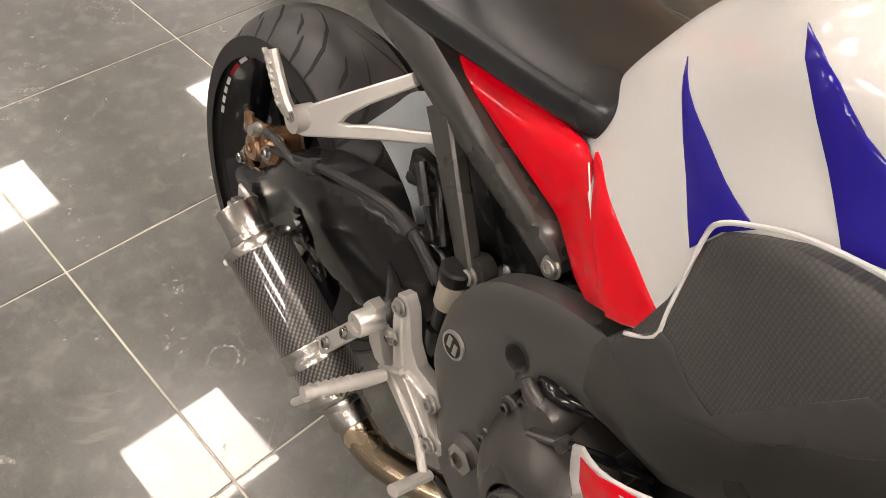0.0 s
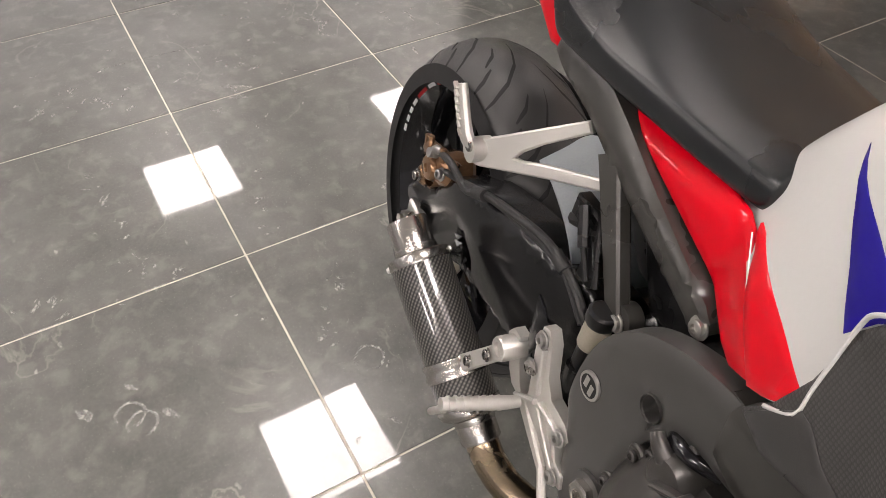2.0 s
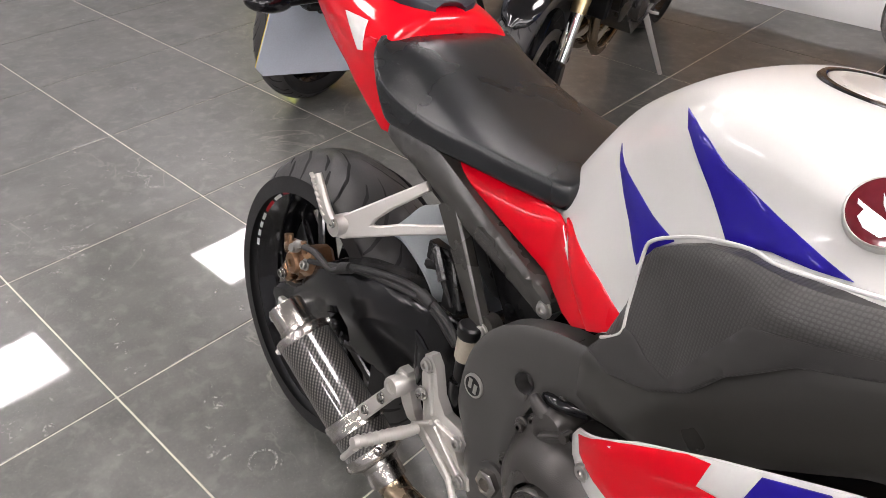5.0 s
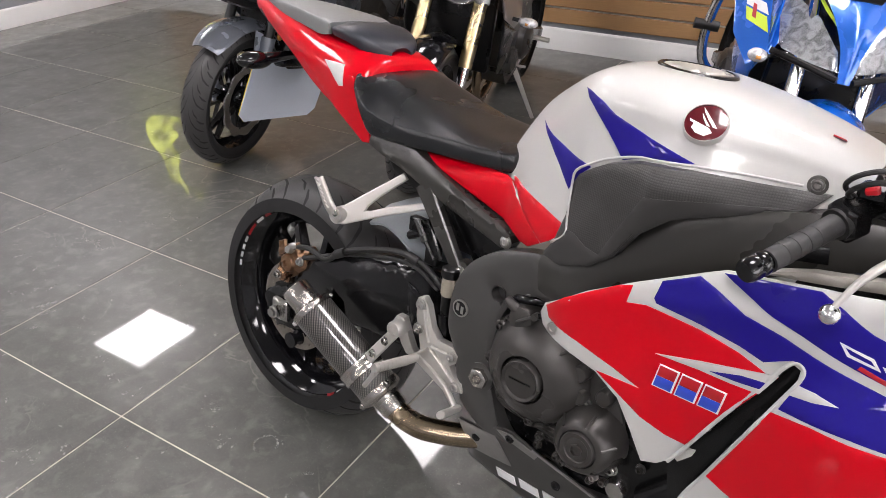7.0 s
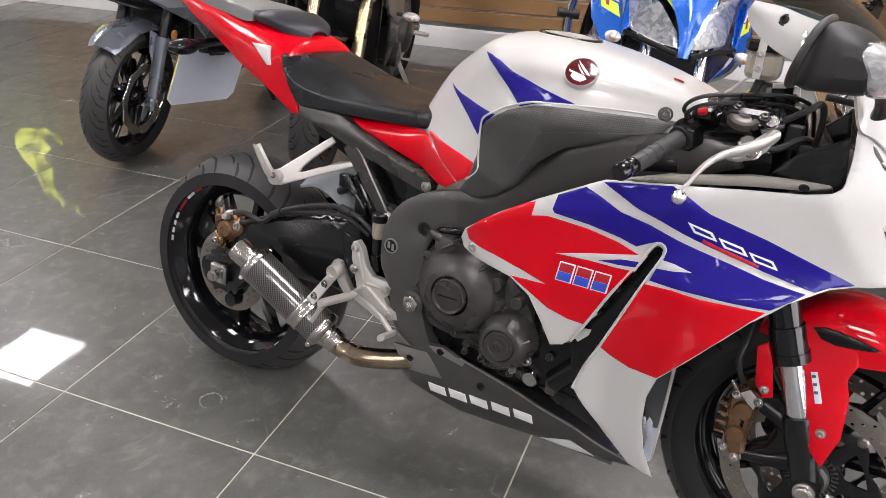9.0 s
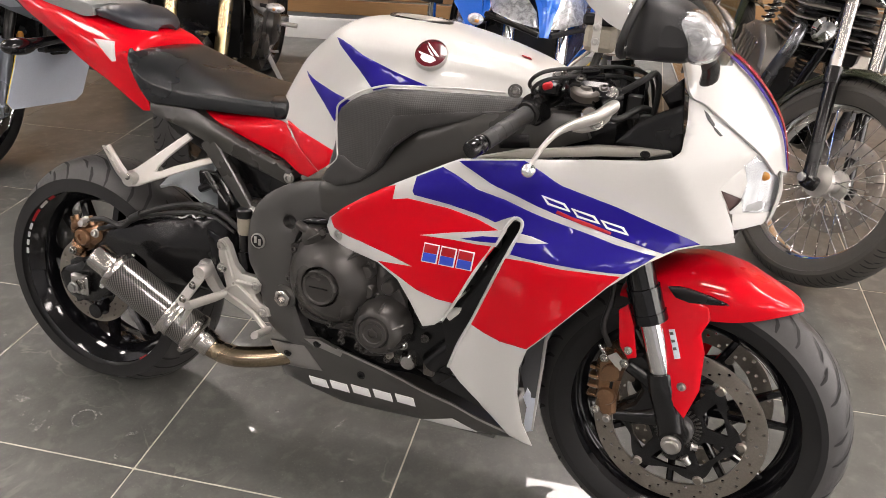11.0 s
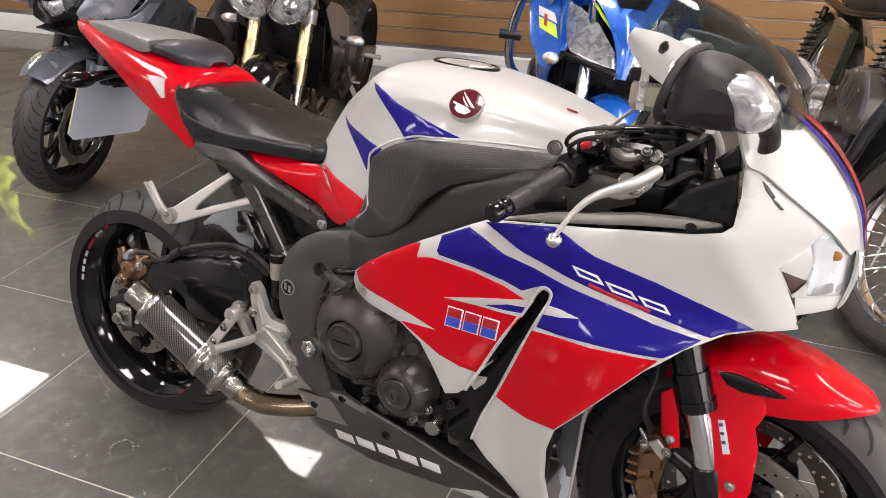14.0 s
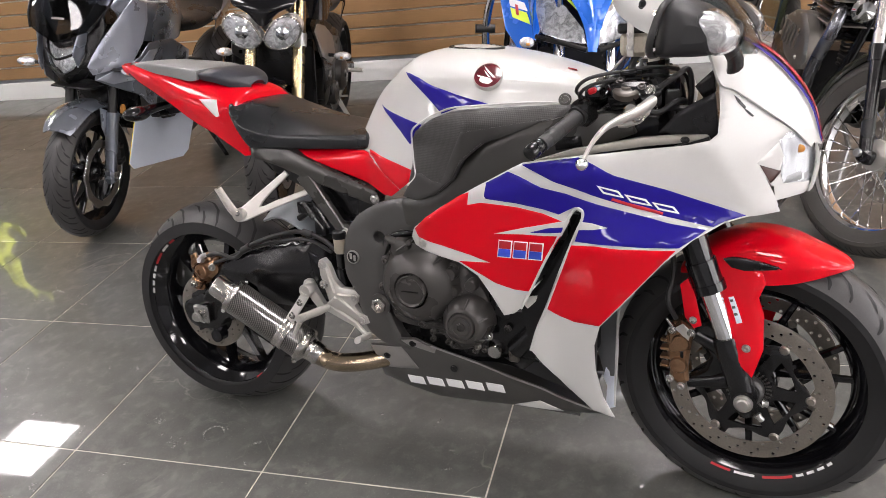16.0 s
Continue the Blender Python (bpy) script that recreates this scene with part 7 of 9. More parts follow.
# plain black block added to darken the cockpit below the clamp
part("cockpit_shadow_box", block((1.185, 0.0, 0.855), (0.14, 0.28, 0.07), 0.02), "black", bike, "black block standing for the shade under the top clamp")
forktop = part("fork_top", group_of(tube([(1.238, -0.104, 0.860), (1.222, -0.104, 0.965)], 0.026, 20, 1), tube([(1.2225, -0.104, 0.962), (1.2205, -0.104, 0.975)], 0.020, 6, 1)), "arm", bike, "black fork top with an alloy adjuster")
part("adjuster", tube([(1.2208, -0.104, 0.973), (1.2195, -0.104, 0.982)], 0.011, 16, 1), "alloy", forktop)
part("clamp_bolt", bolt((1.206, -0.128, 0.905), 0.007, (-0.2, -0.9, 0.3), 0.006), "bolt", forktop)
part("clamp_bolt", bolt((1.228, -0.131, 0.890), 0.006, (0, -0.95, 0.3), 0.005), "bolt", forktop)
part("cable_joint", group_of(tube([(1.180, -0.205, 0.962), (1.205, -0.192, 0.964)], 0.0062, 10, 1), tube([(1.186, -0.196, 0.951), (1.212, -0.180, 0.952)], 0.0062, 10, 1)), "gloss", bike)
part("brake_union", group_of(tube([(1.232, -0.196, 0.930), (1.232, -0.214, 0.934)], 0.0085, 6, 1), tube([(1.232, -0.200, 0.931), (1.232, -0.206, 0.932)], 0.011, 18, 1)), "bolt", bike, "steel banjo union")
part("wiring_plug", group_of(block((1.262, -0.130, 0.905), (0.026, 0.020, 0.040), 0.004), block((1.285, -0.145, 0.880), (0.022, 0.022, 0.034), 0.004)), "hose", bike)
# left bar
lbar = part("handlebar", tube([(1.130, 0.330, 0.846), (1.150, 0.235, 0.882), (1.165, 0.120, 0.918)], 0.0115, 14, 3), "black", bike, "black clip-on handlebar")
part("grip", tube([(1.132, 0.322, 0.849), (1.152, 0.222, 0.887)], 0.0165, 16, 1), "hose", lbar)
part("clutch_lever", tube([(1.235, 0.20, 0.925), (1.245, 0.24, 0.900), (1.250, 0.28, 0.870), (1.245, 0.30, 0.845)], [0.013, 0.010, 0.008, 0.007], 10, 5, 0.6), "alloy", lbar, "polished alloy clutch lever")
part("lever_ball", ball((1.244, 0.302, 0.840), 0.010), "chrome", lbar)


def mirror(s):
    """Black wing mirror with a clear indicator in its front."""
    def at(g):
        return g if s < 0 else g.mirrored()
    rows = []
    for y, k, dx, dz in ((-0.185, 0.30, 0.016, -0.022), (-0.200, 0.62, 0.010, -0.012), (-0.235, 0.92, 0.004, -0.004), (-0.285, 1.0, 0.0, 0.0), (-0.330, 0.92, 0.000, -0.002), (-0.352, 0.66, 0.004, -0.008), (-0.358, 0.30, 0.006, -0.010)):
        out = [(1.258, 1.000), (1.262, 1.050), (1.276, 1.084), (1.312, 1.086), (1.350, 1.070), (1.374, 1.050), (1.384, 1.028), (1.374, 1.004), (1.340, 0.997), (1.290, 0.996)]
        rows.append([(min(1.318 + (x - 1.318) * k + dx, 1.40 if y > -0.27 else 1.346), y, 1.045 + (z - 1.045) * k + dz) for x, z in out])
    shell = skin([list(c) for c in zip(*rows)], 2, 2, 0.0, True)
    body = part("mirror", at(shell), "shell", bike, "black wing mirror with a clear indicator")
    rim = [(1.252, -0.200, 1.006), (1.250, -0.255, 0.998), (1.252, -0.325, 1.004), (1.258, -0.350, 1.030), (1.272, -0.335, 1.075), (1.282, -0.270, 1.090), (1.278, -0.215, 1.080), (1.262, -0.195, 1.045), (1.252, -0.200, 1.006)]
    part("mirror_rim", at(tube(rim, 0.006, 10, 6)), "hose", body)
    part("mirror_glass", at(plate(rounded(0.112, 0.060, 0.02, 4), -0.002, 0.002, 0.0008).move(pose(1.252, -0.272, 1.042, 0, 0, -84))), "mirror", body)
    out = [(1.314, 1.064), (1.350, 1.070), (1.375, 1.052), (1.389, 1.030), (1.377, 1.004), (1.348, 0.999), (1.332, 1.024)]
    for name, mt, f in (("indicator_bowl", "reflector", 0.95), ("indicator_lens", "lens", 1.0)):
        rows = [[(1.350 + (x - 1.350) * k * f, -0.31 + (y + 0.31) * f, 1.036 + (z - 1.036) * k * f) for x, z in out] for y, k in ((-0.262, 0.80), (-0.285, 0.97), (-0.315, 1.0), (-0.340, 0.90), (-0.356, 0.66), (-0.363, 0.30))]
        part(name, at(skin([list(c) for c in zip(*rows)], 4, 4, 0.0, True)), mt, body, "clear indicator lens" if mt == "lens" else "")
    part("indicator_bulb", at(ball((1.366, -0.345, 1.030), (0.007, 0.007, 0.009))), "amber", body)
    part("mirror_foot", at(tube([(1.362, -0.225, 1.008), (1.372, -0.190, 0.985), (1.372, -0.168, 0.965)], [0.012, 0.015, 0.017], 12, 4, 0.6)), "black", body)
    arm = part("mirror_stay", at(skin([[(1.158, -0.165, 1.088), (1.172, -0.166, 1.062), (1.225, -0.185, 1.030), (1.290, -0.205, 1.020)], [(1.160, -0.172, 1.094), (1.190, -0.176, 1.080), (1.235, -0.192, 1.062), (1.295, -0.215, 1.045)], [(1.164, -0.168, 1.100), (1.205, -0.172, 1.096), (1.245, -0.188, 1.086), (1.300, -0.210, 1.075)]], 4, 4, 0.006)), "white", bike, "white painted stay with a bolt")
    part("bolt", at(bolt((1.213, -0.186, 1.080), 0.007, (-0.2, -0.9, 0.3), 0.004)), "black", arm)
    return body


mirror(-1)
mirror(1)
# side stand
part("side_stand", group_of(bar((0.62, 0.14, 0.30), (0.55, 0.262, 0.058), 0.030, 0.022, 0.018), block((0.548, 0.268, 0.058), (0.06, 0.04, 0.008), 0.003)), "black", bike, "black folded-out side stand")

# ---------- the other motorcycles, parked in a row along the wall ----------
def parked(name, label, contact, yaw, lean, wb):
    """A motorcycle's base: x forward from the rear wheel's contact, leaning to its left."""
    a = radians(yaw)
    return thing(name, label, "motorcycle", pose(contact[0] - wb * math.cos(a), contact[1] - wb * math.sin(a), 0, 0, 0, yaw) @ pose(0, 0, 0, -lean), "parked motorcycles")


def steering(wb, trail, rake, turn):
    """The matrix that turns the front end about its head."""
    p = Vector((wb + trail, 0, 0))
    return Matrix.Translation(p) @ Matrix.Rotation(radians(turn), 4, Vector((-math.sin(radians(rake)), 0, math.cos(radians(rake))))) @ Matrix.Translation(-p)


def cast_wheel(t, name, m, R, W, r_rim, n_spoke, mat="gloss", discs=(1,), disc_r=0.15, label="black cast wheel", wave=0.003, grooves=18):
    w = part(name, rim_geo(r_rim, W * 0.78).move(m), mat, t, label)
    part("hub", lathe([(0.014, -0.055), (0.034, -0.050), (0.048, -0.030), (0.048, 0.030), (0.034, 0.050), (0.014, 0.055)], 28).move(m), mat, w)
    for k in range(n_spoke):
        for f in (-0.20, 0.20):
            part("spoke", spokes(1, 0.045, r_rim - 0.022, 0.0, 0.0, 0.034, 0.020, 0.022, f, TAU * k / n_spoke + 0.2).move(m), mat, w)
    s, tr = tyre_geo(R, W, r_rim)
    part("tyre", [(s.move(m), "tyre"), (tr.move(m), "tread"), (tread_grooves(R, W, grooves, 0.0048).move(m), "groove")], None, w, "black sport tyre")
    for sgn in discs:
        d = part("brake_disc", drilled_ring(disc_r - 0.035, disc_r, sgn * 0.064 - 0.0025, 0.005, [(disc_r - 0.027, 18, 0), (disc_r - 0.012, 18, 0.5)], 0.0036, 48, wave).move(m), "disc", w, "drilled steel brake disc")
        if wave > 0.005:
            part("disc_edge", tube([((disc_r + wave * math.cos(TAU * i / 12)) * math.sin(TAU * i / 120), sgn * 0.0668, (disc_r + wave * math.cos(TAU * i / 12)) * math.cos(TAU * i / 120)) for i in range(121)], 0.0016, 6, 1).move(m), "chrome", d)
        for k in range(5):
            part("carrier_arm", spokes(1, 0.03, disc_r - 0.03, sgn * 0.06, sgn * 0.064, 0.024, 0.016, 0.006, 0.2, TAU * k / 5).move(m), "black", d)
    return w


def mudguard_geo(c, R, stations):
    rows = []
    for deg, w, r in stations:
        a = radians(deg)
        rows.append([((R + r - 0.028 * abs(s) ** 2.2) * math.sin(a) + c[0], w * s, (R + r - 0.028 * abs(s) ** 2.2) * math.cos(a) + c[2]) for s in (-1, -0.8, -0.4, 0, 0.4, 0.8, 1)])
    return skin(rows, 4, 4, 0.004)


def tank_geo(stations):
    """A fuel tank out of (x, half width, top, bottom) stations."""
    rows = []
    for x, w, zt, zb in stations:
        h = [(0.0, zt), (w * 0.6, zt - 0.01), (w * 0.95, zt - 0.07), (w, (zt + zb) / 2), (w * 0.85, zb)]
        rows.append([(x, -y, z) for y, z in reversed(h)] + [(x, y, z) for y, z in h[1:]])
    return skin(rows, 4, 4, 0.004)


def stalk_indicator(t, base, tip, lens="lens"):
    a, b = Vector(base), Vector(tip)
    i = part("indicator", tube([base, tuple(a.lerp(b, 0.55))], 0.008, 8, 1), "black", t, "small stalk indicator")
    part("pod", ball(tuple(a.lerp(b, 0.8)), (0.030, abs(b.y - a.y) * 0.34 + 0.006, 0.020)), "reflector", i)
    part("bulb", ball(tuple(a.lerp(b, 0.8) + Vector((0.016, 0, 0))), (0.014, 0.018, 0.012)), "amber", i)


def hind(t, body, seat_z=0.80, wheel="gloss"):
    """Rear wheel, swingarm, seat and tail of a parked machine."""
    m = pose(0, 0, 0.305)
    cast_wheel(t, "rear_wheel", m, 0.305, 0.18, 0.226, 5, wheel, (), label="black cast rear wheel")
    for s in (-1, 1):
        part("swingarm", bar((0.0, s * 0.125, 0.305), (0.52, s * 0.12, 0.42), 0.055, 0.085, 0.035, 0.045, 0.01), "black", t)
    rows = []
    for x, w, zt in ((-0.25, 0.05, seat_z + 0.14), (-0.05, 0.10, seat_z + 0.12), (0.15, 0.13, seat_z + 0.07), (0.24, 0.14, seat_z + 0.02), (0.45, 0.13, seat_z), (0.62, 0.10, seat_z + 0.02)):
        h = [(0.0, zt), (w * 0.7, zt - 0.008), (w, zt - 0.04), (w * 0.9, zt - 0.08)]
        rows.append([(x, -y, z) for y, z in reversed(h)] + [(x, y, z) for y, z in h[1:]])
    part("seat", skin(rows, 4, 4, 0.02), "vinyl", t, "black dual seat")
    rows = []
    for x, w, zt, zb in ((-0.35, 0.03, seat_z + 0.11, seat_z + 0.06), (-0.20, 0.07, seat_z + 0.08, seat_z + 0.01), (0.05, 0.12, seat_z + 0.03, seat_z - 0.06), (0.35, 0.15, seat_z - 0.04, seat_z - 0.15)):
        h = [(0.0, zt), (w, zt - 0.01), (w * 1.02, (zt + zb) / 2), (w * 0.9, zb)]
        rows.append([(x, -y, z) for y, z in reversed(h)] + [(x, y, z) for y, z in h[1:]])
    part("tail_cowl", skin(rows, 4, 4, 0.004), body, t)


def motor(t, x=0.70, z=0.42, mat="engine"):
    g = sheet([(x - 0.22, z - 0.12), (x - 0.25, z + 0.05), (x - 0.12, z + 0.18), (x + 0.10, z + 0.24), (x + 0.26, z + 0.16), (x + 0.24, z - 0.04), (x + 0.10, z - 0.16)], lambda u, v: -0.16, 0.32, 0.05, (), 0.015)
    e = part("engine", g, mat, t, "cast engine block")
    for s in (-1, 1):
        part("engine_cover", lathe([(0.09, 0.0), (0.085, 0.03), (0.06, 0.045), (0.0001, 0.048)] if s > 0 else [(0.09, 0.0), (0.085, -0.03), (0.06, -0.045), (0.0001, -0.048)], 28).move(pose(x - 0.08, s * 0.16, z)), mat, e)
        part("engine_cover", lathe([(0.065, 0.0), (0.06, 0.03), (0.0001, 0.04)] if s > 0 else [(0.065, 0.0), (0.06, -0.03), (0.0001, -0.04)], 28).move(pose(x + 0.09, s * 0.155, z - 0.05)), mat, e)
    return e


def bar_set(t, x, z, half, rise=0.0, sweep=0.10, mat="black", head=None):
    """Handlebar with grips and levers."""
    mm = head if head is not None else Matrix()
    b = part("handlebar", tube([(x - sweep, -half, z), (x, -half * 0.45, z + rise), (x + 0.02, 0, z + rise), (x, half * 0.45, z + rise), (x - sweep, half, z)], 0.011, 10, 4).move(mm), mat, t, "handlebar with rubber grips")
    for s in (-1, 1):
        part("grip", tube([(x - sweep, s * half, z), (x - sweep * 0.55, s * half * 0.72, z + rise * 0.4)], 0.0165, 12, 1).move(mm), "hose", b)
        part("switch_pod", block((x - sweep * 0.45, s * half * 0.66, z + rise * 0.5), (0.05, 0.045, 0.045), 0.010).move(mm), "black", b)
        part("lever", tube([(x - sweep * 0.3 + 0.035, s * half * 0.62, z + rise * 0.5 + 0.01), (x - sweep * 0.5 + 0.075, s * half * 0.80, z), (x - sweep + 0.06, s * half * 0.98, z - 0.01)], [0.010, 0.007, 0.006], 8, 4, 0.6).move(mm), "alloy", b)
    return b


# gunmetal half-faired machine
def grey_tourer():
    wb = 1.45
    t = parked("motorcycle", "gunmetal half-faired road motorcycle parked on its stand", (-0.972, 1.35), -84, 10.5, wb)
    H = steering(wb, 0.10, 25, 3)
    hind(t, "greybike")
    motor(t)
    F = H @ pose(wb, 0, 0.298)
    cast_wheel(t, "front_wheel", F, 0.298, 0.122, 0.226, 6, "gloss", (1, -1), 0.155, "black cast front wheel with a wavy disc", 0.0055)
    part("front_mudguard", mudguard_geo((wb, 0, 0.298), 0.298, ((-75, 0.060, 0.024), (-45, 0.070, 0.026), (-20, 0.078, 0.032), (5, 0.082, 0.036), (20, 0.080, 0.038), (30, 0.072, 0.040), (36, 0.060, 0.042))).move(H), "greybike", t, "gunmetal front mudguard")
    for s in (-1, 1):
        leg = part("fork_leg", tube([(wb - 0.075, s * 0.10, 0.52), (wb - 0.225, s * 0.10, 0.86)], 0.021, 14, 1).move(H), "black", t, "black fork leg with a gunmetal slider")
        part("fork_slider", group_of(tube([(wb - 0.005, s * 0.10, 0.30), (wb - 0.085, s * 0.10, 0.54)], 0.027, 16, 1), tube([(wb - 0.080, s * 0.10, 0.525), (wb - 0.092, s * 0.10, 0.560)], 0.031, 16, 1)).move(H), "greybike", leg)
        part("fork_foot", block((wb - 0.005, s * 0.10, 0.29), (0.06, 0.045, 0.07), 0.014).move(H), "greybike", leg)
        part("axle_nut", lathe([(0.016, 0), (0.016, s * 0.010), (0.0001, s * 0.012)], 6).move(H @ pose(wb, s * 0.122, 0.298)), "bolt", leg)
        part("mudguard_stay", sheet([(wb - 0.10, 0.56), (wb - 0.03, 0.60), (wb - 0.02, 0.52), (wb - 0.06, 0.40), (wb - 0.075, 0.40)], lambda x, z: s * 0.082 - 0.004, 0.006, 0.03).move(H), "silverbike", leg)
        c = part("front_caliper", block((wb - 0.115, s * 0.078, 0.355), (0.055, 0.06, 0.11), 0.014).move(H), "black", leg)
        part("side_reflector", lathe([(0.022, 0), (0.022, s * 0.006), (0.018, s * 0.009), (0.0001, s * 0.009)], 18).move(H @ pose(wb - 0.135, s * 0.125, 0.565)), "amber", leg, "amber round reflector")

        def m(g):
            return g if s < 0 else g.mirrored()
        # upper side panel: pale wedge from the nose back along the tank
        part("side_panel", m(sheet([(1.46, 0.760), (1.48, 0.80), (1.40, 0.90), (1.30, 1.00), (1.20, 1.045), (1.12, 1.02), (1.14, 0.92), (1.20, 0.84), (1.30, 0.775)], lambda x, z: -(0.115 + 0.55 * max(0.0, 1.47 - x) - 0.5 * max(0.0, 1.30 - x)), 0.005, 0.03)), "silverbike", t, "pale silver fairing wedge")
        part("side_fairing", m(sheet([(1.45, 0.735), (1.44, 0.77), (1.28, 0.77), (1.16, 0.83), (0.95, 0.80), (0.78, 0.70), (0.80, 0.52), (0.98, 0.42), (1.12, 0.48), (1.26, 0.62), (1.38, 0.69)], lambda x, z: -(0.10 + 0.45 * max(0.0, 1.46 - x) - 0.45 * max(0.0, 1.24 - x) + 0.10 * max(0.0, z - 0.6)), 0.005, 0.04)), "greybike", t, "gunmetal side fairing")
        part("lower_wedge", m(sheet([(1.445, 0.738), (1.38, 0.756), (1.28, 0.757), (1.17, 0.800), (1.10, 0.790), (1.17, 0.728), (1.26, 0.692), (1.38, 0.700)], lambda x, z: -(0.106 + 0.45 * max(0.0, 1.46 - x) - 0.45 * max(0.0, 1.24 - x) + 0.10 * max(0.0, z - 0.6)), 0.004, 0.03)), "silverbike", t, "pale silver lower fairing panel")
        part("nose_edge", m(sheet([(1.50, 0.80), (1.52, 0.86), (1.46, 0.95), (1.36, 1.04), (1.34, 1.02), (1.43, 0.92), (1.46, 0.85)], lambda x, z: -(0.085 + 0.3 * max(0.0, 1.5 - x)), 0.005, 0.03)), "greybike", t)
        stalk_indicator(t, (1.38, s * 0.155, 0.765), (1.38, s * 0.265, 0.765))
        mir = part("mirror", tube([(1.30, s * 0.16, 1.06), (1.28, s * 0.26, 1.16), (1.25, s * 0.33, 1.18)], [0.007, 0.007, 0.03], 10, 3, 0.6), "black", t)
    vee = [(0.0, 0.866), (0.040, 0.872), (0.084, 0.890), (0.080, 0.850), (0.062, 0.812), (0.040, 0.782), (0.014, 0.766), (0.0, 0.764)]
    vee = vee + [(-y, z) for y, z in reversed(vee[1:-1])]

    def nose(g):
        return g.move(pose(1.52, 0.0, 0, 0, 0, 90))

    def swept(x, z):
        return 0.55 * abs(x) + 0.35 * max(0.0, z - 0.80) + 0.5 * max(0.0, 0.79 - z)
    lamp = part("headlight", nose(sheet(vee, lambda x, z: swept(x, z) + 0.022, 0.02, 0.015, (), 0.004)), "reflector", t, "clear v-shaped headlight in a black nose")
    part("lens", nose(sheet(vee, swept, 0.003, 0.015, (), 0.003)), "lens", lamp)
    part("lamp_divider", nose(tube([(-0.080, swept(0.08, 0.86) - 0.004, 0.858), (-0.03, swept(0.03, 0.835) - 0.004, 0.838), (0.0, swept(0, 0.835) - 0.006, 0.832), (0.03, swept(0.03, 0.835) - 0.004, 0.838), (0.080, swept(0.08, 0.86) - 0.004, 0.858)], 0.005, 8, 3)), "black", lamp)
    rim = [(0.0, 0.900), (0.060, 0.915), (0.125, 0.965), (0.142, 1.000), (0.150, 0.940), (0.138, 0.870), (0.105, 0.790), (0.060, 0.735), (0.0, 0.712)]
    rim = rim + [(-y, z) for y, z in reversed(rim[1:-1])]
    part("nose_frame", nose(sheet(rim, lambda x, z: swept(x, z) + 0.010, 0.02, 0.02, [shrink(vee, -0.003)], 0.006)), "black", t, "black headlight surround")
    part("chin", skin([[(1.50, y * 0.06, 0.715), (1.46, y * 0.09, 0.70), (1.38, y * 0.11, 0.69)] for y in (-1, -0.5, 0, 0.5, 1)], 4, 3, 0.006), "black", t)
    shape = ((1.500, 0.045, 0.130, 0.898, 0.045), (1.470, 0.065, 0.160, 0.950, 0.040), (1.410, 0.085, 0.182, 1.040, 0.010), (1.330, 0.090, 0.178, 1.140, -0.010), (1.240, 0.080, 0.130, 1.235, -0.030))
    part("windscreen", skin([[(x - dx * y * y, w * y, z + dz * abs(y)) for x, dx, w, z, dz in shape] for y in (-1, -0.7, -0.35, 0, 0.35, 0.7, 1)], 4, 4, 0.003), "smoke", t, "dark smoked windscreen")
    part("screen_trim", tube([(x - dx + 0.004, -w, z + dz) for x, dx, w, z, dz in shape], 0.005, 8, 4), "black", t)
    part("screen_trim", tube([(x - dx + 0.004, w, z + dz) for x, dx, w, z, dz in shape], 0.005, 8, 4), "black", t)
    part("name_bar", block((0, 0, 0), (0.002, 0.055, 0.009), 0.0008).move(pose(1.4535, 0, 0.985, 0, -34)), "silver", t)
    part("instrument", block((1.36, 0, 1.00), (0.05, 0.16, 0.09), 0.012), "black", t)
    part("fuel_tank", tank_geo(((0.60, 0.10, 0.86, 0.76), (0.72, 0.15, 0.98, 0.74), (0.88, 0.17, 1.04, 0.76), (1.04, 0.16, 1.03, 0.80), (1.16, 0.10, 0.98, 0.84))), "greybike", t, "gunmetal fuel tank")
    bar_set(t, 1.22, 1.03, 0.34, 0.02, 0.12)
    part("radiator", block((1.20, 0, 0.56), (0.04, 0.30, 0.26), 0.01), "black", t)
    part("inner_structure", group_of(block((1.20, 0, 0.78), (0.22, 0.20, 0.22), 0.04), block((0.90, 0, 0.68), (0.40, 0.22, 0.22), 0.04)), "black", t)
    part("side_stand", bar((0.62, 0.14, 0.30), (0.56, 0.25, 0.045), 0.028, 0.02, 0.018), "black", t)


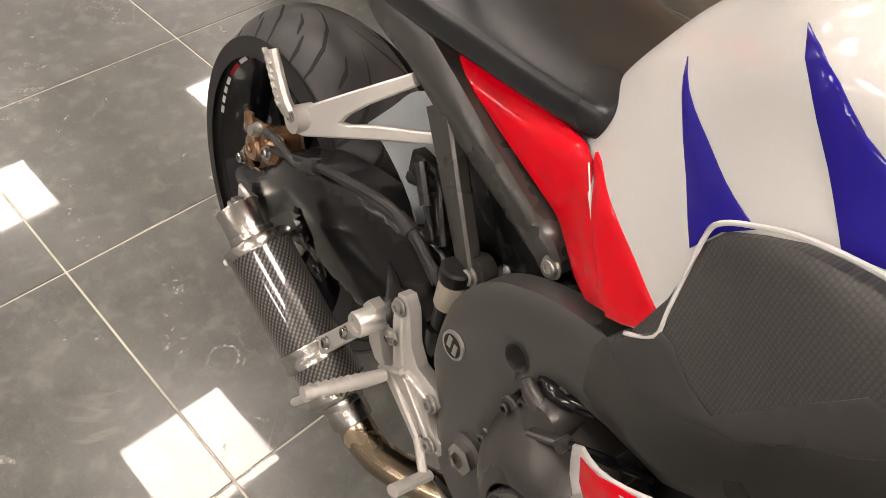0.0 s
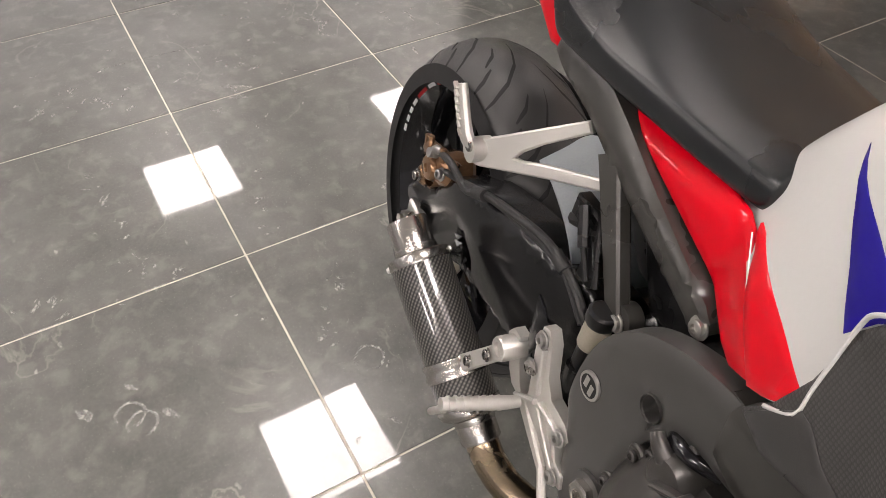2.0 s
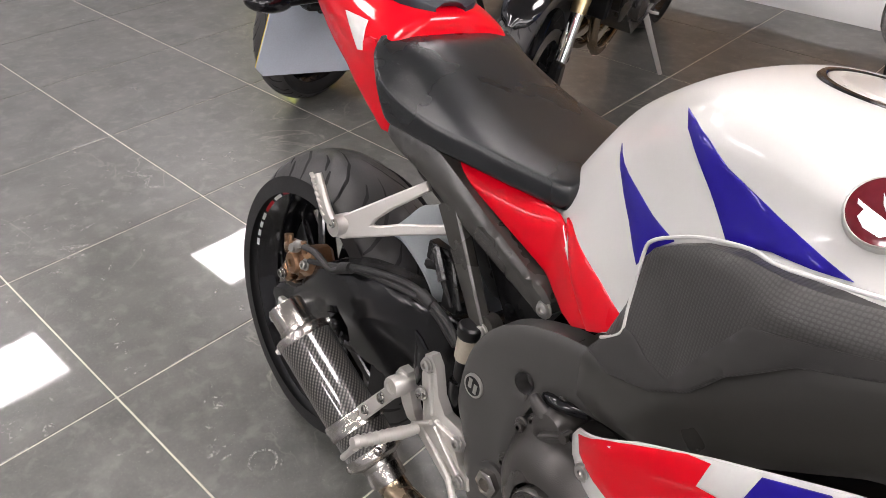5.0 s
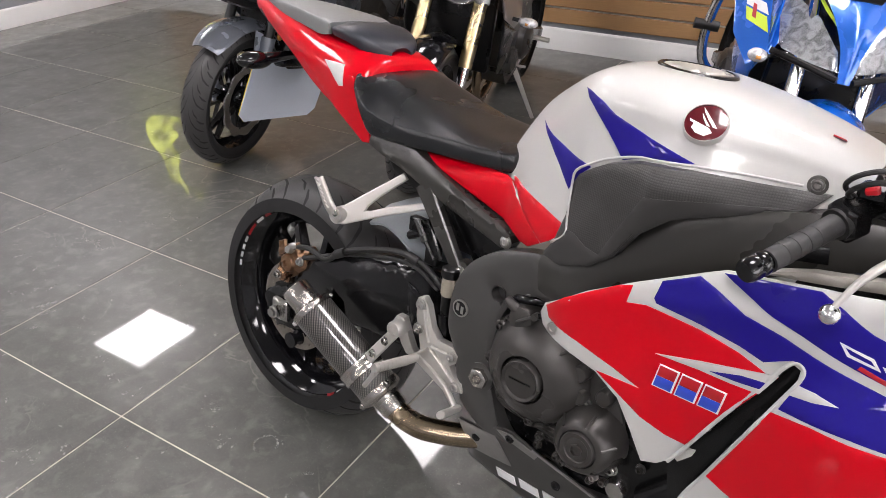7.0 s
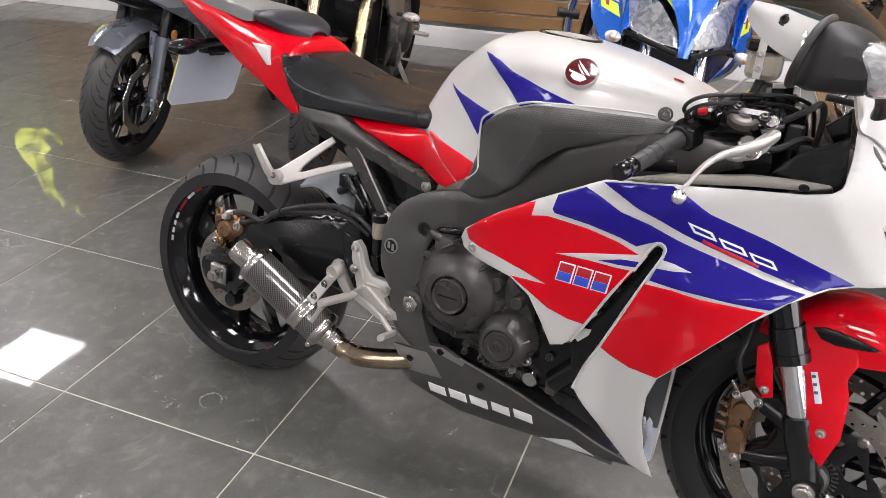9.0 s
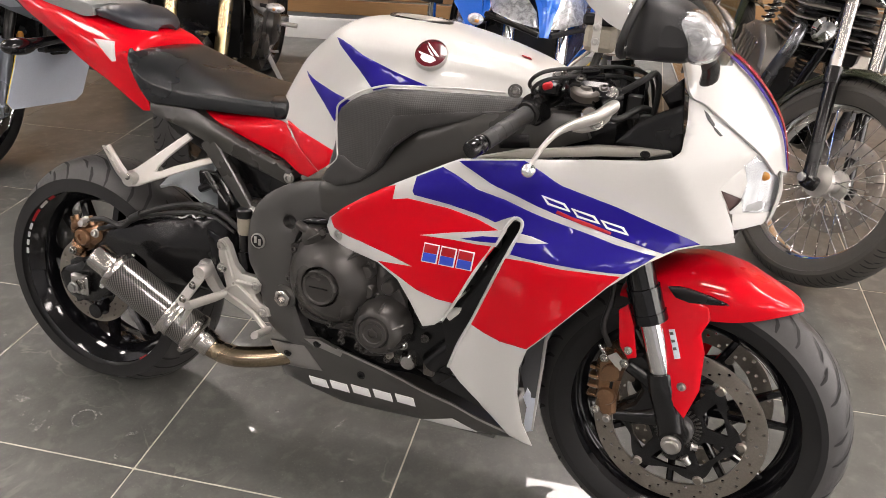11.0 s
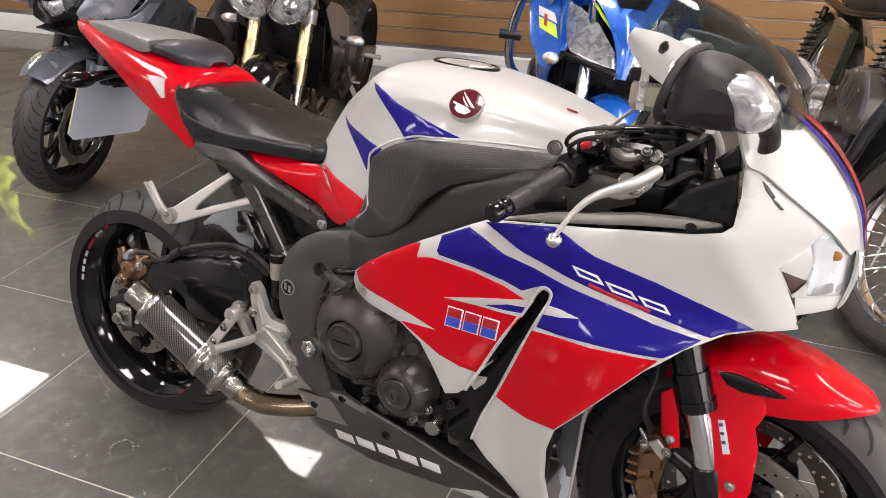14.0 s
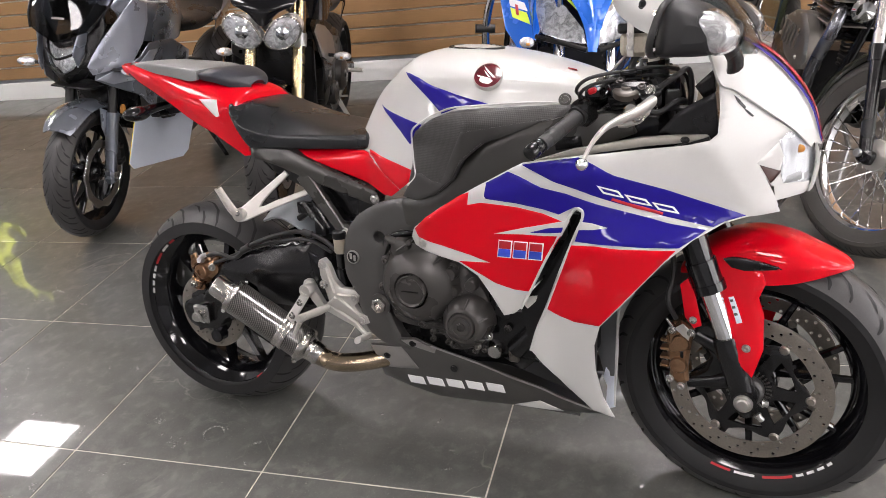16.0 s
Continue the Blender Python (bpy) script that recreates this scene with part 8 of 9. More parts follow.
# black roadster with twin lamps and gold forks
def black_roadster():
    wb = 1.42
    t = parked("motorcycle", "black unfaired roadster with twin headlights and gold forks", (-0.112, 1.52), -77, 9, wb)
    H = steering(wb, 0.10, 24, 2)
    hind(t, "black")
    motor(t, 0.72, 0.44)
    F = H @ pose(wb, 0, 0.298)
    cast_wheel(t, "front_wheel", F, 0.298, 0.122, 0.226, 5, "gloss", (1, -1), 0.155, "black cast front wheel", 0.0)
    part("front_mudguard", mudguard_geo((wb, 0, 0.298), 0.298, ((-75, 0.055, 0.018), (-45, 0.068, 0.022), (-15, 0.074, 0.028), (12, 0.070, 0.026), (34, 0.055, 0.018), (44, 0.02, 0.014))).move(H), "gloss", t, "gloss black front mudguard")
    for s in (-1, 1):
        leg = part("fork_leg", tube([(wb - 0.085, s * 0.105, 0.50), (wb - 0.245, s * 0.105, 0.90)], 0.0275, 18, 1).move(H), "gold", t, "gold upside-down fork leg")
        part("stanchion", tube([(wb - 0.020, s * 0.105, 0.34), (wb - 0.09, s * 0.105, 0.515)], 0.0215, 16, 1).move(H), "chrome", leg)
        part("fork_foot", block((wb - 0.005, s * 0.105, 0.315), (0.06, 0.045, 0.10), 0.014).move(H), "black", leg)
        part("fork_clamp", group_of(tube([(wb - 0.175, s * 0.105, 0.725), (wb - 0.195, s * 0.105, 0.775)], 0.033, 18, 1), block((wb - 0.150, s * 0.105, 0.752), (0.03, 0.03, 0.045), 0.006)).move(H), "alloy", leg, "alloy lamp clamp")
        for z in (0.740, 0.765):
            part("bolt", bolt(tuple(H @ Vector((wb - 0.133, s * 0.105, z))), 0.006, (1, 0, 0), 0.005), "bolt", leg)
        c = part("front_caliper", block((wb - 0.115, s * 0.075, 0.36), (0.055, 0.06, 0.11), 0.014).move(H), "black", leg)
        # twin egg-shaped lamps
        n = [(s * y, z) for y, z in ((0.016, 0.800), (0.022, 0.762), (0.062, 0.742), (0.116, 0.754), (0.160, 0.800), (0.172, 0.850), (0.150, 0.890), (0.106, 0.896), (0.056, 0.866))]
        n = [(p.x * 0.98 - s * 0.006, 0.800 + (p.y - 0.812) * 0.88) for p in curve([(a, b, 0) for a, b in n], 4, True)]

        def face(g):
            return g.move(pose(1.36, -0.016, 0, 0, 0, 90))
        lamp = part("headlight", face(sheet(n, lambda x, z: 0.012 - 0.02 * math.cos((abs(x) - 0.085) * 16) * math.cos((z - 0.815) * 16), 0.06, 0.02, (), 0.008)), "reflector", t, "egg-shaped clear headlight")
        part("lens", face(sheet(n, lambda x, z: -0.004 - 0.030 * math.cos((abs(x) - 0.085) * 16) * math.cos((z - 0.815) * 16), 0.003, 0.02, (), 0.004)), "lens", lamp)
        part("bezel", face(tube([(x, -0.002, z) for x, z in n + n[:1]], 0.0045, 8, 1)), "steel", lamp)
        part("bulb_shield", face(lathe([(0.0001, -0.016), (0.010, -0.015), (0.014, -0.010), (0.026, -0.004), (0.034, 0.004)], 20).move(pose(s * 0.086, -0.004, 0.806))), "chrome", lamp)

        def m(g):
            return g if s < 0 else g.mirrored()
        part("radiator_shroud", m(sheet([(1.21, 0.67), (1.10, 0.62), (0.99, 0.58), (0.98, 0.47), (1.04, 0.40), (1.10, 0.42), (1.17, 0.50), (1.21, 0.58)], lambda x, z: -(0.175 + 0.03 * math.cos((z - 0.6) * 8)), 0.006, 0.03)), "black", t, "black radiator shroud")
        part("shroud_panel", m(sheet([(1.24, 0.79), (1.16, 0.805), (1.04, 0.77), (0.95, 0.71), (0.94, 0.61), (1.05, 0.605), (1.21, 0.675)], lambda x, z: -(0.180 + 0.03 * math.cos((z - 0.6) * 8)), 0.004, 0.03)), "silver", t)
        stalk_indicator(t, (1.10, s * 0.19, 0.655), (1.10, s * 0.29, 0.650))
        part("mirror", tube([(1.16, s * 0.26, 1.00), (1.18, s * 0.30, 1.10), (1.18, s * 0.36, 1.14)], [0.007, 0.007, 0.03], 10, 3, 0.6), "black", t)
        part("footpeg", tube([(0.50, s * 0.17, 0.42), (0.50, s * 0.27, 0.42)], 0.012, 8, 1), "alloy", t)
        part("frame_rail", group_of(bar((1.15, s * 0.10, 0.86), (0.62, s * 0.15, 0.62), 0.06, 0.07, 0.03), bar((1.10, s * 0.12, 0.80), (0.85, s * 0.16, 0.40), 0.04, 0.04, 0.03)), "black", t)
    part("fly_screen", skin([[(1.352 + 0.010 * (1 - y * y), y * 0.075 - 0.012, 0.820 + 0.075 * abs(y)), (1.350 + 0.02 * (1 - y * y), y * 0.125 - 0.010, 0.905 + 0.010 * abs(y)), (1.31, y * 0.150, 0.985), (1.25, y * 0.11, 1.05)] for y in (-1, -0.6, -0.2, 0.2, 0.6, 1)], 4, 4, 0.008), "gloss", t, "gloss black fly screen")
    part("fuel_tank", tank_geo(((0.58, 0.10, 0.86, 0.76), (0.70, 0.16, 0.97, 0.74), (0.88, 0.18, 1.02, 0.76), (1.04, 0.16, 0.99, 0.80), (1.14, 0.09, 0.93, 0.84))), "gloss", t, "gloss black fuel tank")
    bar_set(t, 1.17, 0.99, 0.36, 0.03, 0.10, "black")
    part("radiator", block((1.14, 0, 0.58), (0.04, 0.30, 0.30), 0.01), "black", t)
    part("exhaust_header", group_of(*[tube([(0.98, y, 0.50), (1.06, y, 0.42), (1.02, y, 0.28), (0.85, y * 0.8, 0.20), (0.55, y * 0.5, 0.22)], 0.019, 10, 5) for y in (-0.09, 0.0, 0.09)]), "pipe", t, "steel exhaust headers")
    part("silencer", tube([(0.45, -0.16, 0.30), (0.10, -0.19, 0.45)], 0.055, 20, 1), "black", t)
    part("side_stand", bar((0.60, 0.14, 0.30), (0.54, 0.27, 0.045), 0.026, 0.018, 0.016), "alloy", t, "bare side stand")
    part("gear_lever", tube([(0.55, 0.17, 0.36), (0.66, 0.18, 0.36), (0.70, 0.18, 0.34), (0.70, 0.22, 0.34)], 0.006, 8, 3), "alloy", t)


# bright blue sports tourer
def blue_tourer():
    wb = 1.44
    t = parked("motorcycle", "bright blue faired motorcycle with lime graphics", (1.245, 1.45), -71, 9, wb)
    H = steering(wb, 0.10, 25, 4)
    hind(t, "skyblue")
    motor(t)
    F = H @ pose(wb, 0, 0.298)
    cast_wheel(t, "front_wheel", F, 0.298, 0.122, 0.226, 5, "gloss", (1, -1), 0.155, "black cast front wheel", 0.0)
    part("front_mudguard", mudguard_geo((wb, 0, 0.298), 0.298, ((-70, 0.056, 0.014), (-45, 0.066, 0.016), (-18, 0.072, 0.018), (8, 0.072, 0.018), (30, 0.062, 0.016), (48, 0.044, 0.014), (56, 0.02, 0.012))).move(H), "skyblue", t, "blue front mudguard")
    for s in (-1, 1):
        leg = part("fork_leg", group_of(tube([(wb - 0.075, s * 0.10, 0.50), (wb - 0.23, s * 0.10, 0.88)], 0.0215, 14, 1)).move(H), "chrome", t, "chrome fork tube")
        part("fork_foot", tube([(wb - 0.003, s * 0.10, 0.29), (wb - 0.085, s * 0.10, 0.52)], 0.029, 16, 1).move(H), "black", leg)
        c = part("front_caliper", block((wb - 0.115, s * 0.078, 0.36), (0.055, 0.06, 0.11), 0.014).move(H), "black", leg)

        def m(g):
            return g if s < 0 else g.mirrored()
        n = [(s * y, z) for y, z in ((0.014, 0.690), (0.024, 0.735), (0.080, 0.800), (0.140, 0.832), (0.205, 0.845), (0.184, 0.790), (0.172, 0.735), (0.160, 0.706), (0.08, 0.692))]

        def face(g):
            return g.move(pose(1.42, 0.0, 0, 0, 0, 90))

        def bulge(x, z):
            return 0.55 * max(0.0, abs(x) - 0.02) + 0.75 * (z - 0.70)
        lamp = part("headlight", face(sheet(n, lambda x, z: bulge(x, z) + 0.03, 0.03, 0.02, (), 0.004)), "reflector", t, "large clear swept headlight")
        part("lens", face(sheet(n, bulge, 0.003, 0.02, (), 0.003)), "lens", lamp)
        part("lamp_tray", face(tube([(s * 0.19, bulge(0.19, 0.70) + 0.0, 0.700), (s * 0.10, bulge(0.10, 0.69), 0.690), (s * 0.02, bulge(0.02, 0.68), 0.678)], 0.010, 8, 4)), "black", lamp)
        # outer blue flank beside the lamp
        n2 = [(s * y, z) for y, z in ((0.206, 0.852), (0.187, 0.790), (0.176, 0.725), (0.190, 0.690), (0.240, 0.640), (0.285, 0.70), (0.300, 0.80), (0.27, 0.90), (0.22, 0.93))]
        flank = part("nose_flank", face(sheet(n2, lambda x, z: bulge(x, z) - 0.01 + 0.8 * max(0.0, abs(x) - 0.18), 0.005, 0.025)), "skyblue", t, "blue fairing flank")
        part("lime_flash", face(decal([(s * y, z) for y, z in ((0.205, 0.735), (0.262, 0.745), (0.268, 0.775), (0.215, 0.770))], lambda x, z: bulge(x, z) - 0.01 + 0.8 * max(0.0, abs(x) - 0.18), 0.004)), "lime", flank)
        part("white_flash", face(decal([(s * y, z) for y, z in ((0.212, 0.775), (0.268, 0.780), (0.272, 0.805), (0.222, 0.800))], lambda x, z: bulge(x, z) - 0.01 + 0.8 * max(0.0, abs(x) - 0.18), 0.004)), "marks_w", flank)
        part("red_flash", face(decal([(s * y, z) for y, z in ((0.240, 0.755), (0.250, 0.757), (0.252, 0.790), (0.243, 0.788))], lambda x, z: bulge(x, z) - 0.01 + 0.8 * max(0.0, abs(x) - 0.18), 0.006)), "marks_r", flank)
        part("lime_brow", face(decal([(s * y, z) for y, z in ((0.040, 0.790), (0.058, 0.815), (0.100, 0.860), (0.118, 0.868), (0.085, 0.830))], lambda x, z: bulge(x, z) - 0.022, 0.004)), "lime", flank)
        part("side_fairing", m(sheet([(1.32, 0.70), (1.30, 0.86), (1.15, 0.90), (0.95, 0.82), (0.82, 0.66), (0.86, 0.44), (1.02, 0.34), (1.10, 0.46), (1.22, 0.60)], lambda x, z: -(0.20 + 0.12 * max(0.0, 1.30 - x) - 0.25 * max(0.0, 1.0 - x) - 0.25 * max(0.0, 0.60 - z)), 0.005, 0.04)), "skyblue", t, "blue side fairing")
        part("side_trim", m(sheet([(1.24, 0.86), (1.16, 0.90), (1.05, 0.87), (1.12, 0.78)], lambda x, z: -(0.235 + 0.05 * max(0.0, 1.3 - x)), 0.005, 0.03)), "silver", t)
        stalk_indicator(t, (1.32, s * 0.17, 0.685), (1.34, s * 0.235, 0.680))
        part("crash_bar", tube([(1.02, s * 0.30, 0.88), (1.00, s * 0.335, 0.70), (0.98, s * 0.32, 0.55), (0.90, s * 0.22, 0.45)], 0.016, 12, 5), "chrome", t, "chrome crash bar")
        part("bar_peg", tube([(1.00, s * 0.30, 0.66), (1.00, s * 0.38, 0.66)], 0.017, 12, 1), "hose", t)
        part("mirror", tube([(1.26, s * 0.18, 1.06), (1.26, s * 0.28, 1.16), (1.23, s * 0.35, 1.18)], [0.007, 0.007, 0.03], 10, 3, 0.6), "black", t)
    part("nose_beak", skin([[(1.435, y * 0.016, 0.672), (1.395 + 0.02 * (1 - abs(y)), y * 0.035, 0.760), (1.33 + 0.03 * (1 - abs(y)), y * 0.085, 0.850), (1.27 + 0.03 * (1 - abs(y)), y * 0.160, 0.925)] for y in (-1, -0.5, 0, 0.5, 1)], 5, 4, 0.006), "skyblue", t, "blue beak between the headlights")
    part("nose_scoop", skin([[(1.345, y * 0.04, 0.875), (1.31, y * 0.07, 0.925), (1.27, y * 0.09, 0.965)] for y in (-1, -0.3, 0.3, 1)], 4, 3, 0.006), "gloss", t, "black nose scoop")
    part("windscreen", skin([[(1.28, y * 0.16, 0.945), (1.25 + 0.03 * (1 - y * y), y * 0.16, 1.02), (1.17 + 0.03 * (1 - y * y), y * 0.14, 1.16)] for y in (-1, -0.5, 0, 0.5, 1)], 4, 4, 0.003), "screen", t, "tinted windscreen")
    part("fuel_tank", tank_geo(((0.60, 0.10, 0.86, 0.76), (0.72, 0.15, 0.98, 0.74), (0.88, 0.17, 1.04, 0.76), (1.04, 0.16, 1.03, 0.80), (1.16, 0.10, 0.98, 0.84))), "skyblue", t, "blue fuel tank")
    bar_set(t, 1.16, 1.05, 0.36, 0.02, 0.12)
    part("inner_structure", group_of(block((1.18, 0, 0.78), (0.20, 0.20, 0.22), 0.04), block((0.90, 0, 0.68), (0.40, 0.22, 0.22), 0.04)), "black", t)
    part("radiator", block((1.16, 0, 0.54), (0.04, 0.30, 0.28), 0.01), "black", t)
    part("side_stand", bar((0.62, 0.14, 0.30), (0.56, 0.26, 0.045), 0.028, 0.02, 0.018), "black", t)


# classic twin with wire wheels
def classic_twin():
    wb = 1.46
    t = parked("motorcycle", "dark classic twin motorcycle with wire wheels and chrome pipes", (2.200, 1.290), -81, 10, wb)
    H = steering(wb, 0.12, 27, 27)
    R, W, r_rim = 0.328, 0.105, 0.252

    def wire_wheel(name, m, disc):
        w = part(name, lathe([(r_rim + 0.004, -0.036), (r_rim + 0.006, -0.032), (r_rim - 0.010, -0.026), (r_rim - 0.020, 0.0), (r_rim - 0.010, 0.026), (r_rim + 0.006, 0.032), (r_rim + 0.004, 0.036), (r_rim - 0.006, 0.034), (r_rim - 0.018, 0.026), (r_rim - 0.026, 0.0), (r_rim - 0.018, -0.026), (r_rim - 0.006, -0.034)], 72, True).move(m), "chrome", t, "chrome wire-spoked wheel")
        s, tr = tyre_geo(R, W, r_rim)
        part("tyre", [(s.move(m), "tyre_lit"), (tr.move(m), "tyre_lit"), (tread_grooves(R, W, 40, 0.0026).move(m), "groove")], None, w, "black ribbed tyre")
        part("hub", lathe([(0.010, -0.058), (0.026, -0.056), (0.034, -0.052), (0.050, -0.046), (0.052, -0.036), (0.030, -0.030), (0.030, 0.030), (0.050, 0.036), (0.050, 0.044), (0.030, 0.05), (0.010, 0.055)], 32).move(m), "alloy", w, "polished cast hub")
        for k in range(36):
            a = TAU * k / 36
            b = a + (0.55 if k % 2 else -0.55)
            sy = 0.038 if (k // 2) % 2 else -0.038
            p, q = Vector((0.036 * math.sin(b), sy, 0.036 * math.cos(b))), Vector(((r_rim - 0.022) * math.sin(a), sy * 0.15, (r_rim - 0.022) * math.cos(a)))
            sp = part("wire_spoke", tube([tuple(p), tuple(p.lerp(q, 0.93)), tuple(q)], [0.0016, 0.0016, 0.0034], 6, 1).move(m), "chrome", w)
        if disc:
            d = part("brake_disc", drilled_ring(0.095, 0.150, 0.052, 0.005, [(0.105, 16, 0), (0.120, 16, 0.33), (0.138, 16, 0.66)], 0.0045).move(m), "disc", w, "drilled brake disc")
            for k in range(6):
                part("carrier_arm", spokes(1, 0.03, 0.10, 0.05, 0.054, 0.03, 0.02, 0.006, 0.1, TAU * k / 6).move(m), "castgrey", d)
    wire_wheel("front_wheel", H @ pose(wb, 0, R), True)
    wire_wheel("rear_wheel", pose(0, 0, R), False)
    for s in (-1, 1):
        leg = part("fork_leg", tube([(wb - 0.14, s * 0.090, 0.61), (wb - 0.29, s * 0.090, 0.95)], 0.0180, 16, 1).move(H), "steel", t, "chrome fork tube with black slider")
        part("fork_slider", group_of(tube([(wb + 0.012, s * 0.090, 0.31), (wb - 0.14, s * 0.090, 0.62)], 0.0205, 16, 1), tube([(wb - 0.128, s * 0.090, 0.590), (wb - 0.150, s * 0.090, 0.635)], 0.0255, 16, 1), block((wb + 0.01, s * 0.09, R - 0.005), (0.055, 0.036, 0.045), 0.012)).move(H), "arm", leg, "satin black fork slider")
        part("axle_cap", lathe([(0.013, 0), (0.013, s * 0.010), (0.0001, s * 0.011)], 16).move(H @ pose(wb, s * 0.115, R)), "bolt", leg)
        part("shroud", tube([(wb - 0.255, s * 0.09, 0.87), (wb - 0.30, s * 0.09, 0.97)], 0.029, 16, 1).move(H), "chrome", leg)
        stalk_indicator(t, tuple(H @ Vector((wb - 0.24, s * 0.10, 0.86))), tuple(H @ Vector((wb - 0.22, s * 0.19, 0.86))))
        shock = part("rear_shock", tube([(0.02, s * 0.15, 0.36), (0.14, s * 0.15, 0.70)], 0.014, 12, 1), "chrome", t, "chrome coil-over rear shock")
        a, b = Vector((0.04, s * 0.15, 0.42)), Vector((0.13, s * 0.15, 0.68))
        part("spring", tube([tuple(a.lerp(b, k / 80) + Vector((0.026 * math.cos(k * TAU / 9), 0.026 * math.sin(k * TAU / 9), 0))) for k in range(81)], 0.0045, 6, 1), "black", shock)
        side = s * 0.17
        # header sweeping down from the cylinder, then back to a long silencer
        part("exhaust_header", tube([(1.08, s * 0.10, 0.71), (1.16, s * 0.13, 0.70), (1.175, s * 0.15, 0.63), (1.13, s * 0.16, 0.52), (1.11, s * 0.165, 0.42), (1.03, s * 0.18, 0.28), (0.85, s * 0.185, 0.235), (0.55, s * 0.19, 0.24)], 0.022, 16, 6), "dark_chrome", t, "chrome exhaust header with dark reflections in its colour")
        part("silencer", tube([(0.55, s * 0.19, 0.24), (0.45, s * 0.195, 0.25), (-0.05, s * 0.21, 0.34), (-0.22, s * 0.21, 0.37)], [0.024, 0.042, 0.046, 0.030], 20, 3), "chrome", t, "long chrome silencer")
        part("frame_tube", group_of(tube([(1.15, 0.0, 0.88), (1.12, s * 0.03, 0.60), (1.06, s * 0.10, 0.32), (0.80, s * 0.13, 0.25), (0.50, s * 0.14, 0.30)], 0.017, 12, 5), tube([(1.13, 0, 0.90), (0.80, s * 0.06, 0.82), (0.40, s * 0.12, 0.74), (0.05, s * 0.13, 0.72)], 0.016, 12, 5)), "gloss", t, "black tubular frame")
        cover = part("engine_cover", sheet([(0.825, 0.56), (0.850, 0.63), (0.920, 0.665), (1.005, 0.668), (1.060, 0.620), (1.090, 0.540), (1.080, 0.490), (1.000, 0.470), (0.900, 0.500)], lambda x, z: -(0.185 + 0.02 * math.cos((x - 0.8) * 6)), 0.06, 0.02, (), 0.012) if s < 0 else sheet([(0.825, 0.56), (0.850, 0.63), (0.920, 0.665), (1.005, 0.668), (1.060, 0.620), (1.090, 0.540), (1.080, 0.490), (1.000, 0.470), (0.900, 0.500)], lambda x, z: -(0.185 + 0.02 * math.cos((x - 0.8) * 6)), 0.06, 0.03, (), 0.015).mirrored(), "castgrey", t, "ribbed cast engine cover")
        part("footpeg", tube([(0.60, s * 0.17, 0.36), (0.60, s * 0.29, 0.36)], 0.014, 10, 1), "hose", t)
        part("side_cover", block((0.42, s * 0.13, 0.60), (0.26, 0.03, 0.20), 0.02), "green", t)
        part("mirror", group_of(tube([(1.00, s * 0.33, 1.02), (1.02, s * 0.36, 1.16)], 0.006, 8, 1), lathe([(0.0001, 0.01), (0.05, 0.006), (0.055, -0.006), (0.0001, -0.01)], 24).move(pose(1.02, s * 0.37, 1.20, 0, 0, 90))), "chrome", t)
        for k in range(5):
            part("cover_rib", bar((0.880 + 0.036 * k, s * 0.2085, 0.545), (0.900 + 0.036 * k, s * 0.2085, 0.625), 0.008, 0.008, 0.006, 0.006, 0.002), "castgrey", cover)
        for x, z in ((0.85, 0.565), (0.875, 0.628), (0.96, 0.655), (1.05, 0.615), (1.072, 0.53), (0.98, 0.485)):
            part("bolt", bolt((x, s * 0.2075, z), 0.006, (0, s, 0), 0.004), "bolt", cover)
    # finned twin cylinders
    for k in range(7):
        z = 0.66 + 0.020 * k
        part("cylinder_fin", plate(rounded(0.20 - 0.004 * abs(k - 3), 0.30, 0.03, 3), -0.003, 0.003, 0.0012).move(pose(1.05, 0, z, 90)), "castgrey" if k % 2 == 0 else "black", t)
    part("cylinder_block", block((1.02, 0, 0.70), (0.15, 0.26, 0.20), 0.02), "black", t)
    part("cylinder_head", block((1.02, 0, 0.83), (0.17, 0.30, 0.05), 0.02), "castgrey", t, "polished cylinder head")
    part("crankcase", sheet([(0.58, 0.28), (0.56, 0.50), (0.80, 0.56), (1.02, 0.55), (1.04, 0.36), (0.94, 0.26)], lambda x, z: -0.15, 0.30, 0.05, (), 0.02), "black", t)
    part("front_mudguard", mudguard_geo((wb, 0, R), R, ((-95, 0.045, 0.026), (-60, 0.056, 0.028), (-25, 0.060, 0.030), (10, 0.058, 0.030), (40, 0.050, 0.028), (58, 0.03, 0.026))).move(H), "green", t, "dark green front mudguard")
    part("rear_mudguard", mudguard_geo((0, 0, R), R, ((-110, 0.06, 0.03), (-60, 0.07, 0.035), (-10, 0.075, 0.04), (40, 0.07, 0.04))), "green", t)
    part("fuel_tank", tank_geo(((0.62, 0.08, 0.92, 0.84), (0.74, 0.13, 0.99, 0.83), (0.92, 0.145, 1.01, 0.84), (1.06, 0.13, 1.00, 0.86), (1.14, 0.07, 0.96, 0.89))), "green", t, "dark green fuel tank")
    rows = []
    for x, w, zt in ((-0.20, 0.09, 0.83), (0.05, 0.13, 0.86), (0.30, 0.14, 0.83), (0.50, 0.12, 0.84), (0.62, 0.09, 0.86)):
        h = [(0.0, zt), (w * 0.8, zt - 0.01), (w, zt - 0.05), (w * 0.9, zt - 0.09)]
        rows.append([(x, -y, z) for y, z in reversed(h)] + [(x, y, z) for y, z in h[1:]])
    part("seat", skin(rows, 4, 4, 0.02), "vinyl", t, "black bench seat")
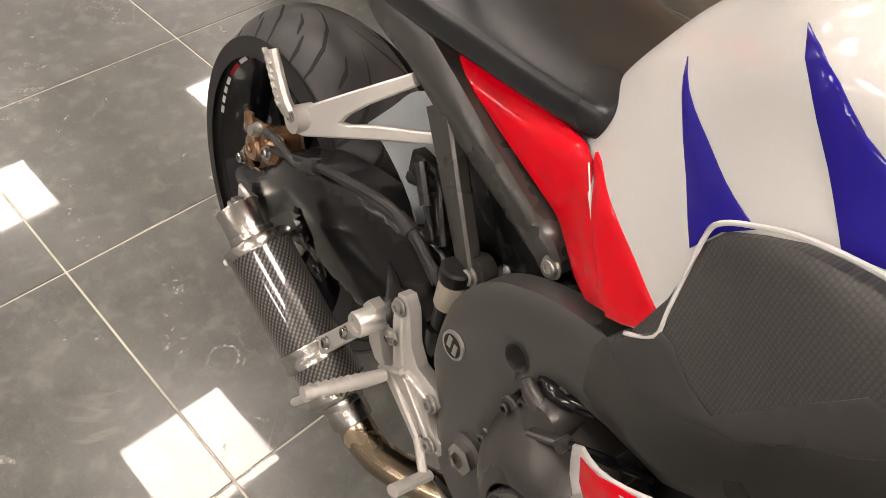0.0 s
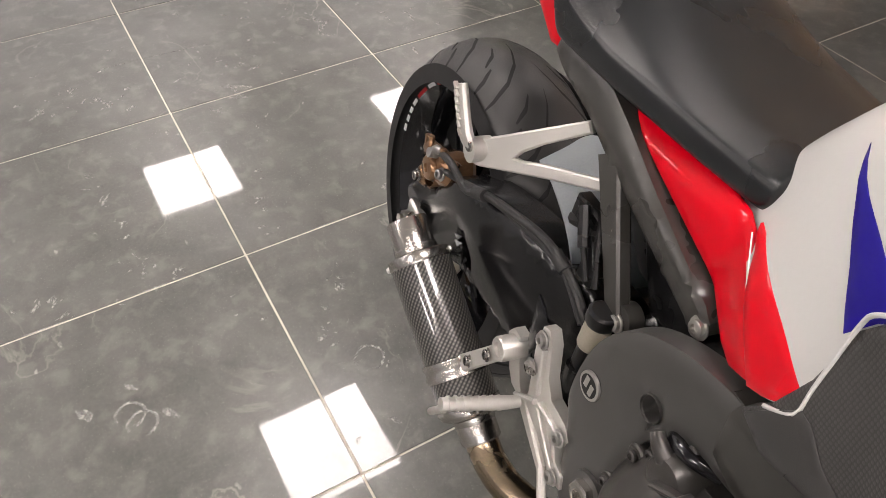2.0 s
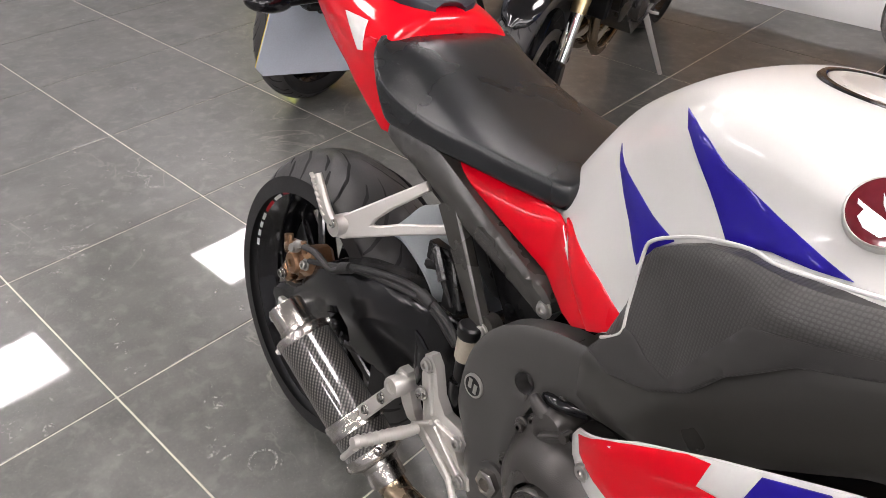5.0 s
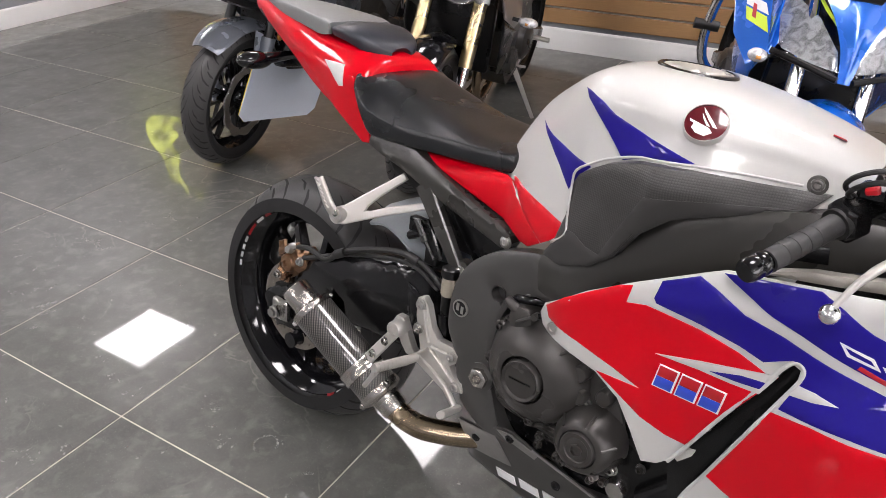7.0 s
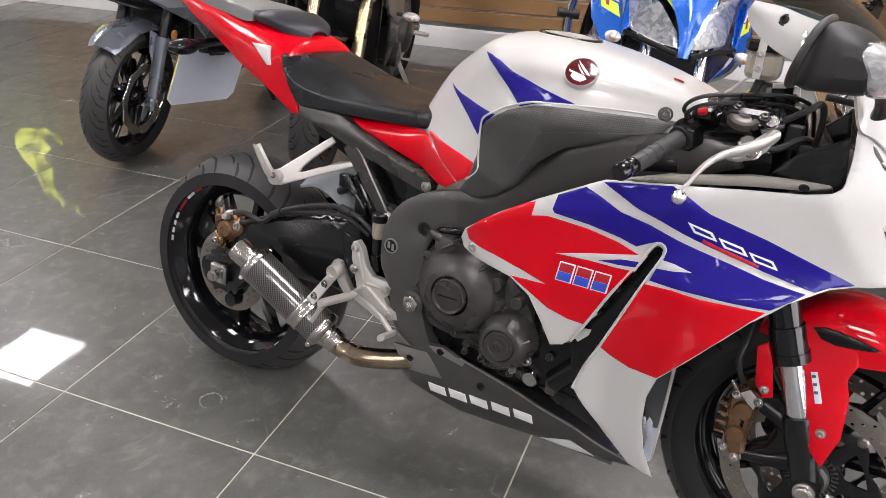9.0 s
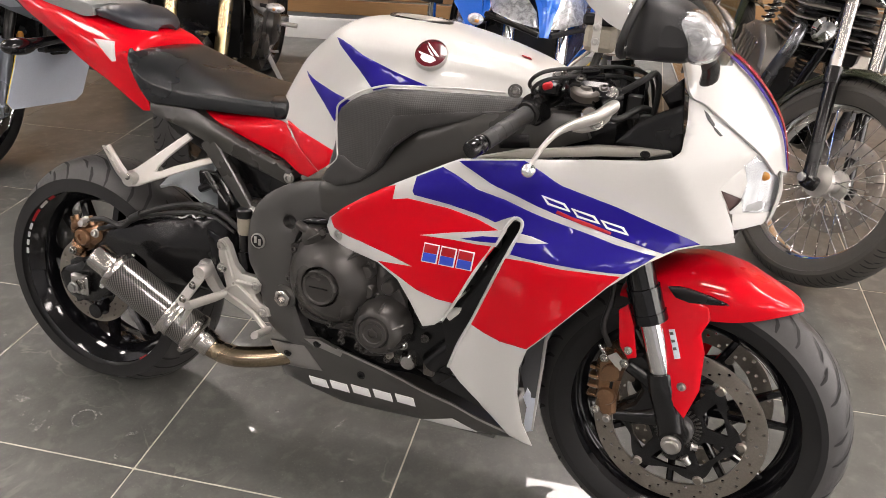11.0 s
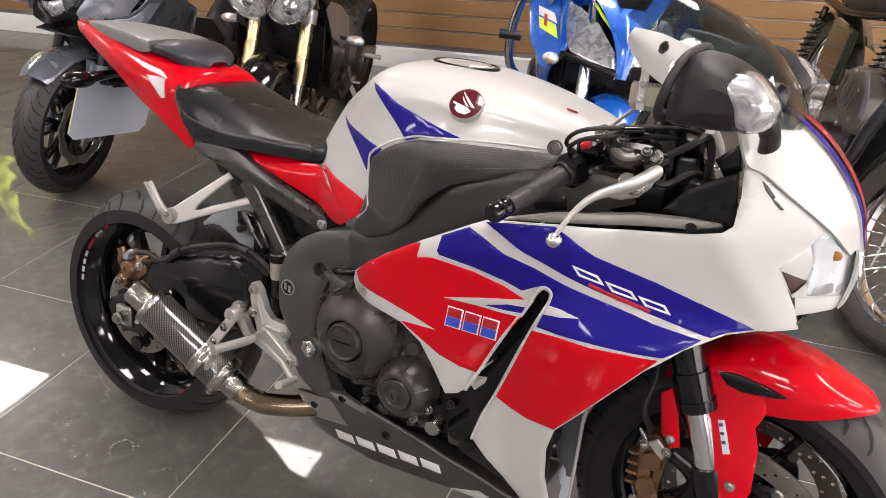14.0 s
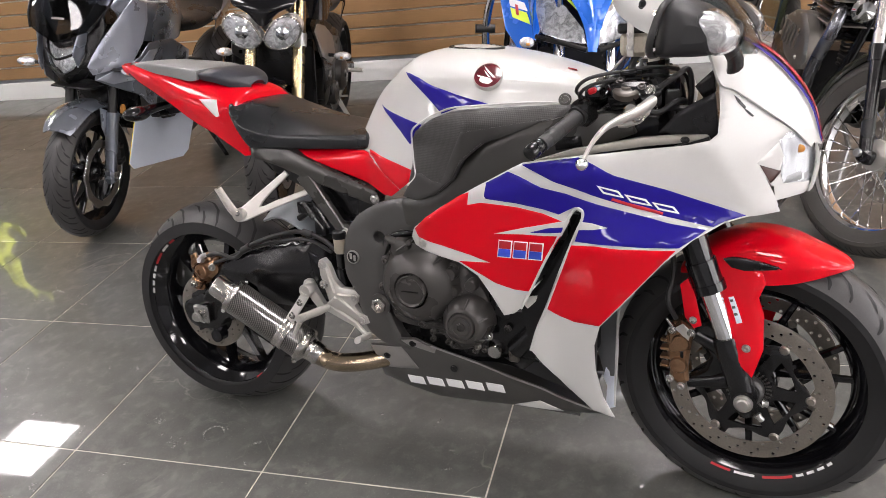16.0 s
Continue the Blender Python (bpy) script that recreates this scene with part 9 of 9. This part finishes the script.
    lamp = part("headlight", lathe([(0.0001, -0.09), (0.05, -0.08), (0.085, -0.04), (0.092, 0.0), (0.086, 0.006)], 32).move(H @ pose(wb - 0.20, 0, 0.93, 0, 0, -90)), "chrome", t, "round chrome headlight")
    part("lens", lathe([(0.0001, 0.026), (0.05, 0.020), (0.087, 0.004)], 32).move(H @ pose(wb - 0.20, 0, 0.93, 0, 0, -90)), "lens", lamp)
    bar_set(t, 1.12, 1.03, 0.38, 0.04, 0.12, "chrome", H)
    part("clamp", block((1.16, 0, 0.94), (0.07, 0.24, 0.04), 0.012).move(H), "castgrey", t)
    part("brake_hose", tube([(1.18, 0.10, 0.95), (1.26, 0.10, 0.80), (1.33, 0.09, 0.66), (1.38, 0.075, 0.50)], 0.006, 8, 5).move(H), "hose", t)
    part("clutch_cable_spring", tube([tuple(Vector((1.08, -0.05, 0.665)).lerp(Vector((1.10, -0.05, 0.52)), k / 90) + Vector((0.020 * math.cos(k * TAU / 9), 0.020 * math.sin(k * TAU / 9), 0))) for k in range(91)], 0.005, 6, 1), "black", t)
    part("horn", lathe([(0.0001, -0.015), (0.04, -0.012), (0.042, 0.0), (0.03, 0.012), (0.0001, 0.014)], 20).move(pose(1.17, -0.06, 0.72, 0, 0, -90)), "chrome", t)
    part("side_stand", bar((0.68, 0.16, 0.24), (0.60, 0.27, 0.045), 0.022, 0.018, 0.016), "chrome", t)


grey_tourer()
black_roadster()
blue_tourer()
classic_twin()

# ---------- floor tiles ----------
_tile_geo = plate(rounded(TILE - 0.0045, TILE - 0.0045, 0.0015, 1), -0.008, 0.0, 0.0008).move(pose(0, 0, 0, 90))
_tile_mesh = None
for ix in range(-7, 10):
    for iy in range(-8, 6):
        cx, cy = (ix + 0.5) * TILE, (iy + 0.5) * TILE
        if cx - TILE / 2 < ROOM_X[0] - 0.4 or cx + TILE / 2 > ROOM_X[1] + 0.4 or cy + TILE / 2 > ROOM_Y[1] + 0.1:
            continue
        if _tile_mesh is None:
            ob = part("tile", _tile_geo, "tile", floor, m=pose(cx, cy, 0))
            _tile_mesh = ob.data
        else:
            ob = new("tile", _tile_mesh)
            ob.parent = floor
            ob.matrix_basis = pose(cx, cy, 0)


# ---------- wear on the floor: pale scuffs, scratches and ring marks ----------
def scuff_material(name, col, most):
    m, nt, p = principled(name)
    p.inputs["Base Color"].default_value, p.inputs["Roughness"].default_value = (*col, 1), 0.55
    nt.links.new(ramp(nt, vary(nt, 90, 5), 0.36, 0.60, 0.0, most), p.inputs["Alpha"])
    return m


M["scuff"] = scuff_material("pale_scuff", (0.54, 0.53, 0.50), 0.46)

rnd = random.Random(7)


def scuff(x, y, length, width, deg, mat="scuff"):
    """A ragged flat mark on the tiles."""
    k, out = 14, []
    for i in range(k):
        a = TAU * i / k
        f = 1 + rnd.uniform(-0.35, 0.30)
        u, v = length / 2 * math.cos(a) * f, width / 2 * math.sin(a) * f
        c, s = math.cos(radians(deg)), math.sin(radians(deg))
        out.append((c * u - s * v, s * u + c * v))
    v2, f2 = fill(out, max(width, length * 0.2), (), 0.0)
    return part("scuff", Geo().add([(p.x, p.y, 0.0) for p in v2], f2), mat, floor, m=pose(x, y, 0.0007))


SCUFFS = ((-0.64, 0.20, 0.11, 0.022, 60), (-0.60, 0.17, 0.05, 0.020, 55), (-0.86, 0.55, 0.05, 0.013, 30), (-0.77, 0.54, 0.035, 0.012, 70), (-0.77, -0.16, 0.05, 0.014, 35), (-0.79, -0.31, 0.05, 0.010, 20), (-0.56, 0.12, 0.03, 0.012, 120),
          (-0.53, -0.03, 0.022, 0.012, 0), (-0.71, 0.28, 0.05, 0.010, 100), (-0.69, -0.08, 0.035, 0.012, 50), (-1.13, 0.16, 0.04, 0.014, 15), (-1.0, 0.34, 0.05, 0.010, 80), (-0.75, -0.28, 0.02, 0.012, 0), (-1.05, 0.29, 0.03, 0.010, 40),
          (0.30, 0.06, 0.026, 0.014, 90), (0.54, 0.10, 0.03, 0.010, 30), (0.86, 0.26, 0.016, 0.012, 0), (1.03, 0.25, 0.06, 0.008, 70), (1.10, 0.08, 0.03, 0.010, 20), (-0.79, 1.30, 0.02, 0.012, 0), (-2.25, 1.47, 0.05, 0.014, 40), (-1.53, 0.88, 0.05, 0.014, 20))
SMEARS = ((-0.62, 0.19, 0.116, 0.012, 15), (-0.78, -0.31, 0.063, 0.012, 126), (-0.82, 0.54, 0.084, 0.008, 137), (-0.91, -0.12, 0.024, 0.012, 90), (-0.74, 0.81, 0.057, 0.014, -9), (-0.57, 0.73, 0.042, 0.012, -4), (-0.56, 0.11, 0.054, 0.008, 40), (0.32, -0.26, 0.041, 0.016, 34), (0.23, -0.31, 0.039, 0.014, 40), (0.25, -0.4, 0.04, 0.02, 37))
for q in SCUFFS + SMEARS:
    scuff(*q)
for k in range(46):
    x, y = rnd.gauss(-0.75, 0.38), rnd.gauss(0.18, 0.38)
    n = rnd.uniform(0.008, 0.03)
    scuff(x, y, n, n * rnd.uniform(0.25, 0.6), rnd.uniform(0, 180))
for k in range(60):
    n = rnd.uniform(0.006, 0.02)
    scuff(rnd.uniform(-2.6, 2.2), rnd.uniform(-0.9, 1.6), n, n * rnd.uniform(0.25, 0.7), rnd.uniform(0, 180))
# trails of dust and crumbs swept across the tiles
TRAILS = (((-0.48, -0.256), (-0.348, -0.237), (-0.175, -0.212)), ((-0.562, 0.248), (-0.283, 0.14), (-0.01, 0.05)), ((0.131, 0.156), (0.247, 0.102), (0.321, 0.079)), ((-0.865, -0.233), (-0.77, -0.175), (-0.683, -0.102)), ((-0.909, 0.558), (-0.753, 0.519)), ((-0.84, 0.171), (-0.748, 0.21), (-0.758, 0.266)), ((-0.07, -0.462), (-0.067, -0.394), (0.04, -0.357)), ((-0.107, -0.228), (-0.007, -0.155)))
for trail in TRAILS:
    for k in range(15):
        u = rnd.random() * (len(trail) - 1)
        i = min(int(u), len(trail) - 2)
        c = Vector(trail[i]).lerp(Vector(trail[i + 1]), u - i)
        n = rnd.uniform(0.008, 0.026)
        scuff(c.x + rnd.gauss(0, 0.013), c.y + rnd.gauss(0, 0.013), n, n * rnd.uniform(0.2, 0.6), rnd.uniform(0, 180))
g = tube([(-0.92, -0.12, 0.0006), (-0.915, 0.04, 0.0006), (-0.90, 0.20, 0.0006)], 0.0022, 6, 6, 0.2)
part("scratch", g, "scuff", floor)
for x, y, r in ((0.290, -0.326, 0.024), (0.319, -0.310, 0.024), (0.39, 0.12, 0.026)):
    part("ring_mark", Geo().add([((r + d) * math.cos(TAU * i / 28) * (1 + 0.05 * math.sin(i)), (r + d) * math.sin(TAU * i / 28), 0.0) for i in range(28) for d in (0, 0.006)],
                                [(2 * i, 2 * i + 1, (2 * i + 3) % 56, (2 * i + 2) % 56) for i in range(22)]), "scuff", floor, m=pose(x, y, 0.0007))
part("pebble", ball((0, 0, 0.004), (0.010, 0.007, 0.005), 10), "skirting", None, m=pose(2.63, 1.45, 0.0))
tagged(bpy.data.objects["pebble"], "small white pebble lying on the tiles", "pebble")
